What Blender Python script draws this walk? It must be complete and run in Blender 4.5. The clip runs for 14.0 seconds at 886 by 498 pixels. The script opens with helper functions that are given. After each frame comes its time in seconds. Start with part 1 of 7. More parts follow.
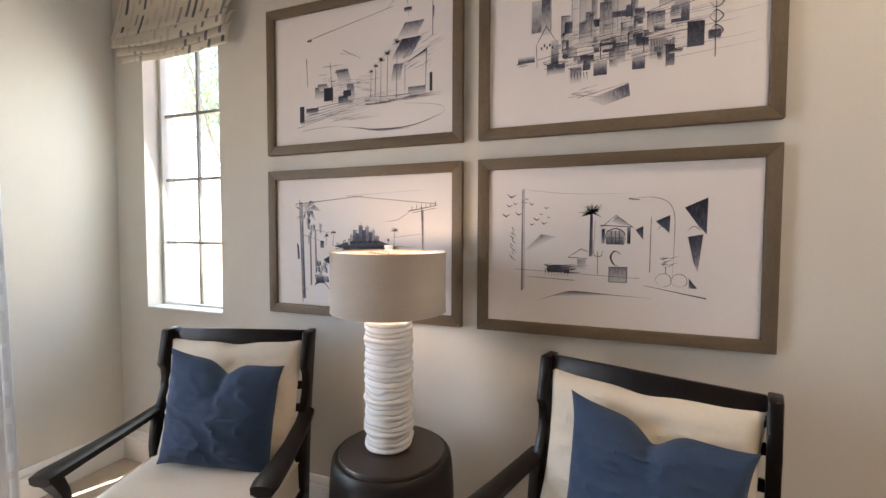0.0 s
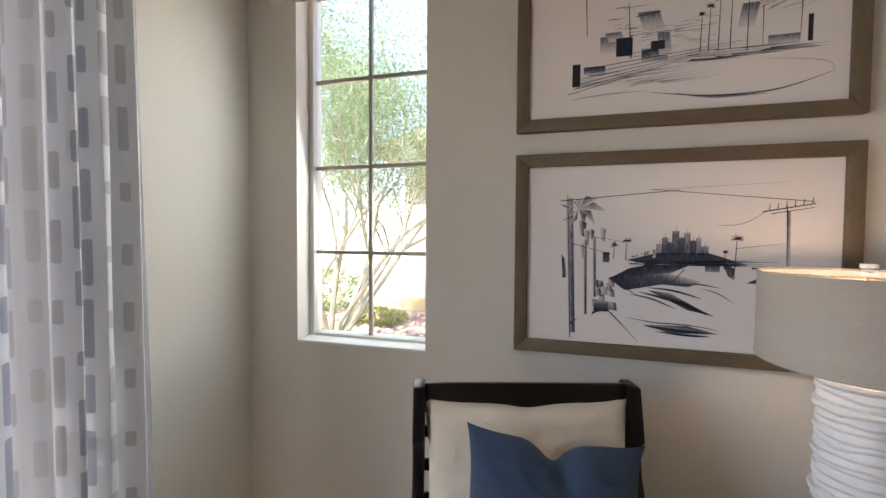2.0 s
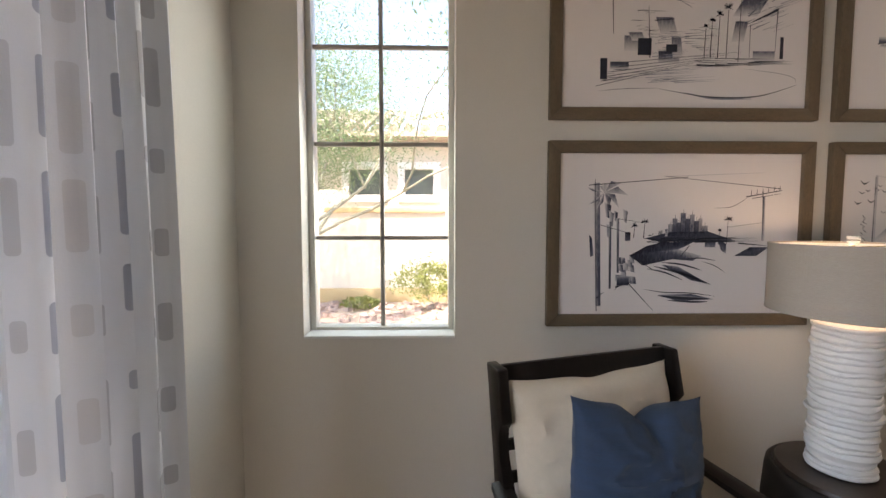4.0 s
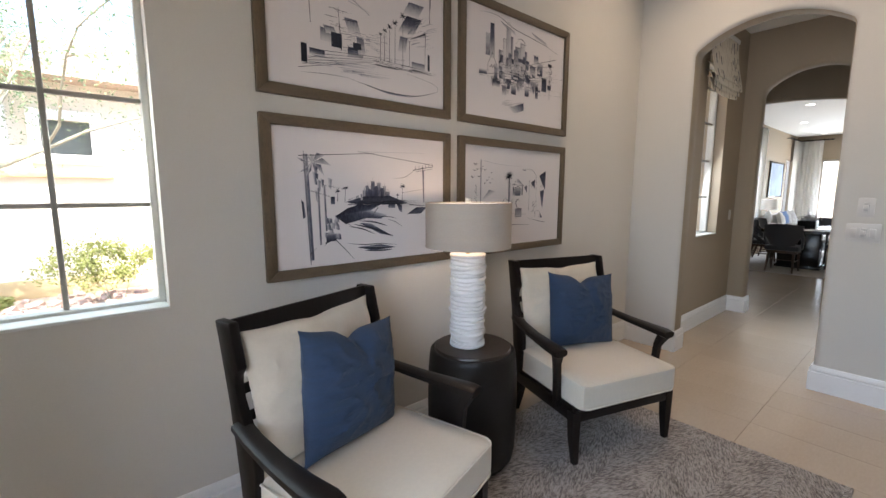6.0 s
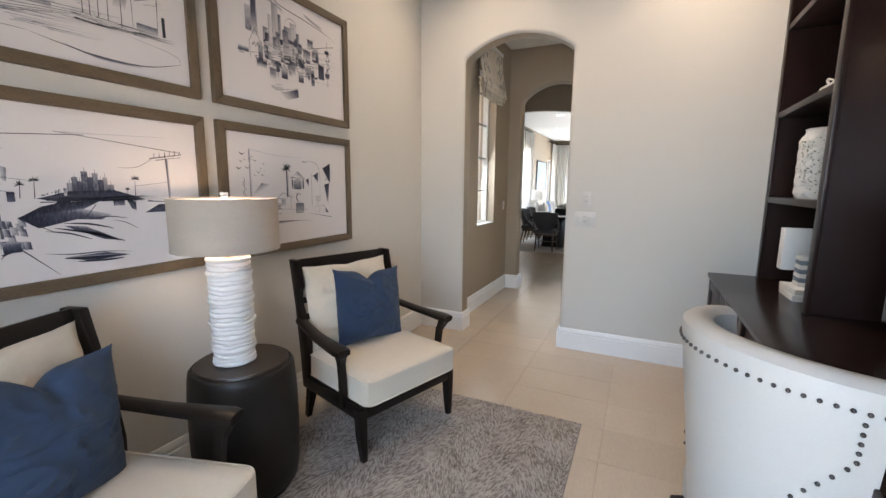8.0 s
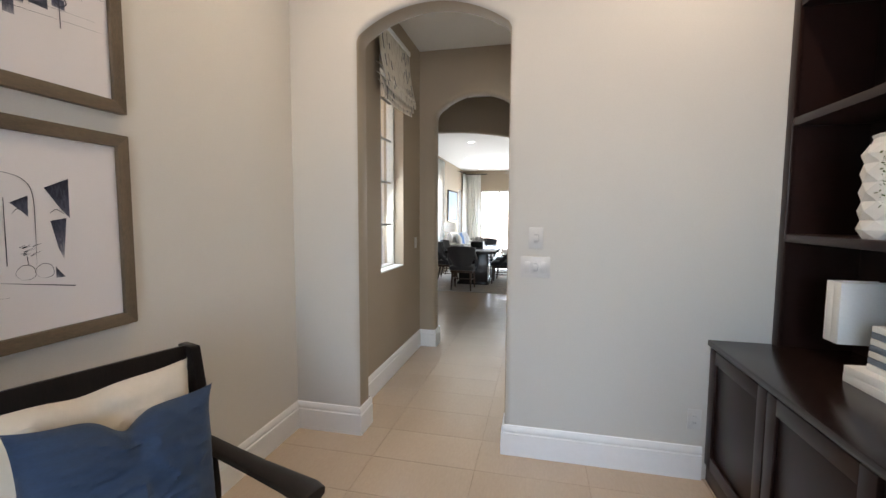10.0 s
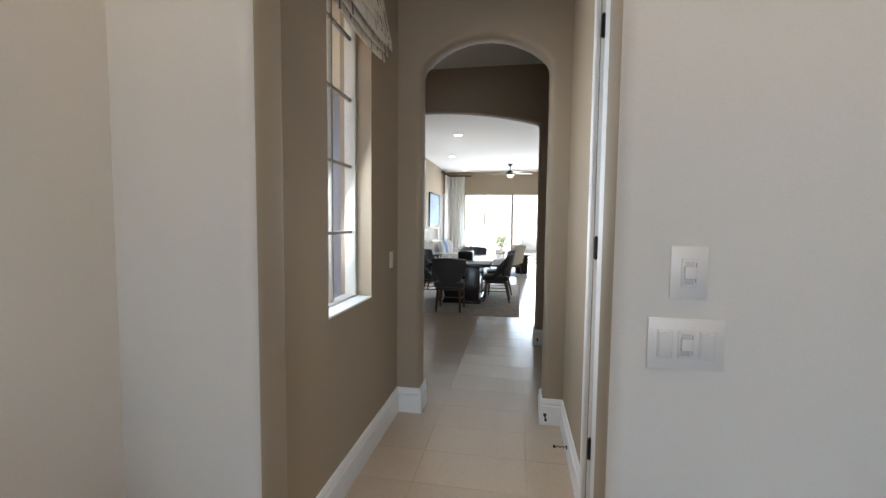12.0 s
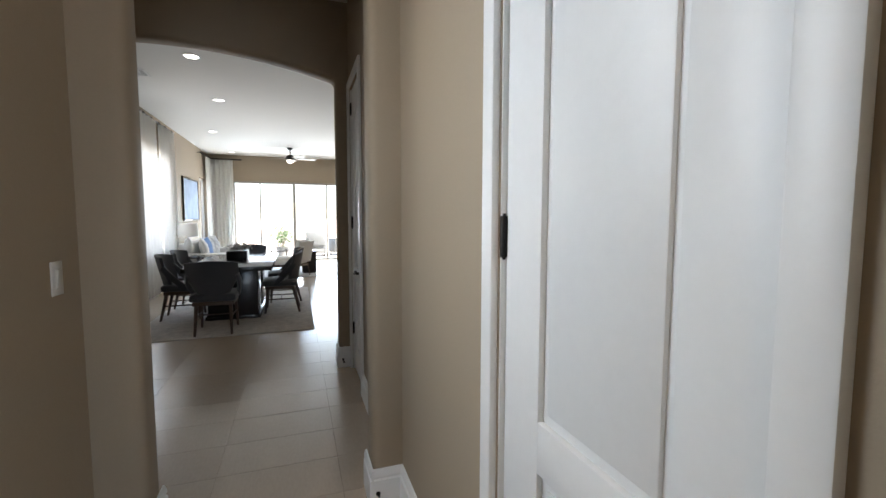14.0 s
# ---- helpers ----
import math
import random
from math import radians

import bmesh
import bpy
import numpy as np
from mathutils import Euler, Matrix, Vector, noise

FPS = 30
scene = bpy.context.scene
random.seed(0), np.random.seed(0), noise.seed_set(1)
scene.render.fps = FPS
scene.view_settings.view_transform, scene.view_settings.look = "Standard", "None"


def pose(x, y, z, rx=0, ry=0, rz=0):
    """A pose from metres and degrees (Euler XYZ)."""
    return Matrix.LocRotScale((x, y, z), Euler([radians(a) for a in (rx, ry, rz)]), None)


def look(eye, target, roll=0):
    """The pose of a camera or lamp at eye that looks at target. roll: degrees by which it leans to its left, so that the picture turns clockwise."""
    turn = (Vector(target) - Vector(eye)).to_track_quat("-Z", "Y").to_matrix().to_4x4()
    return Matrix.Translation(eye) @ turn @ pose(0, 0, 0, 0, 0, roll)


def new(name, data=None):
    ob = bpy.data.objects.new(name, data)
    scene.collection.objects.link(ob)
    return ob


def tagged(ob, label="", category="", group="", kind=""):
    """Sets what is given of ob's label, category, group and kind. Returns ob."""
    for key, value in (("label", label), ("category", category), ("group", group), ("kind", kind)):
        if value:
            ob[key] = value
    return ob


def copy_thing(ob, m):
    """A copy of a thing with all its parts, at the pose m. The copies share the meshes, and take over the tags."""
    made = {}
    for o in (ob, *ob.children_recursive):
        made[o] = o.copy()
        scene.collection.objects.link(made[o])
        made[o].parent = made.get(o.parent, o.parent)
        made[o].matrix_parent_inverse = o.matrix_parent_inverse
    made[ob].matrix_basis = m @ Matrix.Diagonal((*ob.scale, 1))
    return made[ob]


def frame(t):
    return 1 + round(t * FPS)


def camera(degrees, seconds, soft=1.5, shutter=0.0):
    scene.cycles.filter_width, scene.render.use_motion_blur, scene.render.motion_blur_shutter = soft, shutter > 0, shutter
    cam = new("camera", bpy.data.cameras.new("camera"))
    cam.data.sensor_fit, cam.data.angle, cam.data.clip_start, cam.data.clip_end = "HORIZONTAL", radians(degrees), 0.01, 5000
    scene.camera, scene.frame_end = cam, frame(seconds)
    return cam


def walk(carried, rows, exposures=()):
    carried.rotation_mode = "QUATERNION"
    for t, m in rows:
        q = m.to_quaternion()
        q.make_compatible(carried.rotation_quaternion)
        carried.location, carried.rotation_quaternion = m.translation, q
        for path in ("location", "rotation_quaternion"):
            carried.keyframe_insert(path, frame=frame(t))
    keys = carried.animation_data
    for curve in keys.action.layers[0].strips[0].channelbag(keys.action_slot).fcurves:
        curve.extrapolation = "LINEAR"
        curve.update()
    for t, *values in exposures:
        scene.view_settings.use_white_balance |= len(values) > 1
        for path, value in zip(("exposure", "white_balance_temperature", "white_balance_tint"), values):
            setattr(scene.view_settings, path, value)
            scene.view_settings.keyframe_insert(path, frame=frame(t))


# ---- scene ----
cam = camera(93.2, 14.0)
PATH = [
    (0, (0.128, 0.037, 1.472), (-0.561, 1.912, 1.388), 0.2),
    (0.5, (-0.195, 0.215, 1.461), (-0.848, 2.103, 1.369), 0.5),
    (1, (-0.592, 0.234, 1.454), (-1.196, 2.138, 1.365), 0.4),
    (1.5, (-0.974, 0.195, 1.472), (-1.554, 2.107, 1.396), 0.4),
    (2, (-1.328, 0.199, 1.484), (-1.881, 2.12, 1.413), 0.4),
    (2.2, (-1.449, 0.196, 1.494), (-1.981, 2.122, 1.413), 0.3),
    (4.3, (-2.04, 0.127, 1.461), (-1.781, 2.105, 1.319), 0.0),
    (4.5, (-2.082, 0.077, 1.467), (-1.667, 2.026, 1.301), -0.0),
    (5, (-2.085, -0.018, 1.441), (-1.34, 1.83, 1.265), -0.4),
    (5.5, (-2.091, -0.056, 1.433), (-1.049, 1.636, 1.209), -0.1),
    (6, (-2.09, -0.083, 1.446), (-0.81, 1.429, 1.177), 0.1),
    (6.5, (-2.071, -0.128, 1.452), (-0.621, 1.218, 1.158), 0.2),
    (7, (-2.042, -0.167, 1.46), (-0.456, 1.013, 1.151), 0.3),
    (7.5, (-1.986, -0.195, 1.456), (-0.286, 0.812, 1.146), 0.4),
    (8, (-1.875, -0.188, 1.46), (-0.085, 0.651, 1.157), 0.5),
    (8.5, (-1.664, -0.131, 1.481), (0.195, 0.552, 1.202), 0.4),
    (9, (-1.409, -0.071, 1.509), (0.491, 0.502, 1.262), 0.4),
    (9.2, (-1.273, -0.026, 1.48), (0.642, 0.509, 1.263), 0.4),
    (11.3, (0.365, 0.516, 1.478), (2.317, 0.926, 1.336), 0.3),
    (11.5, (0.483, 0.527, 1.477), (2.436, 0.934, 1.34), 0.4),
    (12, (0.83, 0.64, 1.464), (2.795, 0.984, 1.334), 0.6),
    (12.5, (1.143, 0.777, 1.454), (3.127, 0.996, 1.331), 0.4),
    (13, (1.466, 0.838, 1.430), (3.462, 0.858, 1.310), 0.5),
    (13.5, (1.720, 0.840, 1.408), (3.698, 0.571, 1.286), 0.3),
    (14, (1.957, 0.749, 1.396), (3.843, 0.092, 1.246), 0.1),
]
EXPOSURES = [(0.0, 3.1, 6900, 16), (2.0, 2.5, 7000, 16), (4.5, 2.3, 7250, 17), (5.5, 2.5, 6600, 15), (7.5, 2.88, 6500, 13), (9.0, 3.08, 6600, 13), (11.5, 2.6, 6350, 12), (12.5, 2.6, 6350, 12), (14.0, 2.42, 6450, 12)]
walk(cam, [(t, look(eye, target, roll)) for t, eye, target, roll in PATH], EXPOSURES)

# ---- light ----
world = bpy.data.worlds.new("sky")
scene.world = world
world.use_nodes = True
wn = world.node_tree.nodes
sky = wn.new("ShaderNodeTexSky")
sky.sky_type, sky.sun_disc = "NISHITA", False
sky.sun_elevation, sky.sun_rotation = radians(52), radians(200)
wn["Background"].inputs["Strength"].default_value = 0.15
world.node_tree.links.new(sky.outputs["Color"], wn["Background"].inputs["Color"])

sun = new("sun", bpy.data.lights.new("sun", "SUN"))
sun.data.energy, sun.data.angle, sun.data.color = 5.0, radians(0.6), (1.0, 0.95, 0.87)
sun.matrix_world = look((0, 0, 20), (4.2, 11.5, 0))


def window_light(name, place, aim, wide, high, watts, colour, spread=180):
    lamp = new(name, bpy.data.lights.new(name, "AREA"))
    lamp.data.shape, lamp.data.size, lamp.data.size_y = "RECTANGLE", wide, high
    lamp.data.energy, lamp.data.color, lamp.data.spread = watts, colour, radians(spread)
    lamp.matrix_world = look(place, aim)
    return lamp


window_light("west_window_light", (-2.80, 0.03, 1.3), (0, -0.1, 0.85), 1.5, 1.8, 4.9, (0.62, 0.79, 1.0), 125)
window_light("north_window_light", (-2.18, 1.92, 1.80), (-2.18, 0, 1.2), 0.54, 1.3, 1.4, (0.86, 1.0, 0.97))
window_light("hall_window_light", (3.0, 1.60, 1.85), (3.0, 0, 1.25), 0.52, 1.3, 2.65, (0.82, 0.92, 1.0), 150)
window_light("slider_light", (16.5, 0.6, 1.15), (8, 0.9, -1.6), 3.6, 1.9, 56, (0.80, 0.92, 1.0))
window_light("living_window_light", (10.6, 3.4, 1.7), (10.6, 0, 1.0), 2.2, 1.8, 7, (0.92, 0.98, 1.0))


def bulb(name, place, watts, colour, size=0.04):
    lamp = new(name, bpy.data.lights.new(name, "POINT"))
    lamp.data.energy, lamp.data.color, lamp.data.shadow_soft_size = watts, colour, size
    lamp.location = place
    return lamp


WARM = (1.0, 0.72, 0.48)
bulb("table_lamp_bulb", (-0.615, 1.46, 1.33), 0.5, WARM, 0.045)
bulb("sconce_bulb", (0.64, -1.225, 2.10), 0.10, WARM, 0.03)


def downlight(x, y, z, watts):
    lamp = new("downlight_beam", bpy.data.lights.new("downlight_beam", "SPOT"))
    lamp.data.energy, lamp.data.color, lamp.data.spot_size, lamp.data.spot_blend, lamp.data.shadow_soft_size = watts, (1.0, 0.79, 0.57), radians(125), 0.9, 0.06
    lamp.matrix_world = look((x, y, z), (x, y, 0))


STUDY_LIGHTS = ((1.2, 1.05), (1.35, -0.50))
HALL_LIGHTS = ((2.95, 0.9),)
for x, y in STUDY_LIGHTS:
    downlight(x, y, 3.675, 12)
for x, y in HALL_LIGHTS:
    downlight(x, y, 3.235, 0.9)


# ---- materials ----
def node(tree, kind, **values):
    n = tree.nodes.new(kind)
    for key, value in values.items():
        n.inputs[key.replace("_", " ")].default_value = value
    return n


def shade(c, k):
    return (min(1, c[0] * k), min(1, c[1] * k), min(1, c[2] * k), 1)


def material(name, colour, rough=0.6, metal=0.0, grain=30.0, vary=0.12, bump=0.1, stretch=(1, 1, 1), blotch=2.0, sheen=0.0, coat=0.0, per_piece=0.0, spec=0.5, laid=False, uneven=0.08):
    """A surface with two scales of variation: broad blotches and a fine grain that also lifts the surface."""
    m = bpy.data.materials.new(name)
    m.use_nodes = True
    t = m.node_tree
    b = t.nodes["Principled BSDF"]
    co = t.nodes.new("ShaderNodeTexCoord")
    mp = node(t, "ShaderNodeMapping", Scale=stretch)
    if laid:
        t.links.new(t.nodes.new("ShaderNodeNewGeometry").outputs["Position"], mp.inputs["Vector"])
    else:
        t.links.new(co.outputs["Object"], mp.inputs["Vector"])
    fine = node(t, "ShaderNodeTexNoise", Scale=grain, Detail=6.0, Roughness=0.6)
    broad = node(t, "ShaderNodeTexNoise", Scale=blotch, Detail=3.0)
    t.links.new(mp.outputs["Vector"], fine.inputs["Vector"])
    t.links.new(mp.outputs["Vector"], broad.inputs["Vector"])
    ramp = t.nodes.new("ShaderNodeValToRGB")
    ramp.color_ramp.elements[0].position, ramp.color_ramp.elements[1].position = 0.3, 0.7
    ramp.color_ramp.elements[0].color = shade(colour, 1 - vary)
    ramp.color_ramp.elements[1].color = shade(colour, 1 + vary)
    mixed = node(t, "ShaderNodeMath")
    mixed.operation = "MULTIPLY_ADD"
    mixed.inputs[1].default_value = 0.65
    half = node(t, "ShaderNodeMath")
    half.operation = "MULTIPLY"
    half.inputs[1].default_value = 0.35
    t.links.new(broad.outputs["Fac"], half.inputs[0])
    t.links.new(fine.outputs["Fac"], mixed.inputs[0])
    t.links.new(half.outputs[0], mixed.inputs[2])
    t.links.new(mixed.outputs[0], ramp.inputs["Fac"])
    out = ramp.outputs["Color"]
    if per_piece:
        info = t.nodes.new("ShaderNodeObjectInfo")
        hsv = t.nodes.new("ShaderNodeHueSaturation")
        span = node(t, "ShaderNodeMapRange", To_Min=1 - per_piece, To_Max=1 + per_piece)
        t.links.new(info.outputs["Random"], span.inputs["Value"])
        t.links.new(span.outputs["Result"], hsv.inputs["Value"])
        t.links.new(out, hsv.inputs["Color"])
        out = hsv.outputs["Color"]
    t.links.new(out, b.inputs["Base Color"])
    b.inputs["Metallic"].default_value = metal
    rr = node(t, "ShaderNodeMapRange", To_Min=max(0.02, rough - uneven), To_Max=min(1, rough + uneven))
    t.links.new(broad.outputs["Fac"], rr.inputs["Value"])
    t.links.new(rr.outputs["Result"], b.inputs["Roughness"])
    b.inputs["Sheen Weight"].default_value = sheen
    b.inputs["Coat Weight"].default_value = coat
    b.inputs["Specular IOR Level"].default_value = spec
    if bump:
        bp = node(t, "ShaderNodeBump", Strength=bump, Distance=0.004)
        t.links.new(fine.outputs["Fac"], bp.inputs["Height"])
        t.links.new(bp.outputs["Normal"], b.inputs["Normal"])
    return m


def weave(m, threads=900.0, strength=0.12):
    """Adds a woven thread relief to a cloth."""
    t = m.node_tree
    b = t.nodes["Principled BSDF"]
    co = t.nodes.new("ShaderNodeTexCoord")
    bp = node(t, "ShaderNodeBump", Strength=strength, Distance=0.002)
    total = None
    for axis in ("X", "Z"):
        w = node(t, "ShaderNodeTexWave", Scale=threads / 6.28, Distortion=1.5, Detail=1.0)
        w.bands_direction = axis
        t.links.new(co.outputs["Object"], w.inputs["Vector"])
        if total is None:
            total = w.outputs["Fac"]
        else:
            add = node(t, "ShaderNodeMath")
            t.links.new(total, add.inputs[0])
            t.links.new(w.outputs["Fac"], add.inputs[1])
            total = add.outputs[0]
    t.links.new(total, bp.inputs["Height"])
    if b.inputs["Normal"].links:
        t.links.new(b.inputs["Normal"].links[0].from_socket, bp.inputs["Normal"])
    t.links.new(bp.outputs["Normal"], b.inputs["Normal"])
    return m


def see_through(m, weight, colour=(1, 1, 1)):
    """Lets part of the light pass a thin cloth."""
    t = m.node_tree
    b = t.nodes["Principled BSDF"]
    out = t.nodes["Material Output"]
    tr = node(t, "ShaderNodeBsdfTranslucent", Color=(*colour, 1))
    mix = node(t, "ShaderNodeMixShader", Fac=weight)
    t.links.new(b.outputs[0], mix.inputs[1])
    t.links.new(tr.outputs[0], mix.inputs[2])
    t.links.new(mix.outputs[0], out.inputs["Surface"])
    return m


def dashed_cloth(name, ground, tones, column, pitch, translucent, core=0.13, round_=0.011):
    """Cloth printed with columns of rounded upright dashes; u and v of the cloth are metres."""
    m = bpy.data.materials.new(name)
    m.use_nodes = True
    t = m.node_tree
    b = t.nodes["Principled BSDF"]
    b.inputs["Roughness"].default_value = 0.9

    def math_(op, a, c=None, d=None):
        n = t.nodes.new("ShaderNodeMath")
        n.operation = op
        for i, v in enumerate((a, c, d)):
            if v is None:
                continue
            if isinstance(v, (int, float)):
                n.inputs[i].default_value = v
            else:
                t.links.new(v, n.inputs[i])
        return n.outputs[0]

    uv = t.nodes.new("ShaderNodeTexCoord")
    sep = t.nodes.new("ShaderNodeSeparateXYZ")
    t.links.new(uv.outputs["UV"], sep.inputs[0])
    u = math_("DIVIDE", sep.outputs["X"], column)
    col = math_("FLOOR", u)
    fu = math_("SUBTRACT", math_("FRACT", u), 0.5)
    rnd = t.nodes.new("ShaderNodeTexWhiteNoise")
    rnd.noise_dimensions = "1D"
    t.links.new(col, rnd.inputs["W"])
    v = math_("ADD", math_("DIVIDE", sep.outputs["Y"], pitch), math_("MULTIPLY", rnd.outputs["Value"], 7.3))
    cell = math_("FLOOR", v)
    fv = math_("SUBTRACT", math_("FRACT", v), 0.5)
    comb = t.nodes.new("ShaderNodeCombineXYZ")
    t.links.new(col, comb.inputs[0])
    t.links.new(cell, comb.inputs[1])
    r2 = t.nodes.new("ShaderNodeTexWhiteNoise")
    r2.noise_dimensions = "2D"
    t.links.new(comb.outputs[0], r2.inputs["Vector"])
    half_v = math_("MULTIPLY_ADD", r2.outputs["Value"], 0.36, 0.10)
    # a rounded box: distance past the core, in metres
    du = math_("MULTIPLY", math_("MAXIMUM", math_("SUBTRACT", math_("ABSOLUTE", fu), core), 0.0), column)
    dv = math_("MULTIPLY", math_("MAXIMUM", math_("SUBTRACT", math_("ABSOLUTE", fv), math_("SUBTRACT", half_v, 0.05)), 0.0), pitch)
    far = math_("SQRT", math_("ADD", math_("MULTIPLY", du, du), math_("MULTIPLY", dv, dv)))
    mask = math_("LESS_THAN", far, round_)
    tone = t.nodes.new("ShaderNodeValToRGB")
    tone.color_ramp.interpolation = "CONSTANT"
    while len(tone.color_ramp.elements) < len(tones):
        tone.color_ramp.elements.new(0.5)
    for i, c in enumerate(tones):
        tone.color_ramp.elements[i].position = i / len(tones)
        tone.color_ramp.elements[i].color = (*c, 1)
    t.links.new(rnd.outputs["Value"], tone.inputs["Fac"])
    mix = t.nodes.new("ShaderNodeMix")
    mix.data_type = "RGBA"
    t.links.new(mask, mix.inputs["Factor"])
    mix.inputs["A"].default_value = (*ground, 1)
    t.links.new(tone.outputs["Color"], mix.inputs["B"])
    t.links.new(mix.outputs["Result"], b.inputs["Base Color"])
    nz = node(t, "ShaderNodeTexNoise", Scale=220.0, Detail=3.0)
    bp = node(t, "ShaderNodeBump", Strength=0.15, Distance=0.002)
    t.links.new(uv.outputs["UV"], nz.inputs["Vector"])
    t.links.new(nz.outputs["Fac"], bp.inputs["Height"])
    t.links.new(bp.outputs["Normal"], b.inputs["Normal"])
    if translucent:
        out = t.nodes["Material Output"]
        tr = t.nodes.new("ShaderNodeBsdfTranslucent")
        t.links.new(mix.outputs["Result"], tr.inputs["Color"])
        ms = node(t, "ShaderNodeMixShader", Fac=translucent)
        t.links.new(b.outputs[0], ms.inputs[1])
        t.links.new(tr.outputs[0], ms.inputs[2])
        t.links.new(ms.outputs[0], out.inputs["Surface"])
    return m


def chevron_wool(name, light, dark):
    """Pile with short dark flecks that lean one way and the other in bands."""
    m = bpy.data.materials.new(name)
    m.use_nodes = True
    t = m.node_tree
    b = t.nodes["Principled BSDF"]
    b.inputs["Roughness"].default_value = 1.0
    b.inputs["Sheen Weight"].default_value = 0.2
    co = t.nodes.new("ShaderNodeTexCoord")
    sep = t.nodes.new("ShaderNodeSeparateXYZ")
    t.links.new(co.outputs["Object"], sep.inputs[0])
    fleck = []
    for turn in (24, -24):
        rot = node(t, "ShaderNodeMapping")
        rot.inputs["Rotation"].default_value = (0, 0, radians(turn))
        st = node(t, "ShaderNodeMapping", Scale=(1, 4.2, 1))
        t.links.new(co.outputs["Object"], rot.inputs["Vector"])
        t.links.new(rot.outputs["Vector"], st.inputs["Vector"])
        nz = node(t, "ShaderNodeTexNoise", Scale=30.0, Detail=4.0, Roughness=0.7)
        t.links.new(st.outputs["Vector"], nz.inputs["Vector"])
        fleck.append(nz.outputs["Fac"])
    band = node(t, "ShaderNodeMath")
    band.operation = "PINGPONG"
    band.inputs[1].default_value = 0.21
    t.links.new(sep.outputs["Y"], band.inputs[0])
    side = node(t, "ShaderNodeMath")
    side.operation = "GREATER_THAN"
    side.inputs[1].default_value = 0.105
    t.links.new(band.outputs[0], side.inputs[0])
    pick = t.nodes.new("ShaderNodeMix")
    t.links.new(side.outputs[0], pick.inputs["Factor"])
    t.links.new(fleck[0], pick.inputs["A"])
    t.links.new(fleck[1], pick.inputs["B"])
    wide = node(t, "ShaderNodeTexNoise", Scale=6.0, Detail=3.0)
    t.links.new(co.outputs["Object"], wide.inputs["Vector"])
    add = node(t, "ShaderNodeMath")
    add.operation = "MULTIPLY_ADD"
    add.inputs[1].default_value = 0.22
    t.links.new(wide.outputs["Fac"], add.inputs[0])
    t.links.new(pick.outputs["Result"], add.inputs[2])
    ramp = t.nodes.new("ShaderNodeValToRGB")
    ramp.color_ramp.elements[0].position, ramp.color_ramp.elements[1].position = 0.49, 0.70
    ramp.color_ramp.elements[0].color, ramp.color_ramp.elements[1].color = (*dark, 1), (*light, 1)
    t.links.new(add.outputs[0], ramp.inputs["Fac"])
    t.links.new(ramp.outputs["Color"], b.inputs["Base Color"])
    fuzz = node(t, "ShaderNodeTexNoise", Scale=260.0, Detail=2.0)
    t.links.new(co.outputs["Object"], fuzz.inputs["Vector"])
    both = node(t, "ShaderNodeMath")
    t.links.new(fuzz.outputs["Fac"], both.inputs[0])
    t.links.new(pick.outputs["Result"], both.inputs[1])
    bp = node(t, "ShaderNodeBump", Strength=0.8, Distance=0.006)
    t.links.new(both.outputs[0], bp.inputs["Height"])
    t.links.new(bp.outputs["Normal"], b.inputs["Normal"])
    return m


def glow(name, colour, strength):
    m = bpy.data.materials.new(name)
    m.use_nodes = True
    b = m.node_tree.nodes["Principled BSDF"]
    b.inputs["Base Color"].default_value = (*colour, 1)
    b.inputs["Emission Color"].default_value = (*colour, 1)
    b.inputs["Emission Strength"].default_value = strength
    return m


def pane_glass(name):
    m = bpy.data.materials.new(name)
    m.use_nodes = True
    t = m.node_tree
    out = t.nodes["Material Output"]
    tr = t.nodes.new("ShaderNodeBsdfTransparent")
    gl = node(t, "ShaderNodeBsdfGlossy", Roughness=0.02)
    lw = node(t, "ShaderNodeLayerWeight", Blend=0.5)
    power = node(t, "ShaderNodeMath")
    power.operation = "POWER"
    power.inputs[1].default_value = 5.0
    fr = node(t, "ShaderNodeMath")
    fr.operation = "MULTIPLY_ADD"
    fr.inputs[1].default_value, fr.inputs[2].default_value = 0.6, 0.02
    t.links.new(lw.outputs["Facing"], power.inputs[0])
    t.links.new(power.outputs[0], fr.inputs[0])
    mix = t.nodes.new("ShaderNodeMixShader")
    t.links.new(fr.outputs[0], mix.inputs["Fac"])
    t.links.new(tr.outputs[0], mix.inputs[1])
    t.links.new(gl.outputs[0], mix.inputs[2])
    t.links.new(mix.outputs[0], out.inputs["Surface"])
    return m


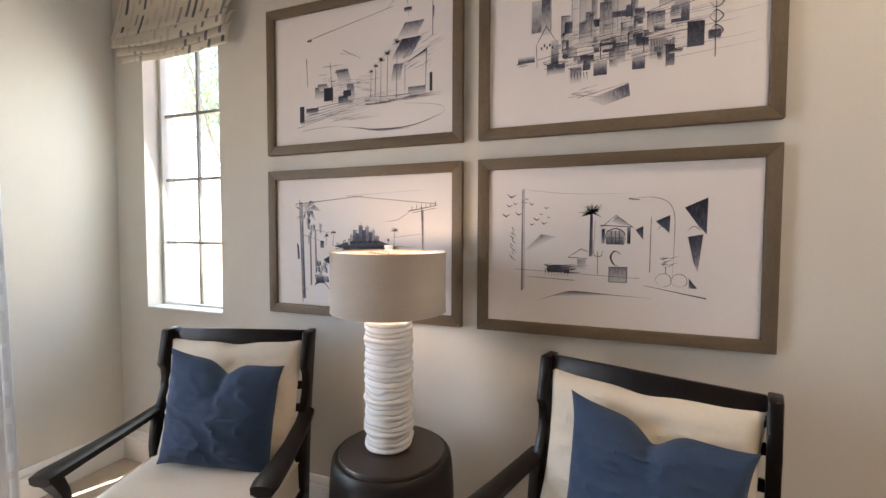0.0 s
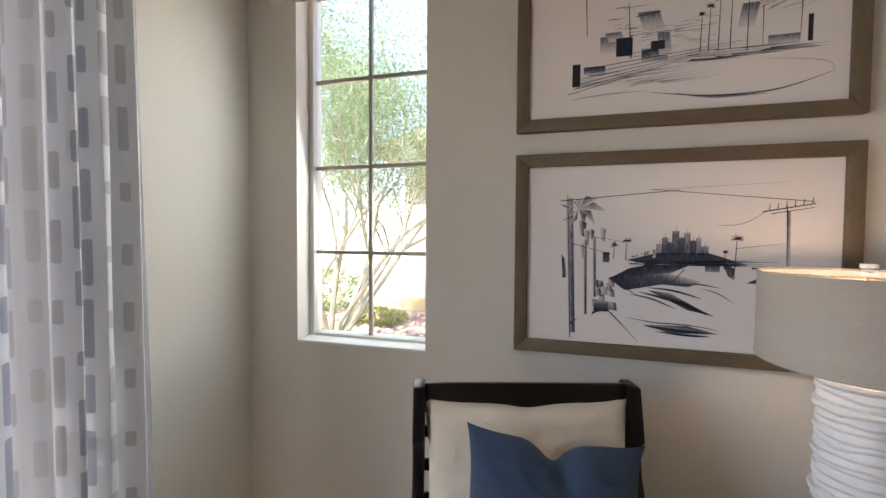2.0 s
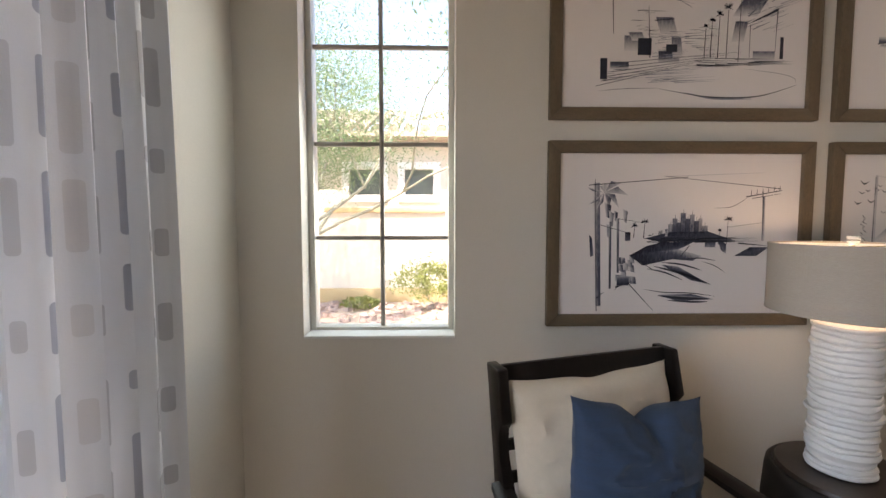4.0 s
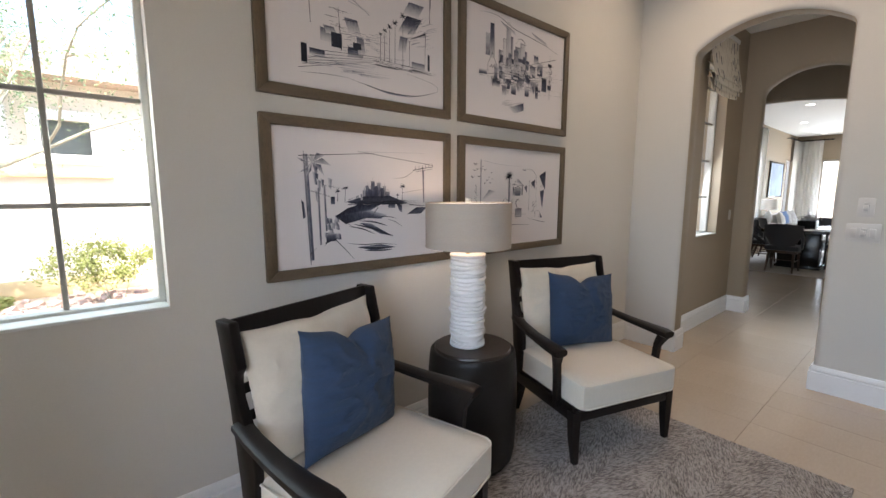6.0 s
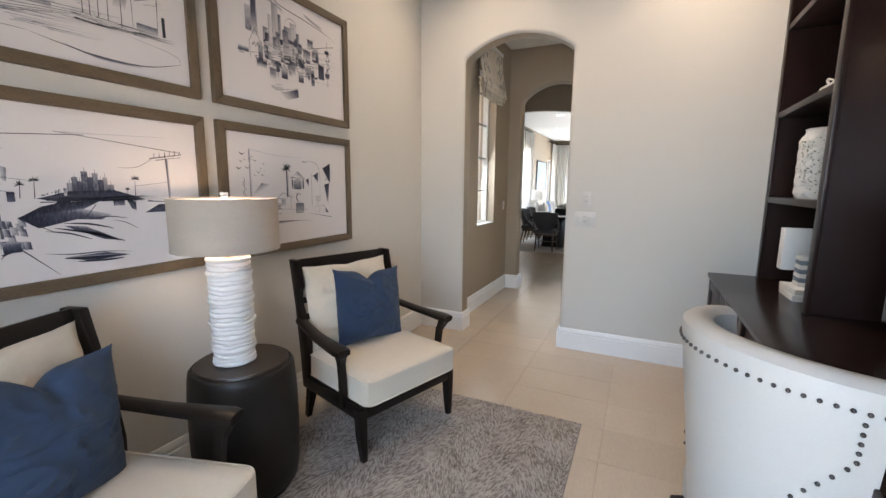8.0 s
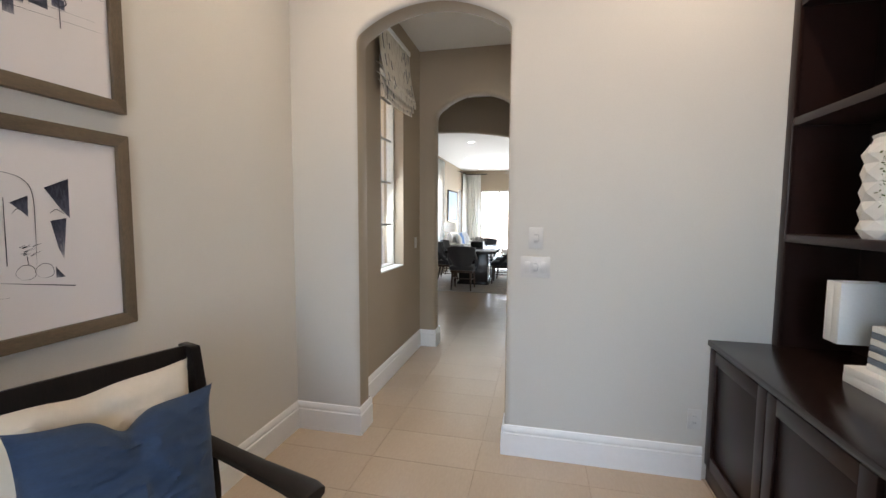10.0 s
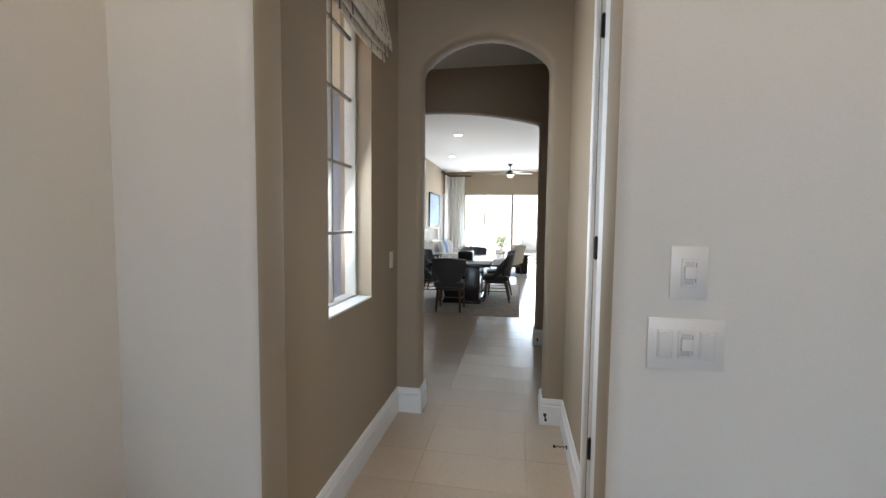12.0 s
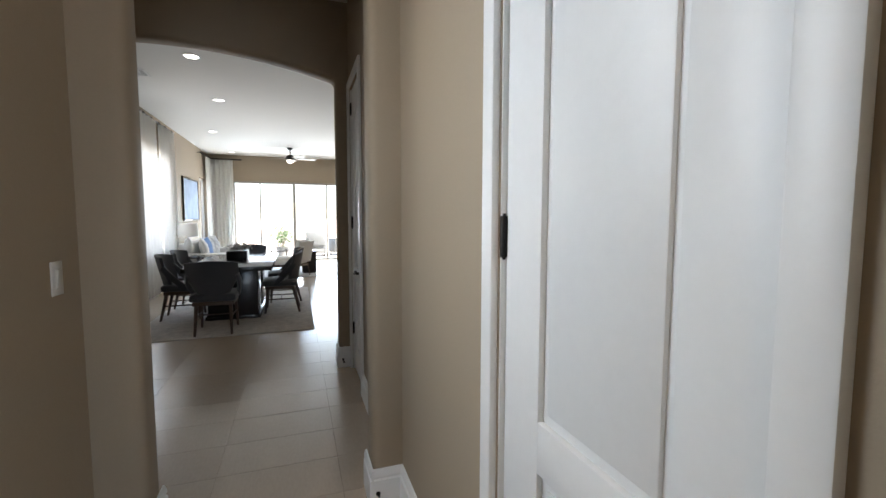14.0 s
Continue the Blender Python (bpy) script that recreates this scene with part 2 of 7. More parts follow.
def brushed_ink(name, paper, ink):
    """Ink washed over paper: stronger where the brush was loaded, and streaked."""
    m = bpy.data.materials.new(name)
    m.use_nodes = True
    t = m.node_tree
    b = t.nodes["Principled BSDF"]
    b.inputs["Roughness"].default_value = 0.7
    co = t.nodes.new("ShaderNodeTexCoord")
    sep = t.nodes.new("ShaderNodeSeparateXYZ")
    t.links.new(co.outputs["UV"], sep.inputs[0])
    mp = node(t, "ShaderNodeMapping", Scale=(5, 1, 1.4))
    t.links.new(co.outputs["Object"], mp.inputs["Vector"])
    nz = node(t, "ShaderNodeTexNoise", Scale=26.0, Detail=5.0, Roughness=0.7)
    t.links.new(mp.outputs["Vector"], nz.inputs["Vector"])
    span = node(t, "ShaderNodeMapRange", From_Min=0.3, From_Max=0.7, To_Min=0.75, To_Max=1.4)
    t.links.new(nz.outputs["Fac"], span.inputs["Value"])
    mul = node(t, "ShaderNodeMath")
    mul.operation = "MULTIPLY"
    mul.use_clamp = True
    t.links.new(sep.outputs["X"], mul.inputs[0])
    t.links.new(span.outputs["Result"], mul.inputs[1])
    ramp = t.nodes.new("ShaderNodeValToRGB")
    ramp.color_ramp.elements[0].color, ramp.color_ramp.elements[1].color = (*paper, 1), (*ink, 1)
    half = ramp.color_ramp.elements.new(0.55)
    half.color = (0.085, 0.09, 0.13, 1)
    t.links.new(mul.outputs[0], ramp.inputs["Fac"])
    t.links.new(ramp.outputs["Color"], b.inputs["Base Color"])
    return m


M = {}
M["study_paint"] = material("study_paint", (0.62, 0.595, 0.545), 0.75, grain=140, vary=0.03, bump=0.15, blotch=1.2)
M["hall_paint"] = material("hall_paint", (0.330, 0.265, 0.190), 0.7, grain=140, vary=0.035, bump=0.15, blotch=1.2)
M["ceiling_paint"] = material("ceiling_paint", (0.78, 0.77, 0.74), 0.85, grain=120, vary=0.02, bump=0.1)
M["trim"] = material("white_trim_paint", (0.78, 0.78, 0.77), 0.35, grain=40, vary=0.02, bump=0.03)
M["reveal"] = material("reveal_paint", (0.72, 0.72, 0.69), 0.6, grain=90, vary=0.02, bump=0.08)
M["tile"] = material("beige_porcelain", (0.47, 0.385, 0.30), 0.22, spec=0.75, grain=26, vary=0.07, bump=0.03, stretch=(1, 3, 1), blotch=1.6, per_piece=0.035, laid=True, uneven=0.012)
M["grout"] = material("grout", (0.34, 0.275, 0.21), 0.9, grain=200, vary=0.1, bump=0.2)
M["vinyl"] = material("window_vinyl", (0.62, 0.615, 0.57), 0.4, grain=60, vary=0.02, bump=0.02)
M["muntin"] = material("muntin_tan", (0.35, 0.33, 0.29), 0.5, grain=60, vary=0.04, bump=0.02)
M["glass"] = pane_glass("window_glass")
M["frame_wood"] = material("weathered_oak", (0.125, 0.090, 0.055), 0.55, grain=45, vary=0.35, bump=0.25, stretch=(1.2, 6, 9), blotch=7)
M["frame_wood_v"] = material("weathered_oak_upright", (0.125, 0.090, 0.055), 0.55, grain=45, vary=0.35, bump=0.25, stretch=(9, 6, 1.2), blotch=7)
M["paper"] = material("art_paper", (0.71, 0.67, 0.66), 0.7, grain=300, vary=0.015, bump=0.05)
M["ink"] = material("blue_black_ink", (0.014, 0.016, 0.030), 0.6, grain=160, vary=0.5, bump=0)
M["wash"] = material("grey_ink_wash", (0.20, 0.205, 0.245), 0.7, grain=70, vary=0.45, bump=0)
M["brush"] = brushed_ink("brushed_ink", (0.70, 0.665, 0.66), (0.010, 0.012, 0.030))
M["pale"] = material("pale_ink_wash", (0.50, 0.49, 0.50), 0.7, grain=60, vary=0.25, bump=0)
M["dark_wood"] = material("espresso_wood", (0.010, 0.0070, 0.0058), 0.36, spec=0.22, grain=30, vary=0.35, bump=0.06, stretch=(8, 8, 1), blotch=5)
M["cabinet"] = material("espresso_cabinet", (0.019, 0.0085, 0.0070), 0.3, spec=0.3, grain=26, vary=0.05, bump=0, stretch=(9, 9, 1), blotch=4, uneven=0.01)
M["counter"] = material("espresso_counter", (0.016, 0.0085, 0.0072), 0.22, spec=0.4, grain=26, vary=0.05, bump=0, stretch=(1, 9, 9), blotch=4, uneven=0.01)
M["cream"] = weave(material("cream_linen", (0.58, 0.515, 0.415), 0.95, grain=60, vary=0.04, bump=0.1, sheen=0.25), 1400, 0.1)
M["navy"] = weave(material("navy_linen", (0.017, 0.039, 0.084), 0.85, grain=60, vary=0.28, bump=0.3, stretch=(1.5, 1.5, 16), blotch=5, sheen=0.06), 1100, 0.15)
M["drum"] = material("bronze_leather", (0.015, 0.0115, 0.0095), 0.5, spec=0.3, grain=120, vary=0.2, bump=0.2)
M["drum_top"] = material("walnut_top", (0.032, 0.020, 0.014), 0.4, grain=40, vary=0.35, bump=0.08, stretch=(1, 9, 1))
M["plaster"] = material("white_plaster", (0.70, 0.685, 0.67), 0.8, grain=35, vary=0.06, bump=0.35, stretch=(1, 1, 3))
M["shade_linen"] = see_through(weave(material("oatmeal_linen", (0.36, 0.32, 0.275), 0.95, grain=90, vary=0.12, bump=0.15, stretch=(1, 1, 7)), 900, 0.15), 0.05, (0.72, 0.56, 0.42))
M["shade_lining"] = see_through(material("shade_lining", (0.82, 0.79, 0.74), 0.9, grain=90, vary=0.03, bump=0.03), 0.3)
M["acrylic"] = material("clear_finial", (0.75, 0.73, 0.70), 0.12, grain=30, vary=0.03, bump=0)
M["brass"] = material("brushed_brass", (0.55, 0.42, 0.24), 0.3, 1.0, grain=80, vary=0.08, bump=0.03)
M["rug"] = chevron_wool("heathered_wool", (0.41, 0.36, 0.315), (0.10, 0.078, 0.065))
M["rug_fringe"] = material("wool_binding", (0.22, 0.20, 0.185), 0.98, grain=90, vary=0.2, bump=0.5)
M["leather"] = material("ivory_leather", (0.43, 0.41, 0.375), 0.42, grain=140, vary=0.03, bump=0.12, blotch=3)
M["nail"] = material("dark_nailhead", (0.10, 0.09, 0.085), 0.3, 1.0, grain=50, vary=0.15, bump=0)
M["black_metal"] = material("oil_rubbed_bronze", (0.012, 0.011, 0.010), 0.4, 0.6, grain=60, vary=0.2, bump=0.02)
M["plate"] = material("switch_plastic", (0.60, 0.58, 0.55), 0.35, grain=60, vary=0.01, bump=0)
M["track"] = material("switch_track", (0.46, 0.45, 0.43), 0.5, grain=60, vary=0.02, bump=0)
M["slot"] = material("dark_slot", (0.12, 0.12, 0.12), 0.6, grain=60, vary=0.05, bump=0)
M["ceramic"] = material("white_ceramic", (0.66, 0.655, 0.63), 0.35, grain=60, vary=0.03, bump=0.08)
M["books"] = material("white_book_cloth", (0.74, 0.74, 0.72), 0.6, grain=90, vary=0.04, bump=0.05)
M["pages"] = material("book_pages", (0.62, 0.57, 0.48), 0.9, grain=120, vary=0.1, bump=0.2, stretch=(1, 1, 12))
M["blue_book"] = material("blue_grey_cloth", (0.16, 0.20, 0.26), 0.7, grain=90, vary=0.1, bump=0.05)
M["leaf_small"] = material("trailing_leaf", (0.10, 0.12, 0.05), 0.6, grain=40, vary=0.3, bump=0.05)
M["screen"] = material("screen_glass", (0.10, 0.12, 0.12), 0.12, grain=20, vary=0.03, bump=0)
M["curtain"] = dashed_cloth("dashed_sheer", (0.77, 0.785, 0.81), [(0.65, 0.65, 0.665), (0.27, 0.29, 0.34), (0.68, 0.68, 0.69), (0.46, 0.485, 0.55), (0.62, 0.625, 0.645), (0.56, 0.565, 0.59), (0.70, 0.70, 0.70)], 0.062, 0.19, 0.35, 0.09, 0.0085)
M["roman"] = dashed_cloth("dashed_linen", (0.74, 0.69, 0.60), [(0.13, 0.13, 0.135), (0.56, 0.50, 0.42), (0.20, 0.20, 0.215), (0.62, 0.56, 0.48), (0.42, 0.36, 0.29), (0.66, 0.61, 0.52)], 0.052, 0.16, 0.35, 0.04, 0.009)
M["white_drape"] = see_through(material("white_drape", (0.80, 0.78, 0.73), 0.95, grain=90, vary=0.03, bump=0.08), 0.45)
M["rod"] = M["black_metal"]
M["stucco"] = material("cream_stucco", (0.66, 0.61, 0.52), 0.95, grain=60, vary=0.06, bump=0.6)
M["stucco_band"] = material("ochre_stucco", (0.50, 0.38, 0.21), 0.95, grain=60, vary=0.06, bump=0.6)
M["roof_tile"] = material("clay_roof_tile", (0.38, 0.31, 0.25), 0.9, grain=12, vary=0.35, bump=0.4)
M["bark"] = material("palo_verde_bark", (0.24, 0.24, 0.185), 0.8, grain=20, vary=0.3, bump=0.5)
M["leaf"] = see_through(material("palo_verde_leaf", (0.16, 0.22, 0.12), 0.7, grain=8, vary=0.4, bump=0), 0.35, (0.18, 0.28, 0.13))
M["bush"] = see_through(material("bush_leaf", (0.22, 0.25, 0.08), 0.7, grain=8, vary=0.4, bump=0), 0.3, (0.18, 0.2, 0.05))
M["gravel"] = material("desert_gravel", (0.36, 0.29, 0.23), 0.95, grain=22, vary=0.35, bump=0.8, blotch=0.8)
M["paver"] = material("patio_paver", (0.42, 0.38, 0.33), 0.9, grain=12, vary=0.15, bump=0.3)
# bluish grey puts the sky's reflection into the colour of a dark brown door
M["entry_door"] = material("entry_door_sky_sheen", (0.29, 0.30, 0.35), 0.3, grain=30, vary=0.1, bump=0.08, stretch=(6, 6, 1))
M["grey_velvet"] = material("grey_upholstery", (0.055, 0.055, 0.062), 0.9, grain=120, vary=0.12, bump=0.12, sheen=0.3)
M["walnut"] = material("walnut_leg", (0.065, 0.035, 0.022), 0.4, grain=30, vary=0.3, bump=0.05, stretch=(6, 6, 1))
M["table_wood"] = material("ebonised_oak", (0.020, 0.016, 0.016), 0.2, grain=26, vary=0.3, bump=0.08, stretch=(1, 8, 8))
M["dining_rug"] = material("cream_trellis_wool", (0.48, 0.44, 0.40), 0.98, grain=14, vary=0.25, bump=0.5, blotch=5)
M["living_rug"] = material("silver_wool", (0.50, 0.50, 0.51), 0.98, grain=40, vary=0.1, bump=0.5)
M["sofa_cloth"] = material("ivory_boucle", (0.68, 0.66, 0.63), 0.95, grain=120, vary=0.06, bump=0.3)
M["pattern_cloth"] = material("patterned_cloth", (0.42, 0.41, 0.40), 0.95, grain=22, vary=0.7, bump=0.1, blotch=14)
M["blue_cloth"] = material("blue_cloth", (0.11, 0.19, 0.38), 0.9, grain=60, vary=0.1, bump=0.1)
M["canvas"] = material("blue_canvas", (0.30, 0.38, 0.52), 0.8, grain=3, vary=0.3, bump=0.05, blotch=1.0)
M["fan_metal"] = material("fan_bronze", (0.03, 0.026, 0.024), 0.35, 0.7, grain=40, vary=0.1, bump=0)
M["fan_blade"] = material("fan_blade", (0.36, 0.34, 0.31), 0.5, grain=20, vary=0.15, bump=0.03, stretch=(1, 8, 8))
M["fan_glass"] = glow("fan_bowl", (1.0, 0.94, 0.84), 0.4)
M["downlight"] = glow("downlight_lens", (1.0, 0.95, 0.86), 1.8)
M["wicker"] = material("grey_wicker", (0.24, 0.25, 0.25), 0.8, grain=90, vary=0.3, bump=0.5)
M["terracotta"] = material("planter", (0.30, 0.30, 0.29), 0.7, grain=40, vary=0.1, bump=0.1)


# ---- mesh helpers ----
def mesh_of(bm, name, mat, smooth=True):
    me = bpy.data.meshes.new(name)
    bm.normal_update()
    bm.to_mesh(me)
    bm.free()
    for m in mat if isinstance(mat, (list, tuple)) else [mat]:
        me.materials.append(m)
    if smooth:
        me.shade_smooth()
        me.set_sharp_from_angle(angle=radians(38))
    return me


def thing(name, m=None, label="", category="", group="", kind=""):
    ob = new(name)
    ob.empty_display_size = 0.1
    if m is not None:
        ob.matrix_basis = m
    return tagged(ob, label, category, group, kind)


def part(name, bm, mat, parent=None, label="", m=None, smooth=True):
    ob = new(name, mesh_of(bm, name, mat, smooth))
    ob.parent = parent
    if m is not None:
        ob.matrix_basis = m
    if label:
        ob["label"] = label
    return ob


def single(name, bm, mat, label, category, kind="", group="", m=None, smooth=True):
    return tagged(part(name, bm, mat, None, "", m, smooth), label, category, group, kind)


def add_box(bm, x0, x1, y0, y1, z0, z1, bevel=0.0, m=None, seg=2):
    made = bmesh.ops.create_cube(bm, size=1.0)
    vs = made["verts"]
    bmesh.ops.transform(bm, matrix=Matrix.Translation(((x0 + x1) / 2, (y0 + y1) / 2, (z0 + z1) / 2)) @ Matrix.Diagonal((abs(x1 - x0), abs(y1 - y0), abs(z1 - z0), 1)), verts=vs)
    if bevel:
        es = list({e for v in vs for e in v.link_edges})
        out = bmesh.ops.bevel(bm, geom=es, offset=bevel, segments=seg, profile=0.5, affect="EDGES")
        vs = list({v for f in out["faces"] for v in f.verts} | {v for v in vs if v.is_valid})
    if m is not None:
        bmesh.ops.transform(bm, matrix=m, verts=vs)
    return vs


def boxes(*rows, bevel=0.0):
    bm = bmesh.new()
    for r in rows:
        add_box(bm, *r, bevel=bevel)
    return bm


def lathe(profile, seg=32, close=True):
    """Turns (radius, height) pairs about z."""
    bm = bmesh.new()
    rings = []
    for r, z in profile:
        if r < 1e-6:
            rings.append([bm.verts.new((0, 0, z))])
        else:
            rings.append([bm.verts.new((r * math.cos(2 * math.pi * i / seg), r * math.sin(2 * math.pi * i / seg), z)) for i in range(seg)])
    for a, b in zip(rings, rings[1:]):
        for i in range(seg):
            j = (i + 1) % seg
            if len(a) == 1 and len(b) == 1:
                continue
            if len(a) == 1:
                bm.faces.new((a[0], b[j], b[i]))
            elif len(b) == 1:
                bm.faces.new((a[i], a[j], b[0]))
            else:
                bm.faces.new((a[i], a[j], b[j], b[i]))
    bmesh.ops.recalc_face_normals(bm, faces=bm.faces)
    return bm


def add_sweep(bm, points, radii, seg=8, flat=(1.0, 1.0), power=1.0):
    """A tube along points; flat scales its section sideways and upwards; power below 1 squares the section."""
    pts = [Vector(p) for p in points]
    rings = []
    for i, p in enumerate(pts):
        d = (pts[min(i + 1, len(pts) - 1)] - pts[max(i - 1, 0)]).normalized()
        up = Vector((0, 0, 1)) if abs(d.z) < 0.9 else Vector((0, 1, 0))
        side = d.cross(up).normalized()
        top = side.cross(d).normalized()
        r = radii[i] if isinstance(radii, (list, tuple)) else radii
        ring = []
        for k in range(seg):
            a = 2 * math.pi * (k + 0.5) / seg
            c, s = math.cos(a), math.sin(a)
            c, s = math.copysign(abs(c) ** power, c), math.copysign(abs(s) ** power, s)
            ring.append(bm.verts.new(p + side * (r * c * flat[0]) + top * (r * s * flat[1])))
        rings.append(ring)
    for a, b in zip(rings, rings[1:]):
        for k in range(seg):
            bm.faces.new((a[k], a[(k + 1) % seg], b[(k + 1) % seg], b[k]))
    bm.faces.new(rings[0][::-1])
    bm.faces.new(rings[-1])


def sweep(points, radii, seg=8, flat=(1.0, 1.0), power=1.0):
    bm = bmesh.new()
    add_sweep(bm, points, radii, seg, flat, power)
    bmesh.ops.recalc_face_normals(bm, faces=bm.faces)
    return bm


def prism(outline, depth, bevel=0.0, seg=3):
    """A closed (x, z) outline made solid along +y."""
    bm = bmesh.new()
    f = bm.faces.new([bm.verts.new((x, 0, z)) for x, z in outline])
    ext = bmesh.ops.extrude_face_region(bm, geom=[f])
    vs = [g for g in ext["geom"] if isinstance(g, bmesh.types.BMVert)]
    bmesh.ops.translate(bm, vec=(0, depth, 0), verts=vs)
    bmesh.ops.recalc_face_normals(bm, faces=bm.faces)
    if bevel:
        es = [e for e in bm.edges if len(e.link_faces) == 2 and e.calc_face_angle(0) > 0.6]
        bmesh.ops.bevel(bm, geom=es, offset=bevel, segments=seg, profile=0.5, affect="EDGES")
    return bm


def cushion(w, d, h, edge=0.03, puff=0.012, n=14):
    """A boxed cushion, w by d, that lies on z = 0, with a crowned top and soft edges."""
    bm = bmesh.new()
    add_box(bm, -w / 2, w / 2, -d / 2, d / 2, 0, h)
    bmesh.ops.subdivide_edges(bm, edges=bm.edges[:], cuts=n, use_grid_fill=True)
    for v in bm.verts:
        x, y, z = v.co
        fx, fy = abs(x) / (w / 2), abs(y) / (d / 2)
        fz = abs(z - h / 2) / (h / 2)
        # soft rounding of the box
        cx = min(abs(x), w / 2 - edge) * (1 if x > 0 else -1)
        cy = min(abs(y), d / 2 - edge) * (1 if y > 0 else -1)
        cz = h / 2 + min(abs(z - h / 2), h / 2 - edge) * (1 if z > h / 2 else -1)
        off = Vector((x - cx, y - cy, z - cz))
        if off.length > 1e-6:
            v.co = Vector((cx, cy, cz)) + off.normalized() * edge
        if z > h * 0.5:
            v.co.z += puff * (1 - fx**3) * (1 - fy**3) * fz + 0.002 * noise.noise(v.co * 9)
    bmesh.ops.recalc_face_normals(bm, faces=bm.faces)
    return bm


def pillow(w, h, t, dent=0.0, seed=0, n=30, droop=0.0, crease=0.008, full=0.6, nip=0.0):
    """An upright stuffed pillow, w across (x), h high (z), t thick (y), its lower edge at z = 0."""
    bm = bmesh.new()
    grid = {}
    for side in (1, -1):
        for i in range(n + 1):
            for j in range(n + 1):
                if side == -1 and (i in (0, n) or j in (0, n)):
                    grid[side, i, j] = grid[1, i, j]
                    continue
                u, v = 2 * i / n - 1, 2 * j / n - 1
                edge = (1 - abs(u) ** 2.1) * (1 - abs(v) ** 2.1)
                thick = t / 2 * max(0, edge) ** full
                # edges draw in between the corners
                x = u * w / 2 * (1 - 0.055 * (1 - v * v) * abs(u))
                z = h / 2 + v * h / 2 * (1 - 0.05 * (1 - u * u) * abs(v))
                if v > 0:
                    z -= dent * v**3 * math.exp(-((u / 0.22) ** 2)) + droop * v * u
                    thick *= 1 - 0.72 * min(1, dent / 0.04) * v**2 * math.exp(-(((u - 0.1 * (1 - v)) / 0.11) ** 2))
                # corners stand out as small ears
                ear = nip * abs(u * v) ** 6
                x += ear * (1 if u > 0 else -1)
                z += ear * (1 if v > 0 else -1)
                wob = noise.noise(Vector((u * 2.2 + seed, v * 2.2, side * 3.1)))
                fold = 1 - abs(noise.noise(Vector((u * 2.4 + v * 1.5 + seed, v * 4.5 - u - seed, side)))) * 2
                fine = noise.noise(Vector((u * 5 + seed, v * 13 + u * 4, side * 2.0)))
                y = side * (thick * (1 + 0.16 * wob) + crease * max(0, fold) ** 3 * edge**0.5 + 0.3 * crease * fine * edge**0.5)
                grid[side, i, j] = bm.verts.new((x, y, z + 0.004 * wob))
    for side in (1, -1):
        for i in range(n):
            for j in range(n):
                q = (grid[side, i, j], grid[side, i + 1, j], grid[side, i + 1, j + 1], grid[side, i, j + 1])
                bm.faces.new(q if side == -1 else q[::-1])
    bmesh.ops.recalc_face_normals(bm, faces=bm.faces)
    return bm


def cloth_sheet(length, z0, z1, amp, folds, seed, rows=26, per=14, gather=1.0, along="y", hem=0.0):
    """A hanging curtain, its cloth in waves, with u and v in metres of cloth."""
    bm = bmesh.new()
    uv = bm.loops.layers.uv.new("UVMap")
    cols = folds * per
    verts = []
    for i in range(cols + 1):
        a = i / cols
        ph = a * folds * 2 * math.pi
        row = []
        for j in range(rows + 1):
            b = j / rows
            z = z0 + (z1 - z0) * b
            k = amp * (0.75 + 0.35 * noise.noise(Vector((a * 5 + seed, b * 1.3, 0))))
            k *= 1.0 - 0.25 * b
            off = k * math.sin(ph + 0.5 * noise.noise(Vector((a * 3, b * 2 + seed, 4)))) + 0.2 * k * math.sin(2.3 * ph + seed)
            shift = 0.02 * noise.noise(Vector((a * 4 + seed, b * 1.6, 7))) + hem * (1 - b) * (a - 0.5)
            p = Vector((off, length * a + shift, z)) if along == "y" else Vector((length * a + shift, off, z))
            row.append(bm.verts.new(p))
        verts.append(row)
    cum = [0.0]
    for i in range(cols):
        cum.append(cum[-1] + (verts[i + 1][0].co - verts[i][0].co).length)
    for i in range(cols):
        for j in range(rows):
            f = bm.faces.new((verts[i][j], verts[i + 1][j], verts[i + 1][j + 1], verts[i][j + 1]))
            for lp, (ii, jj) in zip(f.loops, ((i, j), (i + 1, j), (i + 1, j + 1), (i, j + 1))):
                lp[uv].uv = (cum[ii], verts[ii][jj].co.z)
    return bm


def solid(ob, thick):
    md = ob.modifiers.new("thickness", "SOLIDIFY")
    md.thickness, md.offset = thick, 0
    return ob


# ---- the setting ----
WEST, EAST, NORTH, SOUTH = -2.74, 1.905, 1.835, -1.36
HALL_X, ARCH2, ARCH2_BACK, ARCH3, ARCH3_BACK, FAR = 2.085, 3.885, 4.06, 5.89, 6.06, 16.35
HALL_N, HALL_S = 1.525, 0.285
HIGH, HALL_HIGH, HIGH2 = 3.7, 3.25, 3.29
LIVING_N, LIVING_S = 3.25, -3.2


ARCH1_A, ARCH1_B, ARCH2_A, ARCH2_B, ARCH3_A = 0.406, 1.37, 0.43, 1.347, 0.40


def arch_points(a, b, spring, apex, n=22):
    """From (b, spring) over to (a, spring) along a segment of a circle."""
    half, rise = (b - a) / 2, apex - spring
    rad = (half**2 + rise**2) / (2 * rise)
    mid, cz = (a + b) / 2, apex - rad
    top = math.asin(half / rad)
    return [(mid + rad * math.sin(top - 2 * top * i / n), cz + rad * math.cos(top - 2 * top * i / n)) for i in range(n + 1)]


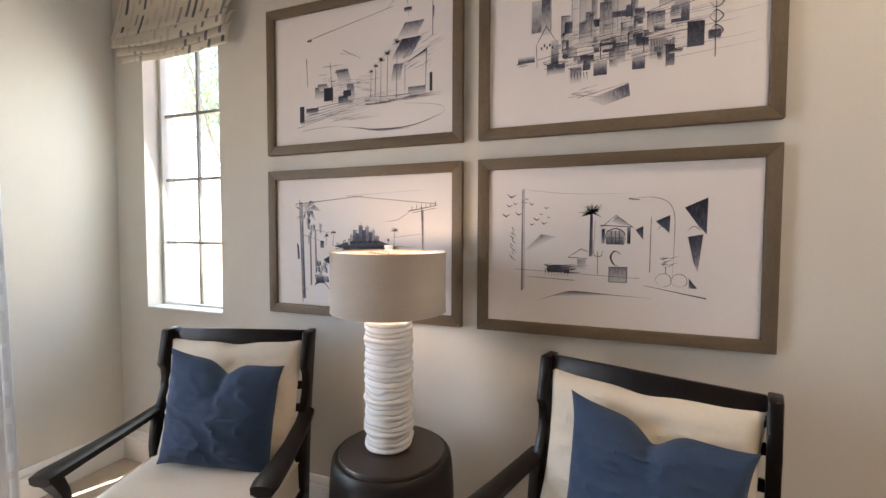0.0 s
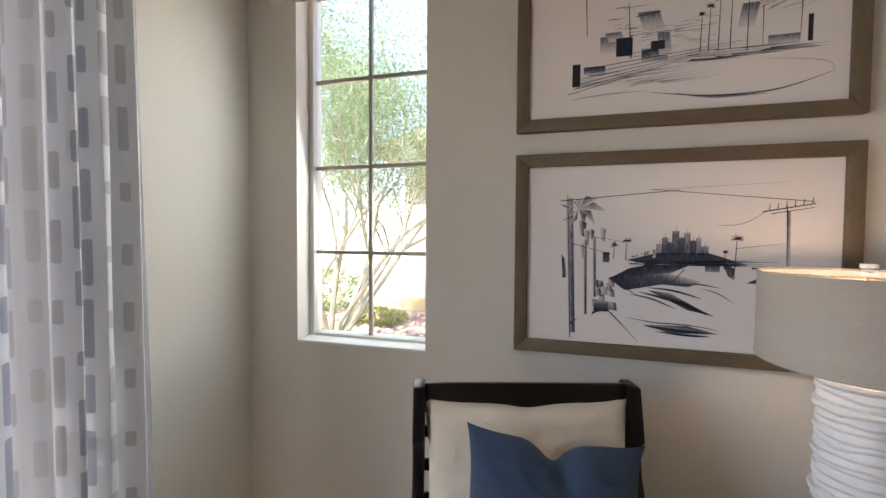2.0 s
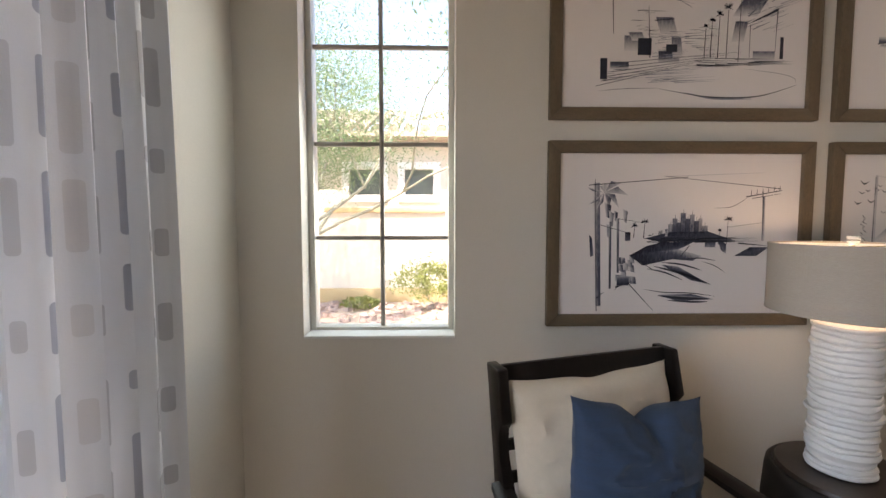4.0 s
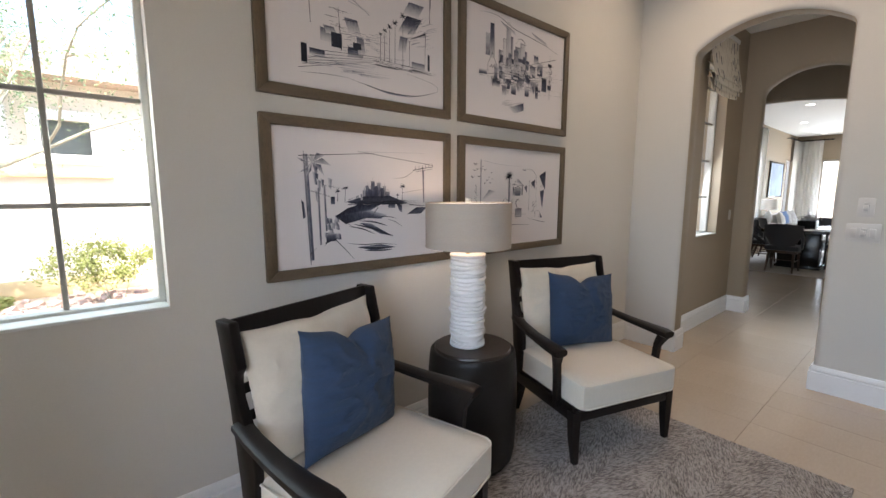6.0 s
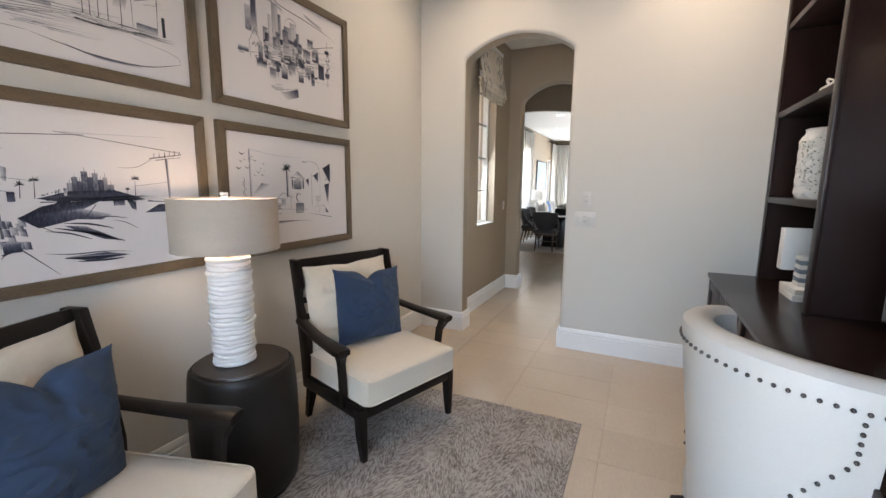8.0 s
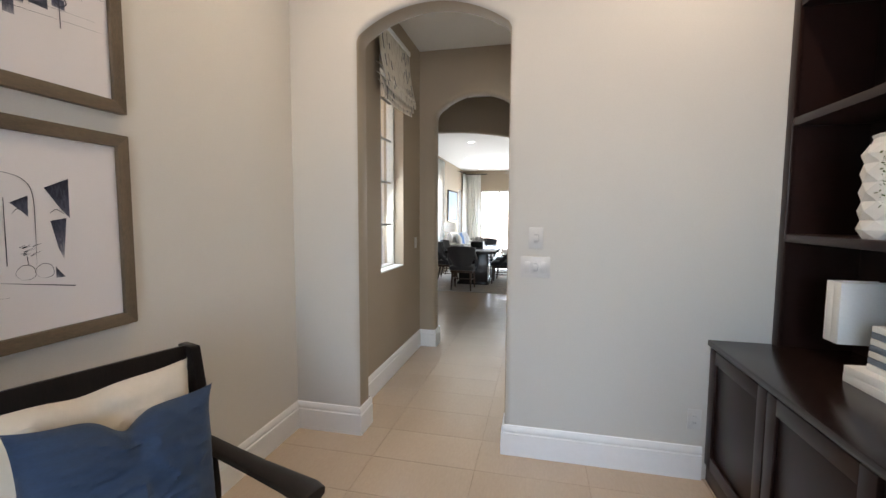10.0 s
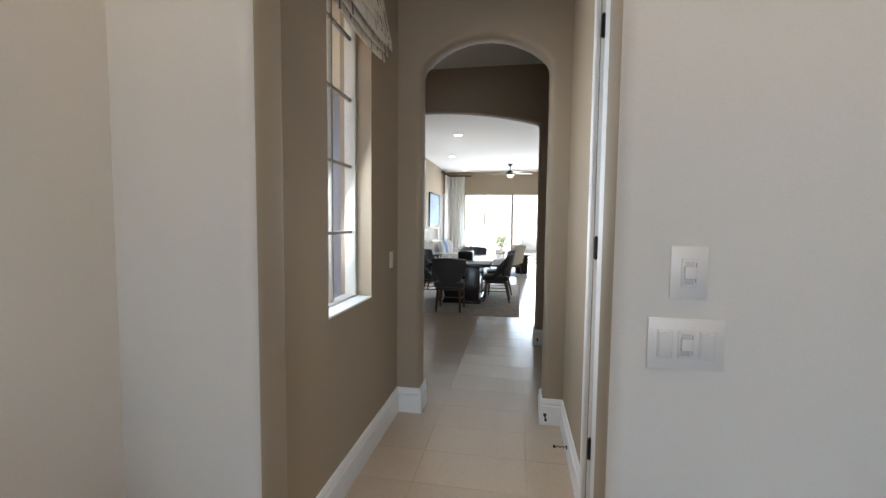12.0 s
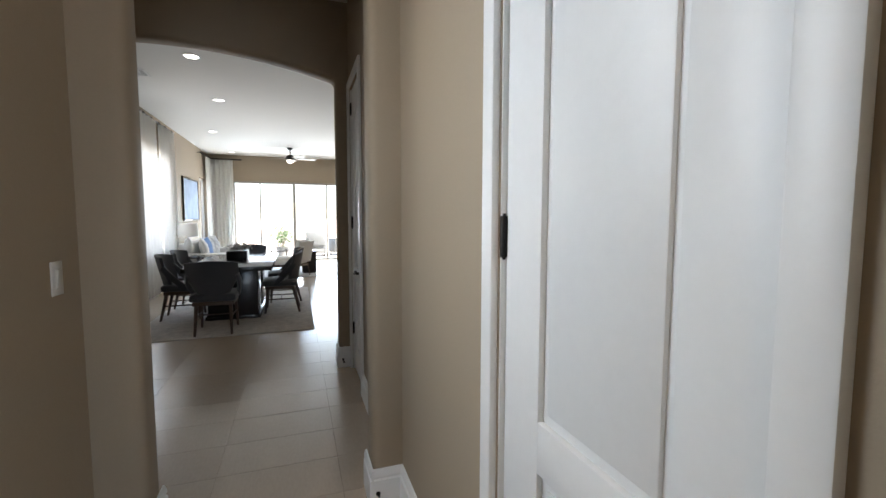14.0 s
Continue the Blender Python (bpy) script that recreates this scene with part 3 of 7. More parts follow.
def arch_wall(name, x0, x1, y0, y1, high, a, b, spring, apex, mats, label):
    outline = [(y0, -0.03), (y0, high), (y1, high), (y1, -0.03), (b, -0.03)] + arch_points(a, b, spring, apex) + [(a, -0.03)]
    bm = prism(outline, x1 - x0, bevel=0.04)
    for f in bm.faces:
        f.material_index = 1 if f.normal.y > 0.5 else 0
    return single(name, bm, mats, label, "wall", "structure", m=pose(x1, 0, 0, 0, 0, 90))


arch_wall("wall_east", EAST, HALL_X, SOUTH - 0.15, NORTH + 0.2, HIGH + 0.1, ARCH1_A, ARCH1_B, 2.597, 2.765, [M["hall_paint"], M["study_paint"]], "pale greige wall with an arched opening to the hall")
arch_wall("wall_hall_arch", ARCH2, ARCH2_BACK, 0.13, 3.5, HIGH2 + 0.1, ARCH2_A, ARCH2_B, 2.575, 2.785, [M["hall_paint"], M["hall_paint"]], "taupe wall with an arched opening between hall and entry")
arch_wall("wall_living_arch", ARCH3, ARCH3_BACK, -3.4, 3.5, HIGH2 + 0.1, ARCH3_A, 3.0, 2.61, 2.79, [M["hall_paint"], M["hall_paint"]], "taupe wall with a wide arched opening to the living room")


def holed(axis, at, thick, u0, u1, z0, z1, holes):
    """A wall of boxes along x or y from at to at + thick, with rectangular holes (ua, ub, za, zb) in order of u."""
    bm = bmesh.new()

    def put(a, b, c, d):
        if b - a > 1e-4 and d - c > 1e-4:
            if axis == "x":
                add_box(bm, a, b, at, at + thick, c, d)
            else:
                add_box(bm, at, at + thick, a, b, c, d)

    last = u0
    for ua, ub, za, zb in holes:
        put(last, ua, z0, z1)
        put(ua, ub, z0, za)
        put(ua, ub, zb, z1)
        last = ub
    put(last, u1, z0, z1)
    return bm


def wall(name, bm, mat, label):
    return single(name, bm, mat, label, "wall", "structure", smooth=False)


NW = (-2.485, -1.873, 0.99, 2.78)
HW = (2.703, 3.308, 0.985, 2.80)
DOOR1 = (2.240, 2.874, 0.0, 2.52)
DOOR2 = (5.20, 5.82, 0.0, 2.52)
LW = (9.45, 11.9, 0.75, 2.6)
LW2 = (15.1, 16.0, 0.75, 2.5)
wall("wall_north", holed("x", NORTH, 0.2, WEST - 0.2, EAST, 0, HIGH, [NW]), M["study_paint"], "pale greige painted wall with a tall window")
wall("wall_west", holed("y", WEST - 0.2, 0.2, SOUTH - 0.15, NORTH, 0, HIGH, [(-0.75, 1.05, 0.4, 2.5)]), M["study_paint"], "pale greige painted wall behind the curtain")
wall("wall_south", holed("x", SOUTH - 0.15, 0.15, WEST, EAST, 0, HIGH, []), M["study_paint"], "pale greige wall behind the built-in desk")
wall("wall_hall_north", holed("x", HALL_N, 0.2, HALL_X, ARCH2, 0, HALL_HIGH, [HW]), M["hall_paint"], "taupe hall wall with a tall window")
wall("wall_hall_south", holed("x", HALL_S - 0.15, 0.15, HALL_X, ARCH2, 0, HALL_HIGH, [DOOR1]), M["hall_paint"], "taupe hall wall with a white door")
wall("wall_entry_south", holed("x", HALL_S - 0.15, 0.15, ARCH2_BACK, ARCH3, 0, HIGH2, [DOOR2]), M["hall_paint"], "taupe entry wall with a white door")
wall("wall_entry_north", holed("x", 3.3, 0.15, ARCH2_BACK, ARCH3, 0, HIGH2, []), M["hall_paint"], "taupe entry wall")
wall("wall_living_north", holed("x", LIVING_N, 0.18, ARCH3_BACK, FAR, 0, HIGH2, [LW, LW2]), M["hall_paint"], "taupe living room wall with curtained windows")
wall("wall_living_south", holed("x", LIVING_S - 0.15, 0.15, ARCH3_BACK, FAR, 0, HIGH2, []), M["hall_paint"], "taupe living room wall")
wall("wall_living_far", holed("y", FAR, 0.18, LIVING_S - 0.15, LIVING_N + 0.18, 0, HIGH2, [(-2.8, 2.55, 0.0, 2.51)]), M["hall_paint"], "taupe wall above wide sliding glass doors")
for nm, r in (("ceiling", (WEST - 0.2, HALL_X - 0.002, SOUTH - 0.15, NORTH + 0.2, HIGH, HIGH + 0.1)), ("ceiling_hall", (HALL_X, ARCH2, 0.1, 1.75, HALL_HIGH, HALL_HIGH + 0.1)), ("ceiling_entry", (ARCH2_BACK, ARCH3, 0.1, 3.5, HIGH2, HIGH2 + 0.1)), ("ceiling_living", (ARCH3_BACK, FAR + 0.2, -3.4, 3.5, HIGH2, HIGH2 + 0.1))):
    single(nm, boxes(r), M["ceiling_paint"], "smooth white painted ceiling", "ceiling", "structure", smooth=False)
# closets behind the two doors
for nm, x0, x1 in (("wall_closet", 2.1, 3.0), ("wall_closet_entry", 5.0, 5.9)):
    wall(nm, boxes((x0, x1, -0.42, -0.38, 0, 2.7)), M["hall_paint"], "plain wall of the closet")

floor = single("floor", boxes((WEST - 0.2, FAR + 0.2, -3.4, 3.5, -0.12, -0.004)), M["grout"], "beige porcelain tile floor with thin joints", "floor", "structure", smooth=False)

# baseboards
BASE = [(0, 0), (-0.018, 0), (-0.018, 0.138), (-0.010, 0.143), (-0.010, 0.149), (-0.015, 0.154), (-0.015, 0.168), (-0.007, 0.187), (0, 0.19)]


def baseboard(x0, y0, x1, y1):
    """A board from one corner to the other, on the wall to its left."""
    d = Vector((x1 - x0, y1 - y0, 0))
    bm = prism(BASE, d.length)
    ang = math.degrees(math.atan2(d.y, d.x)) - 90
    single("baseboard", bm, M["trim"], "white moulded baseboard along the wall", "baseboard", "structure", m=pose(x0, y0, 0, 0, 0, ang))


P = 0.018
for run in ((EAST, NORTH, WEST, NORTH), (EAST, ARCH1_B, EAST, NORTH), (HALL_X, ARCH1_B, EAST - P, ARCH1_B), (HALL_X, HALL_N, HALL_X, ARCH1_B), (ARCH2, HALL_N, HALL_X, HALL_N), (ARCH2, ARCH2_B, ARCH2, HALL_N), (ARCH2_BACK + P, ARCH2_B, ARCH2 - P, ARCH2_B)):
    baseboard(*run)
for run in ((EAST, -0.70, EAST, ARCH1_A), (EAST - P, ARCH1_A, HALL_X, ARCH1_A), (DOOR1[1] + 0.062, HALL_S, ARCH2, HALL_S), (ARCH2, HALL_S, ARCH2, ARCH2_A), (ARCH2 - P, ARCH2_A, ARCH2_BACK + P, ARCH2_A), (ARCH2_BACK, HALL_S, DOOR2[0] - 0.062, HALL_S), (ARCH3, HALL_S, ARCH3, ARCH3_A), (ARCH3 - P, ARCH3_A, ARCH3_BACK, ARCH3_A)):
    baseboard(*run)
baseboard(FAR, LIVING_N, ARCH3_BACK, LIVING_N)
baseboard(WEST, NORTH, WEST, SOUTH)


# windows of the study and the hall
def tall_window(name, x0, x1, z0, z1, wall_y, glass_y, bars, label, deep=0.2):
    w = thing(name, pose(0, 0, 0), label, "window", kind="structure")
    f = 0.024
    for nm, r in (("window_frame", (x0, x0 + f, glass_y - 0.03, glass_y + 0.04, z0, z1)), ("window_frame", (x1 - f, x1, glass_y - 0.03, glass_y + 0.04, z0, z1)), ("window_frame", (x0 + f, x1 - f, glass_y - 0.03, glass_y + 0.04, z0 + 0.004, z0 + f)), ("window_frame", (x0 + f, x1 - f, glass_y - 0.03, glass_y + 0.04, z1 - f, z1))):
        part(nm, boxes(r, bevel=0.003), M["vinyl"], w)
    part("window_sill", boxes((x0 + 0.001, x1 - 0.001, wall_y - 0.004, glass_y - 0.03, z0, z0 + 0.012), bevel=0.003), M["reveal"], w)
    mid = (x0 + x1) / 2
    for z in bars:
        part("muntin", boxes((x0 + f, x1 - f, glass_y - 0.009, glass_y + 0.009, z - 0.009, z + 0.009), bevel=0.003), M["muntin"], w)
    part("muntin", boxes((mid - 0.009, mid + 0.009, glass_y - 0.011, glass_y + 0.011, z0 + f, z1 - f), bevel=0.003), M["muntin"], w)
    levels = [z0 + f, *bars, z1 - f]
    for a, b in ((x0 + f, mid), (mid, x1 - f)):
        for c, d in zip(levels, levels[1:]):
            pn = part("pane", boxes((a, b, glass_y - 0.002, glass_y + 0.002, c, d)), M["glass"], w, smooth=False)
            pn.visible_shadow = False
    return w


tall_window("window_1", *NW, NORTH, 1.96, [1.395, 1.79, 2.19, 2.58], "tall white-framed window with a muntin grid")
tall_window("window_2", *HW, HALL_N, 1.65, [1.394, 1.792, 2.191, 2.55], "tall white-framed hall window with a muntin grid")

ww = thing("window_5", pose(WEST - 0.2, 0, 0), "wide white-framed window behind the curtain", "window", kind="structure")
for r in ((0.01, 0.06, -0.749, -0.70, 0.401, 2.499), (0.01, 0.06, 1.0, 1.049, 0.401, 2.499), (0.01, 0.06, 0.125, 0.175, 0.45, 2.45), (0.01, 0.06, -0.70, 1.0, 0.401, 0.45), (0.01, 0.06, -0.70, 1.0, 2.45, 2.499)):
    part("window_frame", boxes(r, bevel=0.003), M["vinyl"], ww)
for a, b in ((-0.70, 0.125), (0.175, 1.0)):
    pn = part("pane", boxes((0.033, 0.037, a, b, 0.45, 2.45)), M["glass"], ww, smooth=False)
    pn.visible_shadow = False


# roman shades
def roman_shade(x0, x1, wall_y, z_low, z_top, label, seed):
    s = thing("roman_shade", pose(0, 0, 0), label, "window shade")
    folds = [(z_low, 0.115, 0.050), (z_low + 0.035, 0.135, 0.066), (z_low + 0.075, 0.17, 0.085)]
    for k, (z, tall, out) in enumerate(folds):
        bm = bmesh.new()
        uv = bm.loops.layers.uv.new("UVMap")
        n, rows = 30, 10
        inset = 0.03 * (2 - k) * 0.5
        g = []
        for i in range(n + 1):
            a = i / n
            x = x0 + inset + (x1 - x0 - 2 * inset) * a
            sag = 0.022 * math.sin(math.pi * a) + 0.006 * noise.noise(Vector((a * 5 + seed, k, 0)))
            row = []
            for j in range(rows + 1):
                b = j / rows
                y = wall_y - 0.012 - out * math.sin(math.pi * (0.5 + 0.5 * b)) ** 0.6 if b < 1 else wall_y - 0.012
                y += 0.005 * noise.noise(Vector((a * 7 + seed, b * 2, k)))
                row.append(bm.verts.new((x, y, z + tall * b - sag * (1 - b) + 0.02 * b * b)))
            g.append(row)
        for i in range(n):
            for j in range(rows):
                f = bm.faces.new((g[i][j], g[i + 1][j], g[i + 1][j + 1], g[i][j + 1]))
                for lp, (ii, jj) in zip(f.loops, ((i, j), (i + 1, j), (i + 1, j + 1), (i, j + 1))):
                    lp[uv].uv = ((x1 - x0) * ii / n + k * 0.013, tall * 1.2 * jj / rows + k * 0.31 + seed)
        solid(part("fold", bm, M["roman"], s), 0.006)
    bm = bmesh.new()
    uv = bm.loops.layers.uv.new("UVMap")
    n, rows = 24, 10
    za = z_low + 0.13
    g = [[bm.verts.new((x0 + (x1 - x0) * i / n, wall_y - 0.03 - 0.065 * (1 - j / rows) ** 2 + 0.006 * noise.noise(Vector((i * 0.3 + seed, j * 0.25, 9))), za + (z_top - za) * j / rows)) for j in range(rows + 1)] for i in range(n + 1)]
    for i in range(n):
        for j in range(rows):
            f = bm.faces.new((g[i][j], g[i + 1][j], g[i + 1][j + 1], g[i][j + 1]))
            for lp, (ii, jj) in zip(f.loops, ((i, j), (i + 1, j), (i + 1, j + 1), (i, j + 1))):
                lp[uv].uv = ((x1 - x0) * ii / n, (z_top - za) * jj / rows + seed + 1)
    solid(part("panel", bm, M["roman"], s), 0.006)
    part("headrail", boxes((x0, x1, wall_y - 0.045, wall_y - 0.002, z_top - 0.04, z_top), bevel=0.004), M["trim"], s)
    return s


roman_shade(-2.60, -1.715, NORTH, 2.475, 3.0, "cream roman shade with grey dashes, drawn up over the window", 0.3)
roman_shade(2.60, 3.41, HALL_N, 2.44, 3.06, "cream roman shade with grey dashes, drawn up over the hall window", 3.7)

# the printed curtain by the west window
cur = thing("curtain", pose(-2.615, 0.62, 0), "white sheer curtain with columns of grey and blue dashes", "curtain")
solid(part("cloth", cloth_sheet(0.585, 0.015, 2.93, 0.045, 8, 2.0, hem=0.10), M["curtain"], cur), 0.002)
rod = thing("curtain_rod", pose(-2.615, 0, 2.95), "black metal curtain rod on the wall above the window", "curtain rod")
part("pole", sweep([(0, -0.9, 0), (0, 0.2, 0), (0, 1.3, 0)], 0.014, 10), M["rod"], rod)
part("finial", lathe([(0, -0.03), (0.02, -0.02), (0.028, 0), (0.02, 0.02), (0, 0.03)], 14), M["rod"], rod, m=pose(0, 1.32, 0, 90))
for y in (-0.7, 1.22):
    part("bracket", sweep([(-0.122, y, 0), (-0.05, y, 0), (0, y, 0)], 0.008, 8), M["rod"], rod)
for i in range(6):
    part("ring", lathe([(0.018, -0.003), (0.022, -0.003), (0.022, 0.003), (0.018, 0.003), (0.018, -0.003)], 14), M["rod"], rod, m=pose(0, 0.66 + i * 0.105, 0, 90))


# ---- doors ----
def panel_door(name, x0, x1, high, y_face, lever_x, label, swing=1):
    """A white door with an arched upper panel and a low panel, in a moulded casing; it shows its face to +y."""
    w = x1 - x0
    d = thing(name, pose(x0, y_face, 0), label, "door", kind="structure")
    st, sh, mid_a, mid_b, low, top = 0.138, 0.158, 0.84, 0.955, 0.22, 2.32
    leaf = bmesh.new()
    add_box(leaf, 0.007, w - 0.007, -0.04, -0.016, 0.01, high - 0.004)
    add_box(leaf, 0.007, st, -0.016, 0, 0.01, high - 0.004, 0.002)
    add_box(leaf, w - sh, w - 0.007, -0.016, 0, 0.01, high - 0.004, 0.002)
    add_box(leaf, st, w - sh, -0.016, 0, 0.01, low, 0.002)
    add_box(leaf, st, w - sh, -0.016, 0, mid_a, mid_b, 0.002)
    cap = prism([(st, high - 0.004), (w - sh, high - 0.004), (w - sh, top - 0.09)] + arch_points(st, w - sh, top - 0.09, top, 14)[1:-1] + [(st, top - 0.09)], 0.016)
    bmesh.ops.translate(cap, vec=(0, -0.016, 0), verts=cap.verts)
    me = bpy.data.meshes.new("cap")
    cap.to_mesh(me)
    cap.free()
    leaf.from_mesh(me)
    bpy.data.meshes.remove(me)
    slab = part("door_leaf", leaf, M["trim"], d)
    part("panel", boxes((st + 0.025, w - sh - 0.025, -0.018, -0.006, low + 0.025, mid_a - 0.025), bevel=0.0055), M["trim"], slab)
    body = prism([(st + 0.025, mid_b + 0.025), (w - sh - 0.025, mid_b + 0.025), (w - sh - 0.025, top - 0.115)] + arch_points(st + 0.025, w - sh - 0.025, top - 0.115, top - 0.03, 14)[1:-1] + [(st + 0.025, top - 0.115)], 0.012, 0.005, 2)
    part("panel", body, M["trim"], slab, m=pose(0, -0.018, 0))
    cw = 0.062
    for r in ((-cw, -0.004, 0, 0.02, 0, high + cw), (w + 0.004, w + cw, 0, 0.02, 0, high + cw), (-0.004, w + 0.004, 0, 0.02, high + 0.002, high + cw)):
        part("casing", boxes((r[0], r[1], r[2] + (HALL_S - y_face) - 0.002, r[3] + (HALL_S - y_face), r[4], r[5]), bevel=0.005), M["trim"], d)
    for r in ((0.001, 0.005, -0.13, HALL_S - y_face - 0.003, 0, high - 0.001), (w - 0.005, w - 0.001, -0.13, HALL_S - y_face - 0.003, 0, high - 0.001)):
        part("jamb", boxes(r), M["trim"], d, smooth=False)
    hx = w - 0.004 if lever_x < w / 2 else 0.004
    for z in (0.384, 1.35, 2.352):
        h = part("hinge", lathe([(0, -0.056), (0.004, -0.056), (0.005, -0.05), (0.0095, -0.05), (0.0095, 0.05), (0.005, 0.05), (0.004, 0.056), (0, 0.056)], 10), M["black_metal"], d, "black hinge", m=pose(hx, 0.006, z))
    lev = part("door_handle", lathe([(0, 0), (0.031, 0), (0.031, 0.006), (0.024, 0.011), (0.012, 0.013), (0.011, 0.045), (0, 0.046)], 20), M["black_metal"], slab, "black wave lever handle", m=pose(lever_x, 0, 0.955, -90))
    sgn = 1 if lever_x < w / 2 else -1
    arm = sweep([(0, 0.045, 0), (sgn * 0.03, 0.052, 0.012), (sgn * 0.06, 0.053, 0.006), (sgn * 0.09, 0.052, -0.012), (sgn * 0.115, 0.050, -0.016), (sgn * 0.125, 0.048, -0.010)], [0.011, 0.010, 0.009, 0.008, 0.008, 0.006], 10)
    part("lever", arm, M["black_metal"], d, "black wave lever", m=pose(lever_x, 0, 0.955, 0, 0, 0))
    return d


panel_door("door_1", DOOR1[0], DOOR1[1], DOOR1[3], 0.268, 0.05, "white two-panel closet door, closed, with black hardware")
panel_door("door_2", DOOR2[0], DOOR2[1], DOOR2[3], 0.268, 0.065, "white two-panel door in the entry, closed, with black hardware")


def door_stop(x, y, z, dx, dy):
    s = thing("door_stop", pose(x, y, z), "small black spring door stop on the baseboard", "door stop", "door stops")
    part("base", lathe([(0, 0), (0.012, 0), (0.010, 0.006), (0, 0.006)], 12), M["black_metal"], s, m=Vector((dx, dy, 0)).to_track_quat("Z", "Y").to_matrix().to_4x4())
    pts = [(dx * k * 0.007 + (-dy) * 0.005 * math.cos(k * 1.9), dy * k * 0.007 + dx * 0.005 * math.cos(k * 1.9), 0.005 * math.sin(k * 1.9)) for k in range(11)]
    part("spring", sweep(pts, 0.003, 6), M["black_metal"], s)
    part("tip", lathe([(0, 0), (0.009, 0), (0.009, 0.013), (0, 0.014)], 12), M["black_metal"], s, m=Matrix.Translation((dx * 0.072, dy * 0.072, 0)) @ Vector((dx, dy, 0)).to_track_quat("Z", "Y").to_matrix().to_4x4())


door_stop(3.44, HALL_S + 0.018, 0.075, 0, 1)
door_stop(ARCH2 - 0.018, 0.41, 0.075, -1, 0.0)
door_stop(ARCH3 - 0.018, 0.37, 0.075, -1, 0.0)


# ---- switches ----
def plate(name, m, w, h, kinds, label, category):
    """A wall plate in local x, z that stands out along -y."""
    p = thing(name, m, label, category)
    part("cover", boxes((-w / 2, w / 2, -0.006, 0, -h / 2, h / 2), bevel=0.0025), M["plate"], p)
    n = len(kinds)
    for i, k in enumerate(kinds):
        cx = (i - (n - 1) / 2) * 0.0465
        # no recess here: a grey rim carries the shade line in its colour
        part("gap", boxes((cx - 0.0175, cx + 0.0175, -0.0064, -0.005, -0.034, 0.034)), M["track"], p, "grey rim coloured as the shade line round the insert", smooth=False)
        part("insert", boxes((cx - 0.0165, cx + 0.0165, -0.0085, -0.005, -0.033, 0.033), bevel=0.0012), M["plate"], p)
        if k == "rocker":
            rk = boxes((cx - 0.0142, cx + 0.0142, -0.0135, -0.008, -0.030, 0.030), bevel=0.001)
            part("rocker", rk, M["plate"], p, m=pose(0, 0.0012, 0, 5))
        elif k == "slider":
            part("track", boxes((cx - 0.0105, cx + 0.0105, -0.0095, -0.008, -0.027, 0.027)), M["track"], p, "grey track", smooth=False)
            part("gap", boxes((cx + 0.0135, cx + 0.0146, -0.0095, -0.008, -0.022, 0.024)), M["slot"], p, smooth=False)
            part("knob", boxes((cx - 0.0125, cx + 0.0125, -0.018, -0.0085, -0.012, 0.016), bevel=0.002), M["plate"], p)
        else:
            for z in (-0.018, 0.018):
                for x in (-0.006, 0.006):
                    part("socket", boxes((cx + x - 0.001, cx + x + 0.001, -0.0092, -0.008, z - 0.004, z + 0.004)), M["slot"], p, smooth=False)
    return p


plate("light_switch", pose(EAST, 0.237, 1.177, 0, 0, -90), 0.171, 0.124, ["rocker", "slider", "rocker"], "white three-gang switch plate on the study wall", "light switch")
plate("dimmer_switch", pose(EAST, 0.237, 1.349, 0, 0, -90), 0.082, 0.126, ["slider"], "white dimmer switch on the study wall", "light switch")
plate("light_switch", pose(3.718, HALL_N, 1.188, 0, 0, 0), 0.07, 0.115, ["rocker"], "white single switch on the hall wall", "light switch")
plate("outlet", pose(EAST, -0.655, 0.345, 0, 0, -90), 0.07, 0.115, ["outlet"], "white wall outlet beside the cabinet", "outlet")


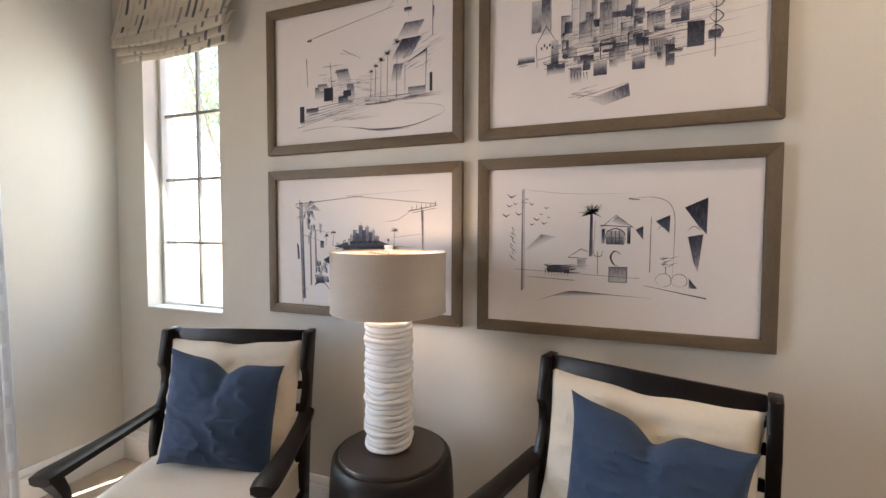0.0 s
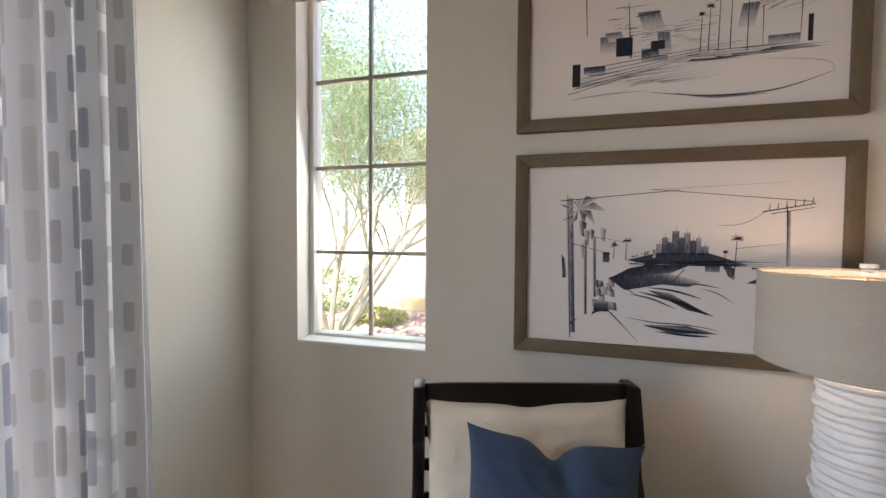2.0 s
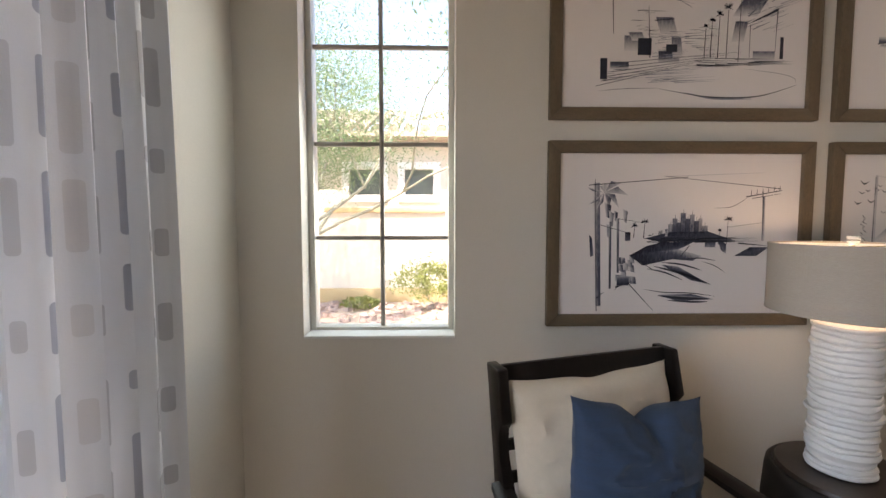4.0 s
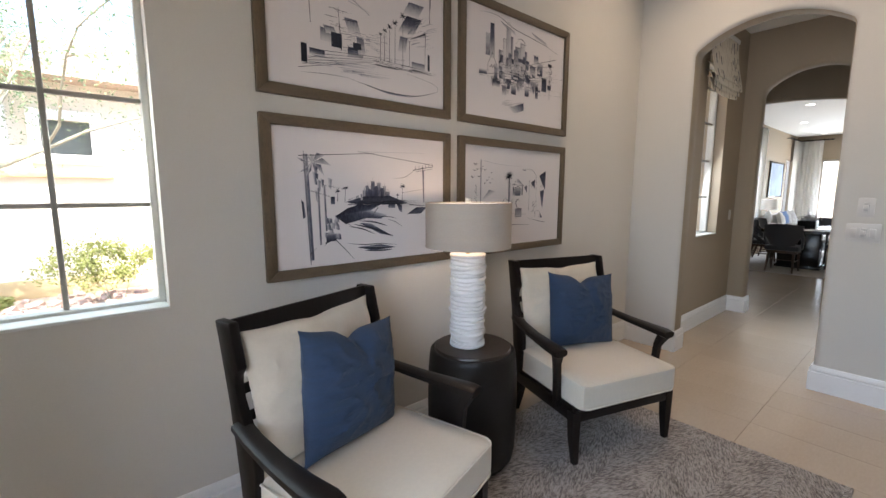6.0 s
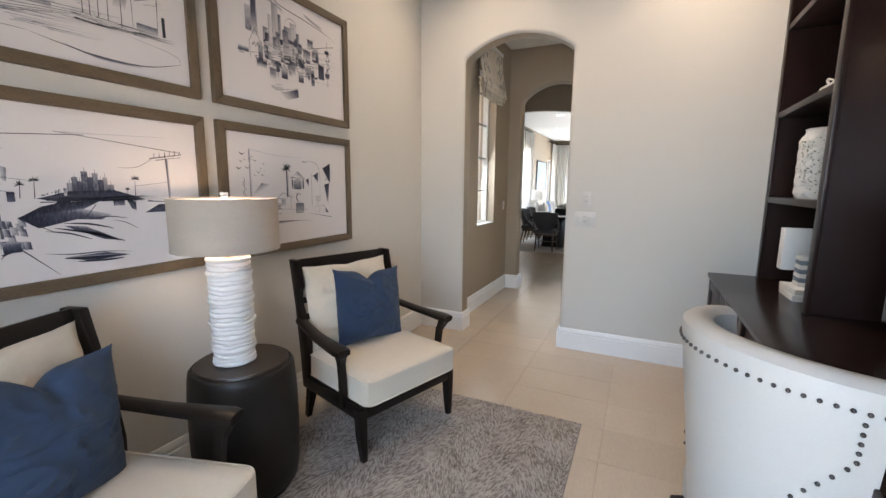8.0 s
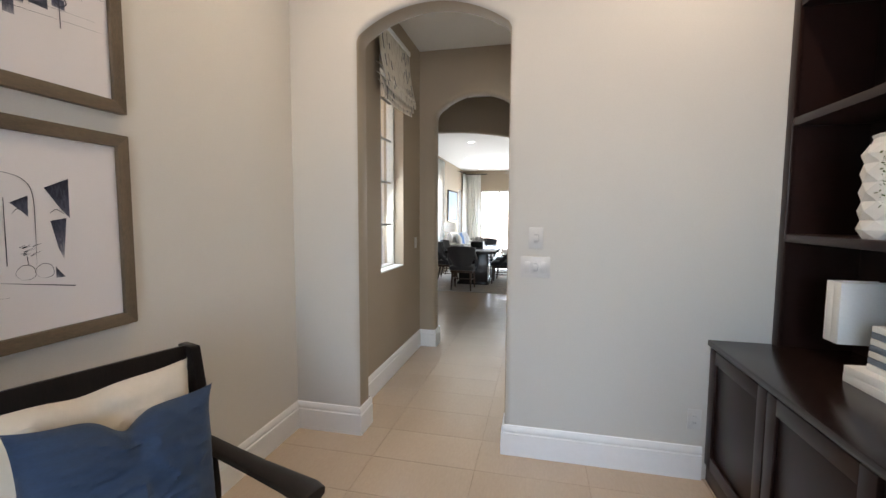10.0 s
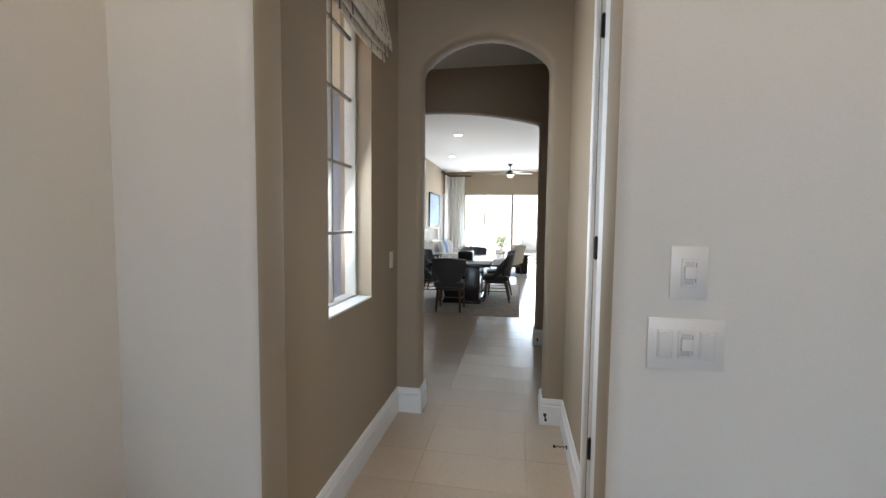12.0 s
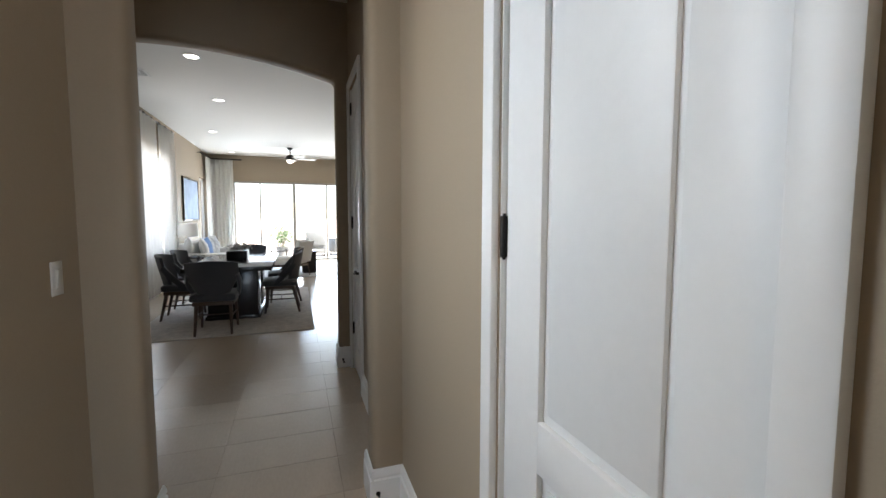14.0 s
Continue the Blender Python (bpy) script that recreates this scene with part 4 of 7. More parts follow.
# ---- pictures ----
class Sketch:
    """Ink marks on a sheet, u to the right and v up from 0 to 1."""

    def __init__(self, w, h, seed):
        self.w, self.h, self.rng = w, h, random.Random(seed)
        self.layers = {"ink": bmesh.new(), "wash": bmesh.new(), "pale": bmesh.new(), "brush": bmesh.new()}
        self.lift = {"pale": -0.0004, "brush": -0.0006, "wash": -0.0009, "ink": -0.0012}
        self.dose = self.layers["brush"].loops.layers.uv.new("UVMap")
        self.laid = 0

    def quad(self, pts, layer):
        bm, y = self.layers[layer], self.lift[layer]
        bm.faces.new([bm.verts.new(((u - 0.5) * self.w, y, (v - 0.5) * self.h)) for u, v in pts])

    def line(self, u0, v0, u1, v1, a=2.0, b=0.6, layer="ink"):
        """A tapering stroke; a and b are its widths in millimetres."""
        dx, dy = (u1 - u0) * self.w, (v1 - v0) * self.h
        n = math.hypot(dx, dy) or 1
        px, py = -dy / n * 0.0007, dx / n * 0.0007
        pu, pv = px / self.w, py / self.h
        self.quad([(u0 - pu * a, v0 - pv * a), (u1 - pu * b, v1 - pv * b), (u1 + pu * b, v1 + pv * b), (u0 + pu * a, v0 + pv * a)], layer)

    def curve(self, pts, wide=2.0, layer="ink"):
        steps = []
        for i in range(len(pts) - 1):
            p0, p1, p2, p3 = pts[max(i - 1, 0)], pts[i], pts[i + 1], pts[min(i + 2, len(pts) - 1)]
            for k in range(6):
                t = k / 6
                steps.append(tuple(0.5 * (2 * b + (c - a) * t + (2 * a - 5 * b + 4 * c - d) * t * t + (3 * b - a - 3 * c + d) * t**3) for a, b, c, d in zip(p0, p1, p2, p3)))
        steps.append(pts[-1])
        n = len(steps)
        for i in range(n - 1):
            ta, tb = math.sin(math.pi * (i + 0.4) / n), math.sin(math.pi * (i + 1.4) / n)
            self.line(*steps[i], *steps[i + 1], wide * max(0.2, ta), wide * max(0.2, tb), layer)

    def brush(self, pts, loads):
        """A wash of ink whose strength runs from corner to corner; each lies a hair above the last."""
        bm = self.layers["brush"]
        self.laid += 1
        y = self.lift["brush"] - 0.0000012 * self.laid
        f = bm.faces.new([bm.verts.new(((u - 0.5) * self.w, y, (v - 0.5) * self.h)) for u, v in pts])
        for lp, k in zip(f.loops, loads):
            lp[self.dose].uv = (k, 0.5)

    def block(self, u, v, du, dv, top, low, lean=0.0, right=1.0):
        """A brushed block, strong above and weak below, or the other way round."""
        self.brush([(u, v + dv), (u + du, v + dv), (u + du + lean, v), (u + lean, v)], (top, top * right, low * right, low))

    def fade(self, u, v, du, dv, layer="ink", lean=0.0, steps=9):
        """A block of ink that thins out downwards."""
        k = {"ink": 0.95, "wash": 0.5, "pale": 0.25}[layer]
        self.block(u, v, du, dv, k, 0.05, lean * du)

    def slab(self, u, v, du, dv, layer="ink", skew=0.0):
        self.quad([(u, v), (u + du, v + skew), (u + du, v + dv + skew * 0.5), (u, v + dv)], layer)

    def palm(self, u, v, tall, crown=0.03, layer="ink"):
        r = self.rng
        self.line(u, v, u + 0.004, v + tall, 2.2, 1.2, layer)
        for k in range(22):
            a = r.uniform(-0.5, math.pi + 0.5)
            n = crown * r.uniform(0.5, 1)
            self.line(u + 0.004, v + tall, u + 0.004 + n * math.cos(a), v + tall + n * math.sin(a) * self.w / self.h, 2.6, 0.5, layer)

    def hatch(self, u, v, du, dv, n, lean=0.0, layer="ink", wide=1.4):
        r = self.rng
        for k in range(n):
            x = u + du * r.random()
            y = v + dv * r.random()
            n2 = du * r.uniform(0.2, 0.7)
            self.line(x, y, x + n2, y + lean * n2 + r.uniform(-0.006, 0.006), wide * r.uniform(0.4, 1.3), 0.3, layer)

    def towers(self, u, v, du, dv, n, layer="ink"):
        r = self.rng
        for k in range(n):
            x = u + du * (k + r.random() * 0.6) / n
            w = du / n * r.uniform(0.5, 1.1)
            bell = math.exp(-(((x - u) / du - 0.5) / 0.33) ** 2)
            t = dv * bell * r.uniform(0.55, 1.0)
            kind = r.random()
            if kind < 0.45:
                self.fade(x, v, w, t, layer if r.random() < 0.5 else "wash")
            elif kind < 0.8:
                self.slab(x, v, w, t, "pale")
                self.line(x, v, x, v + t, 1.8, 1.0, layer)
                self.line(x, v + t, x + w, v + t, 1.5, 1.0, layer)
            for j in range(3):
                y = v + t * r.random()
                self.line(x, y, x + w * 0.8, y + 0.003, 1.2, 0.4, layer)


def street(s):
    """A street with a row of palms, a hanging lamp and low buildings."""
    s.line(0.22, 0.80, 0.70, 0.93, 2.2, 1.2)
    s.curve([(0.66, 0.91), (0.72, 0.99), (0.80, 1.0)], 1.4)
    s.slab(0.205, 0.785, 0.028, 0.014, "ink")
    s.line(0.20, 0.66, 0.205, 0.44, 3.0, 1.5)
    s.line(0.77, 0.99, 0.78, 0.84, 1.2, 0.8)
    s.fade(0.755, 0.87, 0.04, 0.035)
    s.line(0.90, 1.0, 0.90, 0.68, 1.5, 2.4)
    s.line(0.905, 0.88, 0.905, 0.80, 4.0, 2.0)
    s.line(0.42, 0.68, 0.52, 0.60, 3.0, 1.0, "wash")
    s.line(0.40, 0.66, 0.53, 0.62, 4.0, 1.0, "pale")
    for k, (u, v, t) in enumerate(((0.575, 0.30, 0.19), (0.60, 0.30, 0.225), (0.63, 0.30, 0.26), (0.665, 0.30, 0.30), (0.715, 0.28, 0.39))):
        s.palm(u, v, t, 0.012 + 0.004 * k)
    s.fade(0.25, 0.34, 0.06, 0.09, "wash")
    s.slab(0.305, 0.315, 0.055, 0.10)
    s.line(0.345, 0.60, 0.355, 0.30, 1.5, 3.0)
    s.hatch(0.27, 0.42, 0.10, 0.16, 16, 0.05, "ink", 1.6)
    s.fade(0.375, 0.44, 0.07, 0.10, "wash", 0.3)
    s.line(0.37, 0.52, 0.45, 0.53, 2.5, 2.0)
    s.slab(0.42, 0.335, 0.045, 0.045)
    s.fade(0.39, 0.27, 0.085, 0.07)
    s.slab(0.155, 0.17, 0.028, 0.125)
    s.fade(0.195, 0.23, 0.075, 0.045)
    s.hatch(0.50, 0.30, 0.10, 0.20, 26, 0.02, "wash", 1.2)
    for k in range(6):
        s.line(0.14 + 0.02 * k, 0.13 + 0.028 * k, 0.48 + 0.05 * k, 0.25 + 0.018 * k, 1.8, 0.5)
    s.hatch(0.50, 0.25, 0.30, 0.05, 26, 0.02, "ink", 2.0)
    s.fade(0.745, 0.55, 0.10, 0.14, "ink", -0.6)
    s.line(0.75, 0.55, 0.86, 0.71, 4.0, 1.0, "wash")
    s.fade(0.76, 0.70, 0.10, 0.10, "wash", -0.4)
    s.line(0.77, 0.52, 0.87, 0.59, 2.0, 7.0)
    s.line(0.865, 0.34, 0.87, 0.60, 1.0, 3.0)
    s.slab(0.885, 0.30, 0.014, 0.13)
    s.fade(0.775, 0.29, 0.09, 0.055, "wash")
    s.line(0.76, 0.30, 0.76, 0.50, 1.0, 2.0)
    s.line(0.74, 0.265, 0.92, 0.27, 1.4, 0.6)
    s.curve([(0.15, 0.10), (0.26, 0.115), (0.40, 0.12)], 1.4)
    s.curve([(0.40, 0.115), (0.60, 0.07), (0.80, 0.075), (0.96, 0.145)], 3.2)
    s.curve([(0.50, 0.095), (0.62, 0.06), (0.78, 0.06)], 5.0, "wash")
    s.curve([(0.96, 0.145), (0.93, 0.20), (0.74, 0.24)], 1.0)
    s.fade(0.265, 0.40, 0.055, 0.05, "wash", 0.3, 8)
    s.fade(0.44, 0.30, 0.04, 0.12, "wash", 0.2, 9)
    s.hatch(0.36, 0.30, 0.14, 0.16, 34, 0.05, "wash", 1.8)
    s.fade(0.70, 0.40, 0.05, 0.12, "wash", -0.3, 9)
    s.hatch(0.74, 0.46, 0.14, 0.22, 34, 0.6, "wash", 1.8)
    s.hatch(0.16, 0.15, 0.34, 0.08, 30, 0.1, "wash", 1.6)


def skyline(s):
    """A knot of towers, roofs and signs that tapers to a point below."""
    r = s.rng
    s.curve([(0.13, 0.95), (0.28, 0.965), (0.44, 0.90), (0.62, 0.875), (0.80, 0.84), (0.92, 0.80)], 3.0)
    for a, b in ((0.30, 0.44), (0.62, 0.78)):
        s.brush([(a, 0.93), (b, 0.88), (b + 0.02, 0.84), (a + 0.04, 0.89)], (0.45, 0.3, 0.02, 0.05))
    # the tall towers
    s.block(0.215, 0.56, 0.035, 0.32, 0.85, 0.1)
    s.block(0.175, 0.58, 0.04, 0.20, 0.2, 0.45)
    s.line(0.252, 0.90, 0.253, 0.58, 1.2, 2.2)
    for u, w, t, k in ((0.335, 0.03, 0.78, 0.15), (0.365, 0.045, 0.90, 0.35), (0.41, 0.022, 0.82, 0.6), (0.455, 0.05, 0.74, 0.5), (0.505, 0.05, 0.79, 0.25), (0.553, 0.024, 0.72, 0.65), (0.295, 0.035, 0.66, 0.45)):
        s.block(u, 0.46, w, t - 0.46, k, 0.04, 0, 0.5)
        s.line(u, t, u, 0.50, 1.6, 0.7)
        s.line(u, t, u + w, t - 0.01, 1.8, 1.2)
        for k in range(4):
            y = 0.52 + (t - 0.54) * r.random()
            s.line(u + 0.004, y, u + w * 0.8, y + 0.004, 1.2, 0.4)
    s.curve([(0.365, 0.88), (0.375, 0.93), (0.39, 0.945), (0.402, 0.92), (0.408, 0.88)], 1.6)
    s.curve([(0.46, 0.76), (0.48, 0.81), (0.515, 0.825), (0.55, 0.80), (0.57, 0.75)], 2.2)
    s.block(0.47, 0.60, 0.075, 0.035, 0.7, 0.5)
    # a gabled house and its neighbours
    s.line(0.195, 0.50, 0.235, 0.615, 1.4, 2.2)
    s.line(0.235, 0.615, 0.275, 0.51, 2.2, 1.4)
    s.line(0.195, 0.50, 0.20, 0.36, 2.0, 1.0)
    s.block(0.255, 0.36, 0.03, 0.16, 0.15, 0.6)
    for k in range(5):
        s.slab(0.214 + 0.011 * k, 0.47 + 0.015 * (k % 2), 0.006, 0.018)
    s.block(0.12, 0.40, 0.07, 0.04, 0.05, 0.75)
    s.hatch(0.11, 0.38, 0.06, 0.02, 8, 0.05)
    # low roofs and streets below, open between the strokes
    for u, v, w, h, top, low in ((0.24, 0.31, 0.07, 0.06, 0.7, 0.1), (0.30, 0.40, 0.055, 0.05, 0.15, 0.8), (0.36, 0.35, 0.06, 0.05, 0.85, 0.1), (0.33, 0.24, 0.045, 0.09, 0.5, 0.05), (0.42, 0.27, 0.05, 0.09, 0.1, 0.8), (0.48, 0.33, 0.055, 0.12, 0.6, 0.08), (0.545, 0.42, 0.05, 0.07, 0.8, 0.1), (0.56, 0.28, 0.045, 0.08, 0.15, 0.75), (0.62, 0.33, 0.085, 0.11, 0.35, 0.1), (0.675, 0.28, 0.03, 0.12, 0.9, 0.35), (0.61, 0.50, 0.06, 0.10, 0.55, 0.05), (0.69, 0.52, 0.06, 0.13, 0.2, 0.75), (0.745, 0.37, 0.055, 0.14, 0.95, 0.6), (0.44, 0.44, 0.06, 0.06, 0.05, 0.7), (0.52, 0.50, 0.05, 0.06, 0.75, 0.1), (0.65, 0.62, 0.05, 0.09, 0.6, 0.05)):
        s.block(u, v, w, h, top, low)
        s.line(u - 0.006, v + h, u + w * 1.2, v + h + 0.012, 2.2, 0.6)
        if top > 0.5:
            s.line(u, v + h, u + 0.001, v - 0.01, 1.4, 0.6)
    for k in range(9):
        s.line(0.626 + 0.009 * k, 0.43, 0.628 + 0.009 * k, 0.34 + 0.02 * r.random(), 1.2, 0.4)
    for k in range(6):
        s.line(0.335 + 0.012 * k, 0.30, 0.337 + 0.012 * k, 0.25 + 0.02 * r.random(), 2.6, 0.6)
    for a, b in ((0.445, 0.47), (0.545, 0.50), (0.60, 0.47)):
        s.line(a, b, a, b - 0.10, 3.4, 2.0)
        s.line(a, b, a + 0.05, b + 0.01, 3.0, 1.0)
    for k in range(34):
        u, v = r.uniform(0.24, 0.78), r.uniform(0.28, 0.60)
        if abs(u - 0.5) > 0.10 + 0.75 * (v - 0.22):
            continue
        w, h = r.uniform(0.015, 0.045), r.uniform(0.02, 0.07)
        s.block(u, v, w, h, r.choice((0.1, 0.5, 0.85)), r.choice((0.05, 0.4, 0.8)), r.uniform(-0.006, 0.006), r.uniform(0.3, 1))
        s.line(u, v + h, u + w * 1.3, v + h + 0.008, 1.8, 0.5)
    s.towers(0.27, 0.46, 0.34, 0.30, 13, "wash")
    s.hatch(0.24, 0.32, 0.46, 0.26, 46, 0.12, "ink", 1.2)
    s.hatch(0.21, 0.34, 0.10, 0.06, 14, 0.08, "ink", 2.0)
    s.line(0.20, 0.41, 0.42, 0.47, 1.6, 0.6)
    s.line(0.38, 0.40, 0.50, 0.43, 2.6, 0.8)
    s.line(0.60, 0.60, 0.90, 0.74, 1.2, 2.4)
    s.line(0.58, 0.57, 0.88, 0.66, 1.0, 1.8)
    s.palm(0.30, 0.44, 0.10, 0.014)
    # the sign pole
    s.line(0.835, 0.30, 0.835, 0.76, 2.4, 1.6)
    for v in (0.60, 0.52, 0.44):
        s.curve([(0.815, v), (0.835, v + 0.035), (0.858, v), (0.835, v - 0.03), (0.815, v)], 3.0)
    s.slab(0.812, 0.64, 0.042, 0.035)
    s.block(0.812, 0.40, 0.04, 0.05, 0.8, 0.4)
    # the tail
    s.brush([(0.40, 0.13), (0.55, 0.205), (0.555, 0.13), (0.46, 0.085)], (0.05, 0.65, 0.5, 0.1))
    s.line(0.34, 0.17, 0.46, 0.135, 1.4, 0.6)
    s.line(0.36, 0.145, 0.55, 0.21, 1.2, 0.8)
    s.hatch(0.31, 0.15, 0.10, 0.05, 9, 0.2)


def causeway(s):
    """A dark curving road to a far skyline, with palms and a power pole."""
    s.line(0.12, 0.805, 0.53, 0.855, 2.4, 1.6)
    s.line(0.45, 0.86, 0.85, 0.885, 1.0, 0.5, "wash")
    s.line(0.43, 0.862, 0.92, 0.785, 1.2, 1.8)
    # the near palms
    s.brush([(0.140, 0.82), (0.165, 0.82), (0.180, 0.05), (0.158, 0.05)], (0.15, 0.45, 0.75, 0.2))
    s.line(0.146, 0.84, 0.162, 0.02, 1.6, 2.6)
    for a, n, k in ((150, 0.085, 0.7), (205, 0.075, 0.6), (235, 0.06, 0.8), (40, 0.09, 0.55), (5, 0.10, 0.5), (-35, 0.075, 0.6), (95, 0.05, 0.35), (-70, 0.06, 0.7), (70, 0.06, 0.3)):
        c, d = math.cos(radians(a)), math.sin(radians(a)) * s.w / s.h
        o = (0.185, 0.76)
        s.brush([o, (o[0] + n * 0.55 * c - 0.012 * d, o[1] + n * 0.55 * d + 0.03 * c), (o[0] + n * c, o[1] + n * d - 0.03), (o[0] + n * 0.5 * c, o[1] + n * 0.5 * d - 0.012)], (0.25, k, 0.1, k * 0.5))
    for u, v, w, h, k in ((0.185, 0.60, 0.030, 0.10, 0.95), (0.205, 0.55, 0.022, 0.10, 0.55), (0.225, 0.58, 0.018, 0.07, 0.85), (0.262, 0.57, 0.022, 0.09, 0.5), (0.195, 0.48, 0.014, 0.09, 0.6)):
        s.brush([(u, v + h), (u + w, v + h * 0.8), (u + w * 0.8, v), (u + w * 0.3, v + 0.01)], (0.05, k, k * 0.7, 0.15))
    for u, a, b, k in ((0.205, 0.58, 0.16, 0.5), (0.237, 0.60, 0.26, 0.4)):
        s.brush([(u, a), (u + 0.012, a), (u + 0.016, b), (u + 0.006, b)], (0.1, k, 0.7, 0.2))
        s.line(u + 0.006, a, u + 0.010, b, 0.8, 1.8)
    s.brush([(0.126, 0.50), (0.138, 0.475), (0.146, 0.37), (0.132, 0.36)], (0.95, 0.8, 0.3, 0.9))
    s.line(0.162, 0.10, 0.192, 0.14, 4.0, 1.0)
    s.line(0.17, 0.56, 0.30, 0.505, 1.6, 0.8)
    s.line(0.24, 0.60, 0.345, 0.575, 1.4, 0.6)
    s.block(0.275, 0.46, 0.022, 0.055, 0.95, 0.5)
    s.palm(0.31, 0.48, 0.075, 0.017)
    s.palm(0.352, 0.475, 0.105, 0.020)
    s.palm(0.70, 0.44, 0.155, 0.022)
    s.palm(0.667, 0.44, 0.085, 0.010)
    # the skyline over its dark bank
    for u, w, t, k in ((0.455, 0.018, 0.565, 0.5), (0.472, 0.02, 0.60, 0.7), (0.490, 0.016, 0.575, 0.9), (0.505, 0.022, 0.635, 0.7), (0.526, 0.018, 0.60, 0.9), (0.543, 0.020, 0.625, 0.6), (0.562, 0.018, 0.585, 0.85), (0.580, 0.016, 0.60, 0.5), (0.597, 0.022, 0.555, 0.6)):
        s.block(u, 0.47, w, t - 0.47, k * 0.6, k)
        s.line(u, t, u, 0.49, 1.0, 1.4)
        s.line(u + w * 0.5, t + 0.025, u + w * 0.5, t, 0.5, 1.2)
    s.brush([(0.355, 0.475), (0.46, 0.515), (0.62, 0.52), (0.74, 0.46)], (0.6, 0.95, 0.9, 0.4))
    s.brush([(0.355, 0.475), (0.74, 0.46), (0.62, 0.452), (0.42, 0.455)], (0.7, 0.5, 0.7, 0.8))
    s.towers(0.37, 0.49, 0.12, 0.05, 9)
    s.hatch(0.36, 0.45, 0.30, 0.03, 30, 0.02, "ink", 2.6)
    s.block(0.61, 0.42, 0.045, 0.045, 0.75, 0.35)
    s.brush([(0.66, 0.475), (0.70, 0.44), (0.70, 0.38), (0.68, 0.40)], (0.7, 0.95, 0.3, 0.6))
    s.brush([(0.735, 0.365), (0.80, 0.42), (0.88, 0.42), (0.83, 0.365)], (0.8, 0.95, 0.5, 0.7))
    s.line(0.75, 0.445, 0.87, 0.43, 4.0, 1.0)
    # the road: a dark prow with a pale deck
    s.brush([(0.296, 0.368), (0.365, 0.428), (0.43, 0.452), (0.41, 0.395)], (1.0, 1.0, 0.9, 0.8))
    s.brush([(0.296, 0.368), (0.41, 0.395), (0.43, 0.33), (0.352, 0.305)], (1.0, 0.65, 0.75, 0.95))
    s.brush([(0.41, 0.395), (0.43, 0.452), (0.565, 0.455), (0.50, 0.405)], (0.75, 0.95, 0.85, 0.35))
    s.brush([(0.41, 0.395), (0.50, 0.405), (0.475, 0.345), (0.43, 0.33)], (0.6, 0.3, 0.75, 0.8))
    s.brush([(0.475, 0.345), (0.50, 0.405), (0.60, 0.365), (0.56, 0.335)], (0.85, 0.25, 0.15, 0.7))
    s.line(0.296, 0.368, 0.43, 0.455, 3.0, 3.0)
    s.line(0.30, 0.366, 0.40, 0.275, 3.4, 1.2)
    s.line(0.505, 0.355, 0.545, 0.43, 1.6, 2.4)
    for a, b, c, d, w in ((0.40, 0.30, 0.64, 0.185, 7.0), (0.37, 0.285, 0.52, 0.215, 4.0), (0.43, 0.325, 0.60, 0.275, 5.0), (0.47, 0.27, 0.62, 0.19, 6.0), (0.52, 0.345, 0.66, 0.335, 3.0), (0.60, 0.33, 0.70, 0.26, 2.0)):
        s.curve([(a, b), ((a + c) / 2, (b + d) / 2 + 0.012), (c, d)], w)
    s.brush([(0.43, 0.31), (0.50, 0.30), (0.63, 0.19), (0.56, 0.21)], (0.6, 0.3, 0.85, 0.6))
    # shrub and foreground strokes
    for k in range(16):
        u, v = 0.235 + 0.07 * s.rng.random(), 0.17 + 0.15 * s.rng.random()
        s.brush([(u, v + 0.05), (u + 0.02, v + 0.045), (u + 0.024, v), (u + 0.004, v + 0.008)], (0.1, s.rng.uniform(0.3, 0.9), s.rng.uniform(0.3, 1.0), 0.3))
    s.block(0.245, 0.18, 0.05, 0.06, 0.3, 0.95)
    s.line(0.24, 0.17, 0.30, 0.20, 5.0, 2.0)
    s.line(0.29, 0.20, 0.40, 0.02, 3.4, 0.8)
    s.line(0.27, 0.20, 0.235, 0.15, 2.0, 0.8)
    s.curve([(0.36, 0.155), (0.45, 0.135), (0.56, 0.13), (0.66, 0.11)], 3.0)
    s.curve([(0.42, 0.115), (0.52, 0.098), (0.64, 0.092)], 9.0)
    s.curve([(0.46, 0.085), (0.56, 0.075), (0.63, 0.075)], 6.0)
    s.brush([(0.42, 0.12), (0.56, 0.125), (0.66, 0.09), (0.50, 0.08)], (0.3, 0.8, 0.3, 0.6))
    # power pole
    s.brush([(0.846, 0.74), (0.856, 0.74), (0.860, 0.46), (0.848, 0.46)], (0.7, 0.3, 0.1, 0.4))
    s.line(0.845, 0.77, 0.85, 0.50, 2.4, 1.2)
    s.line(0.775, 0.735, 0.925, 0.775, 3.0, 2.0)
    s.line(0.80, 0.725, 0.92, 0.755, 2.0, 1.2)
    for k in range(6):
        s.line(0.795 + 0.024 * k, 0.745 + 0.006 * k, 0.797 + 0.024 * k, 0.775 + 0.006 * k, 2.2, 1.2)
    s.curve([(0.64, 0.665), (0.72, 0.675), (0.79, 0.74)], 1.4)
    s.line(0.70, 0.545, 0.85, 0.575, 1.0, 0.6)


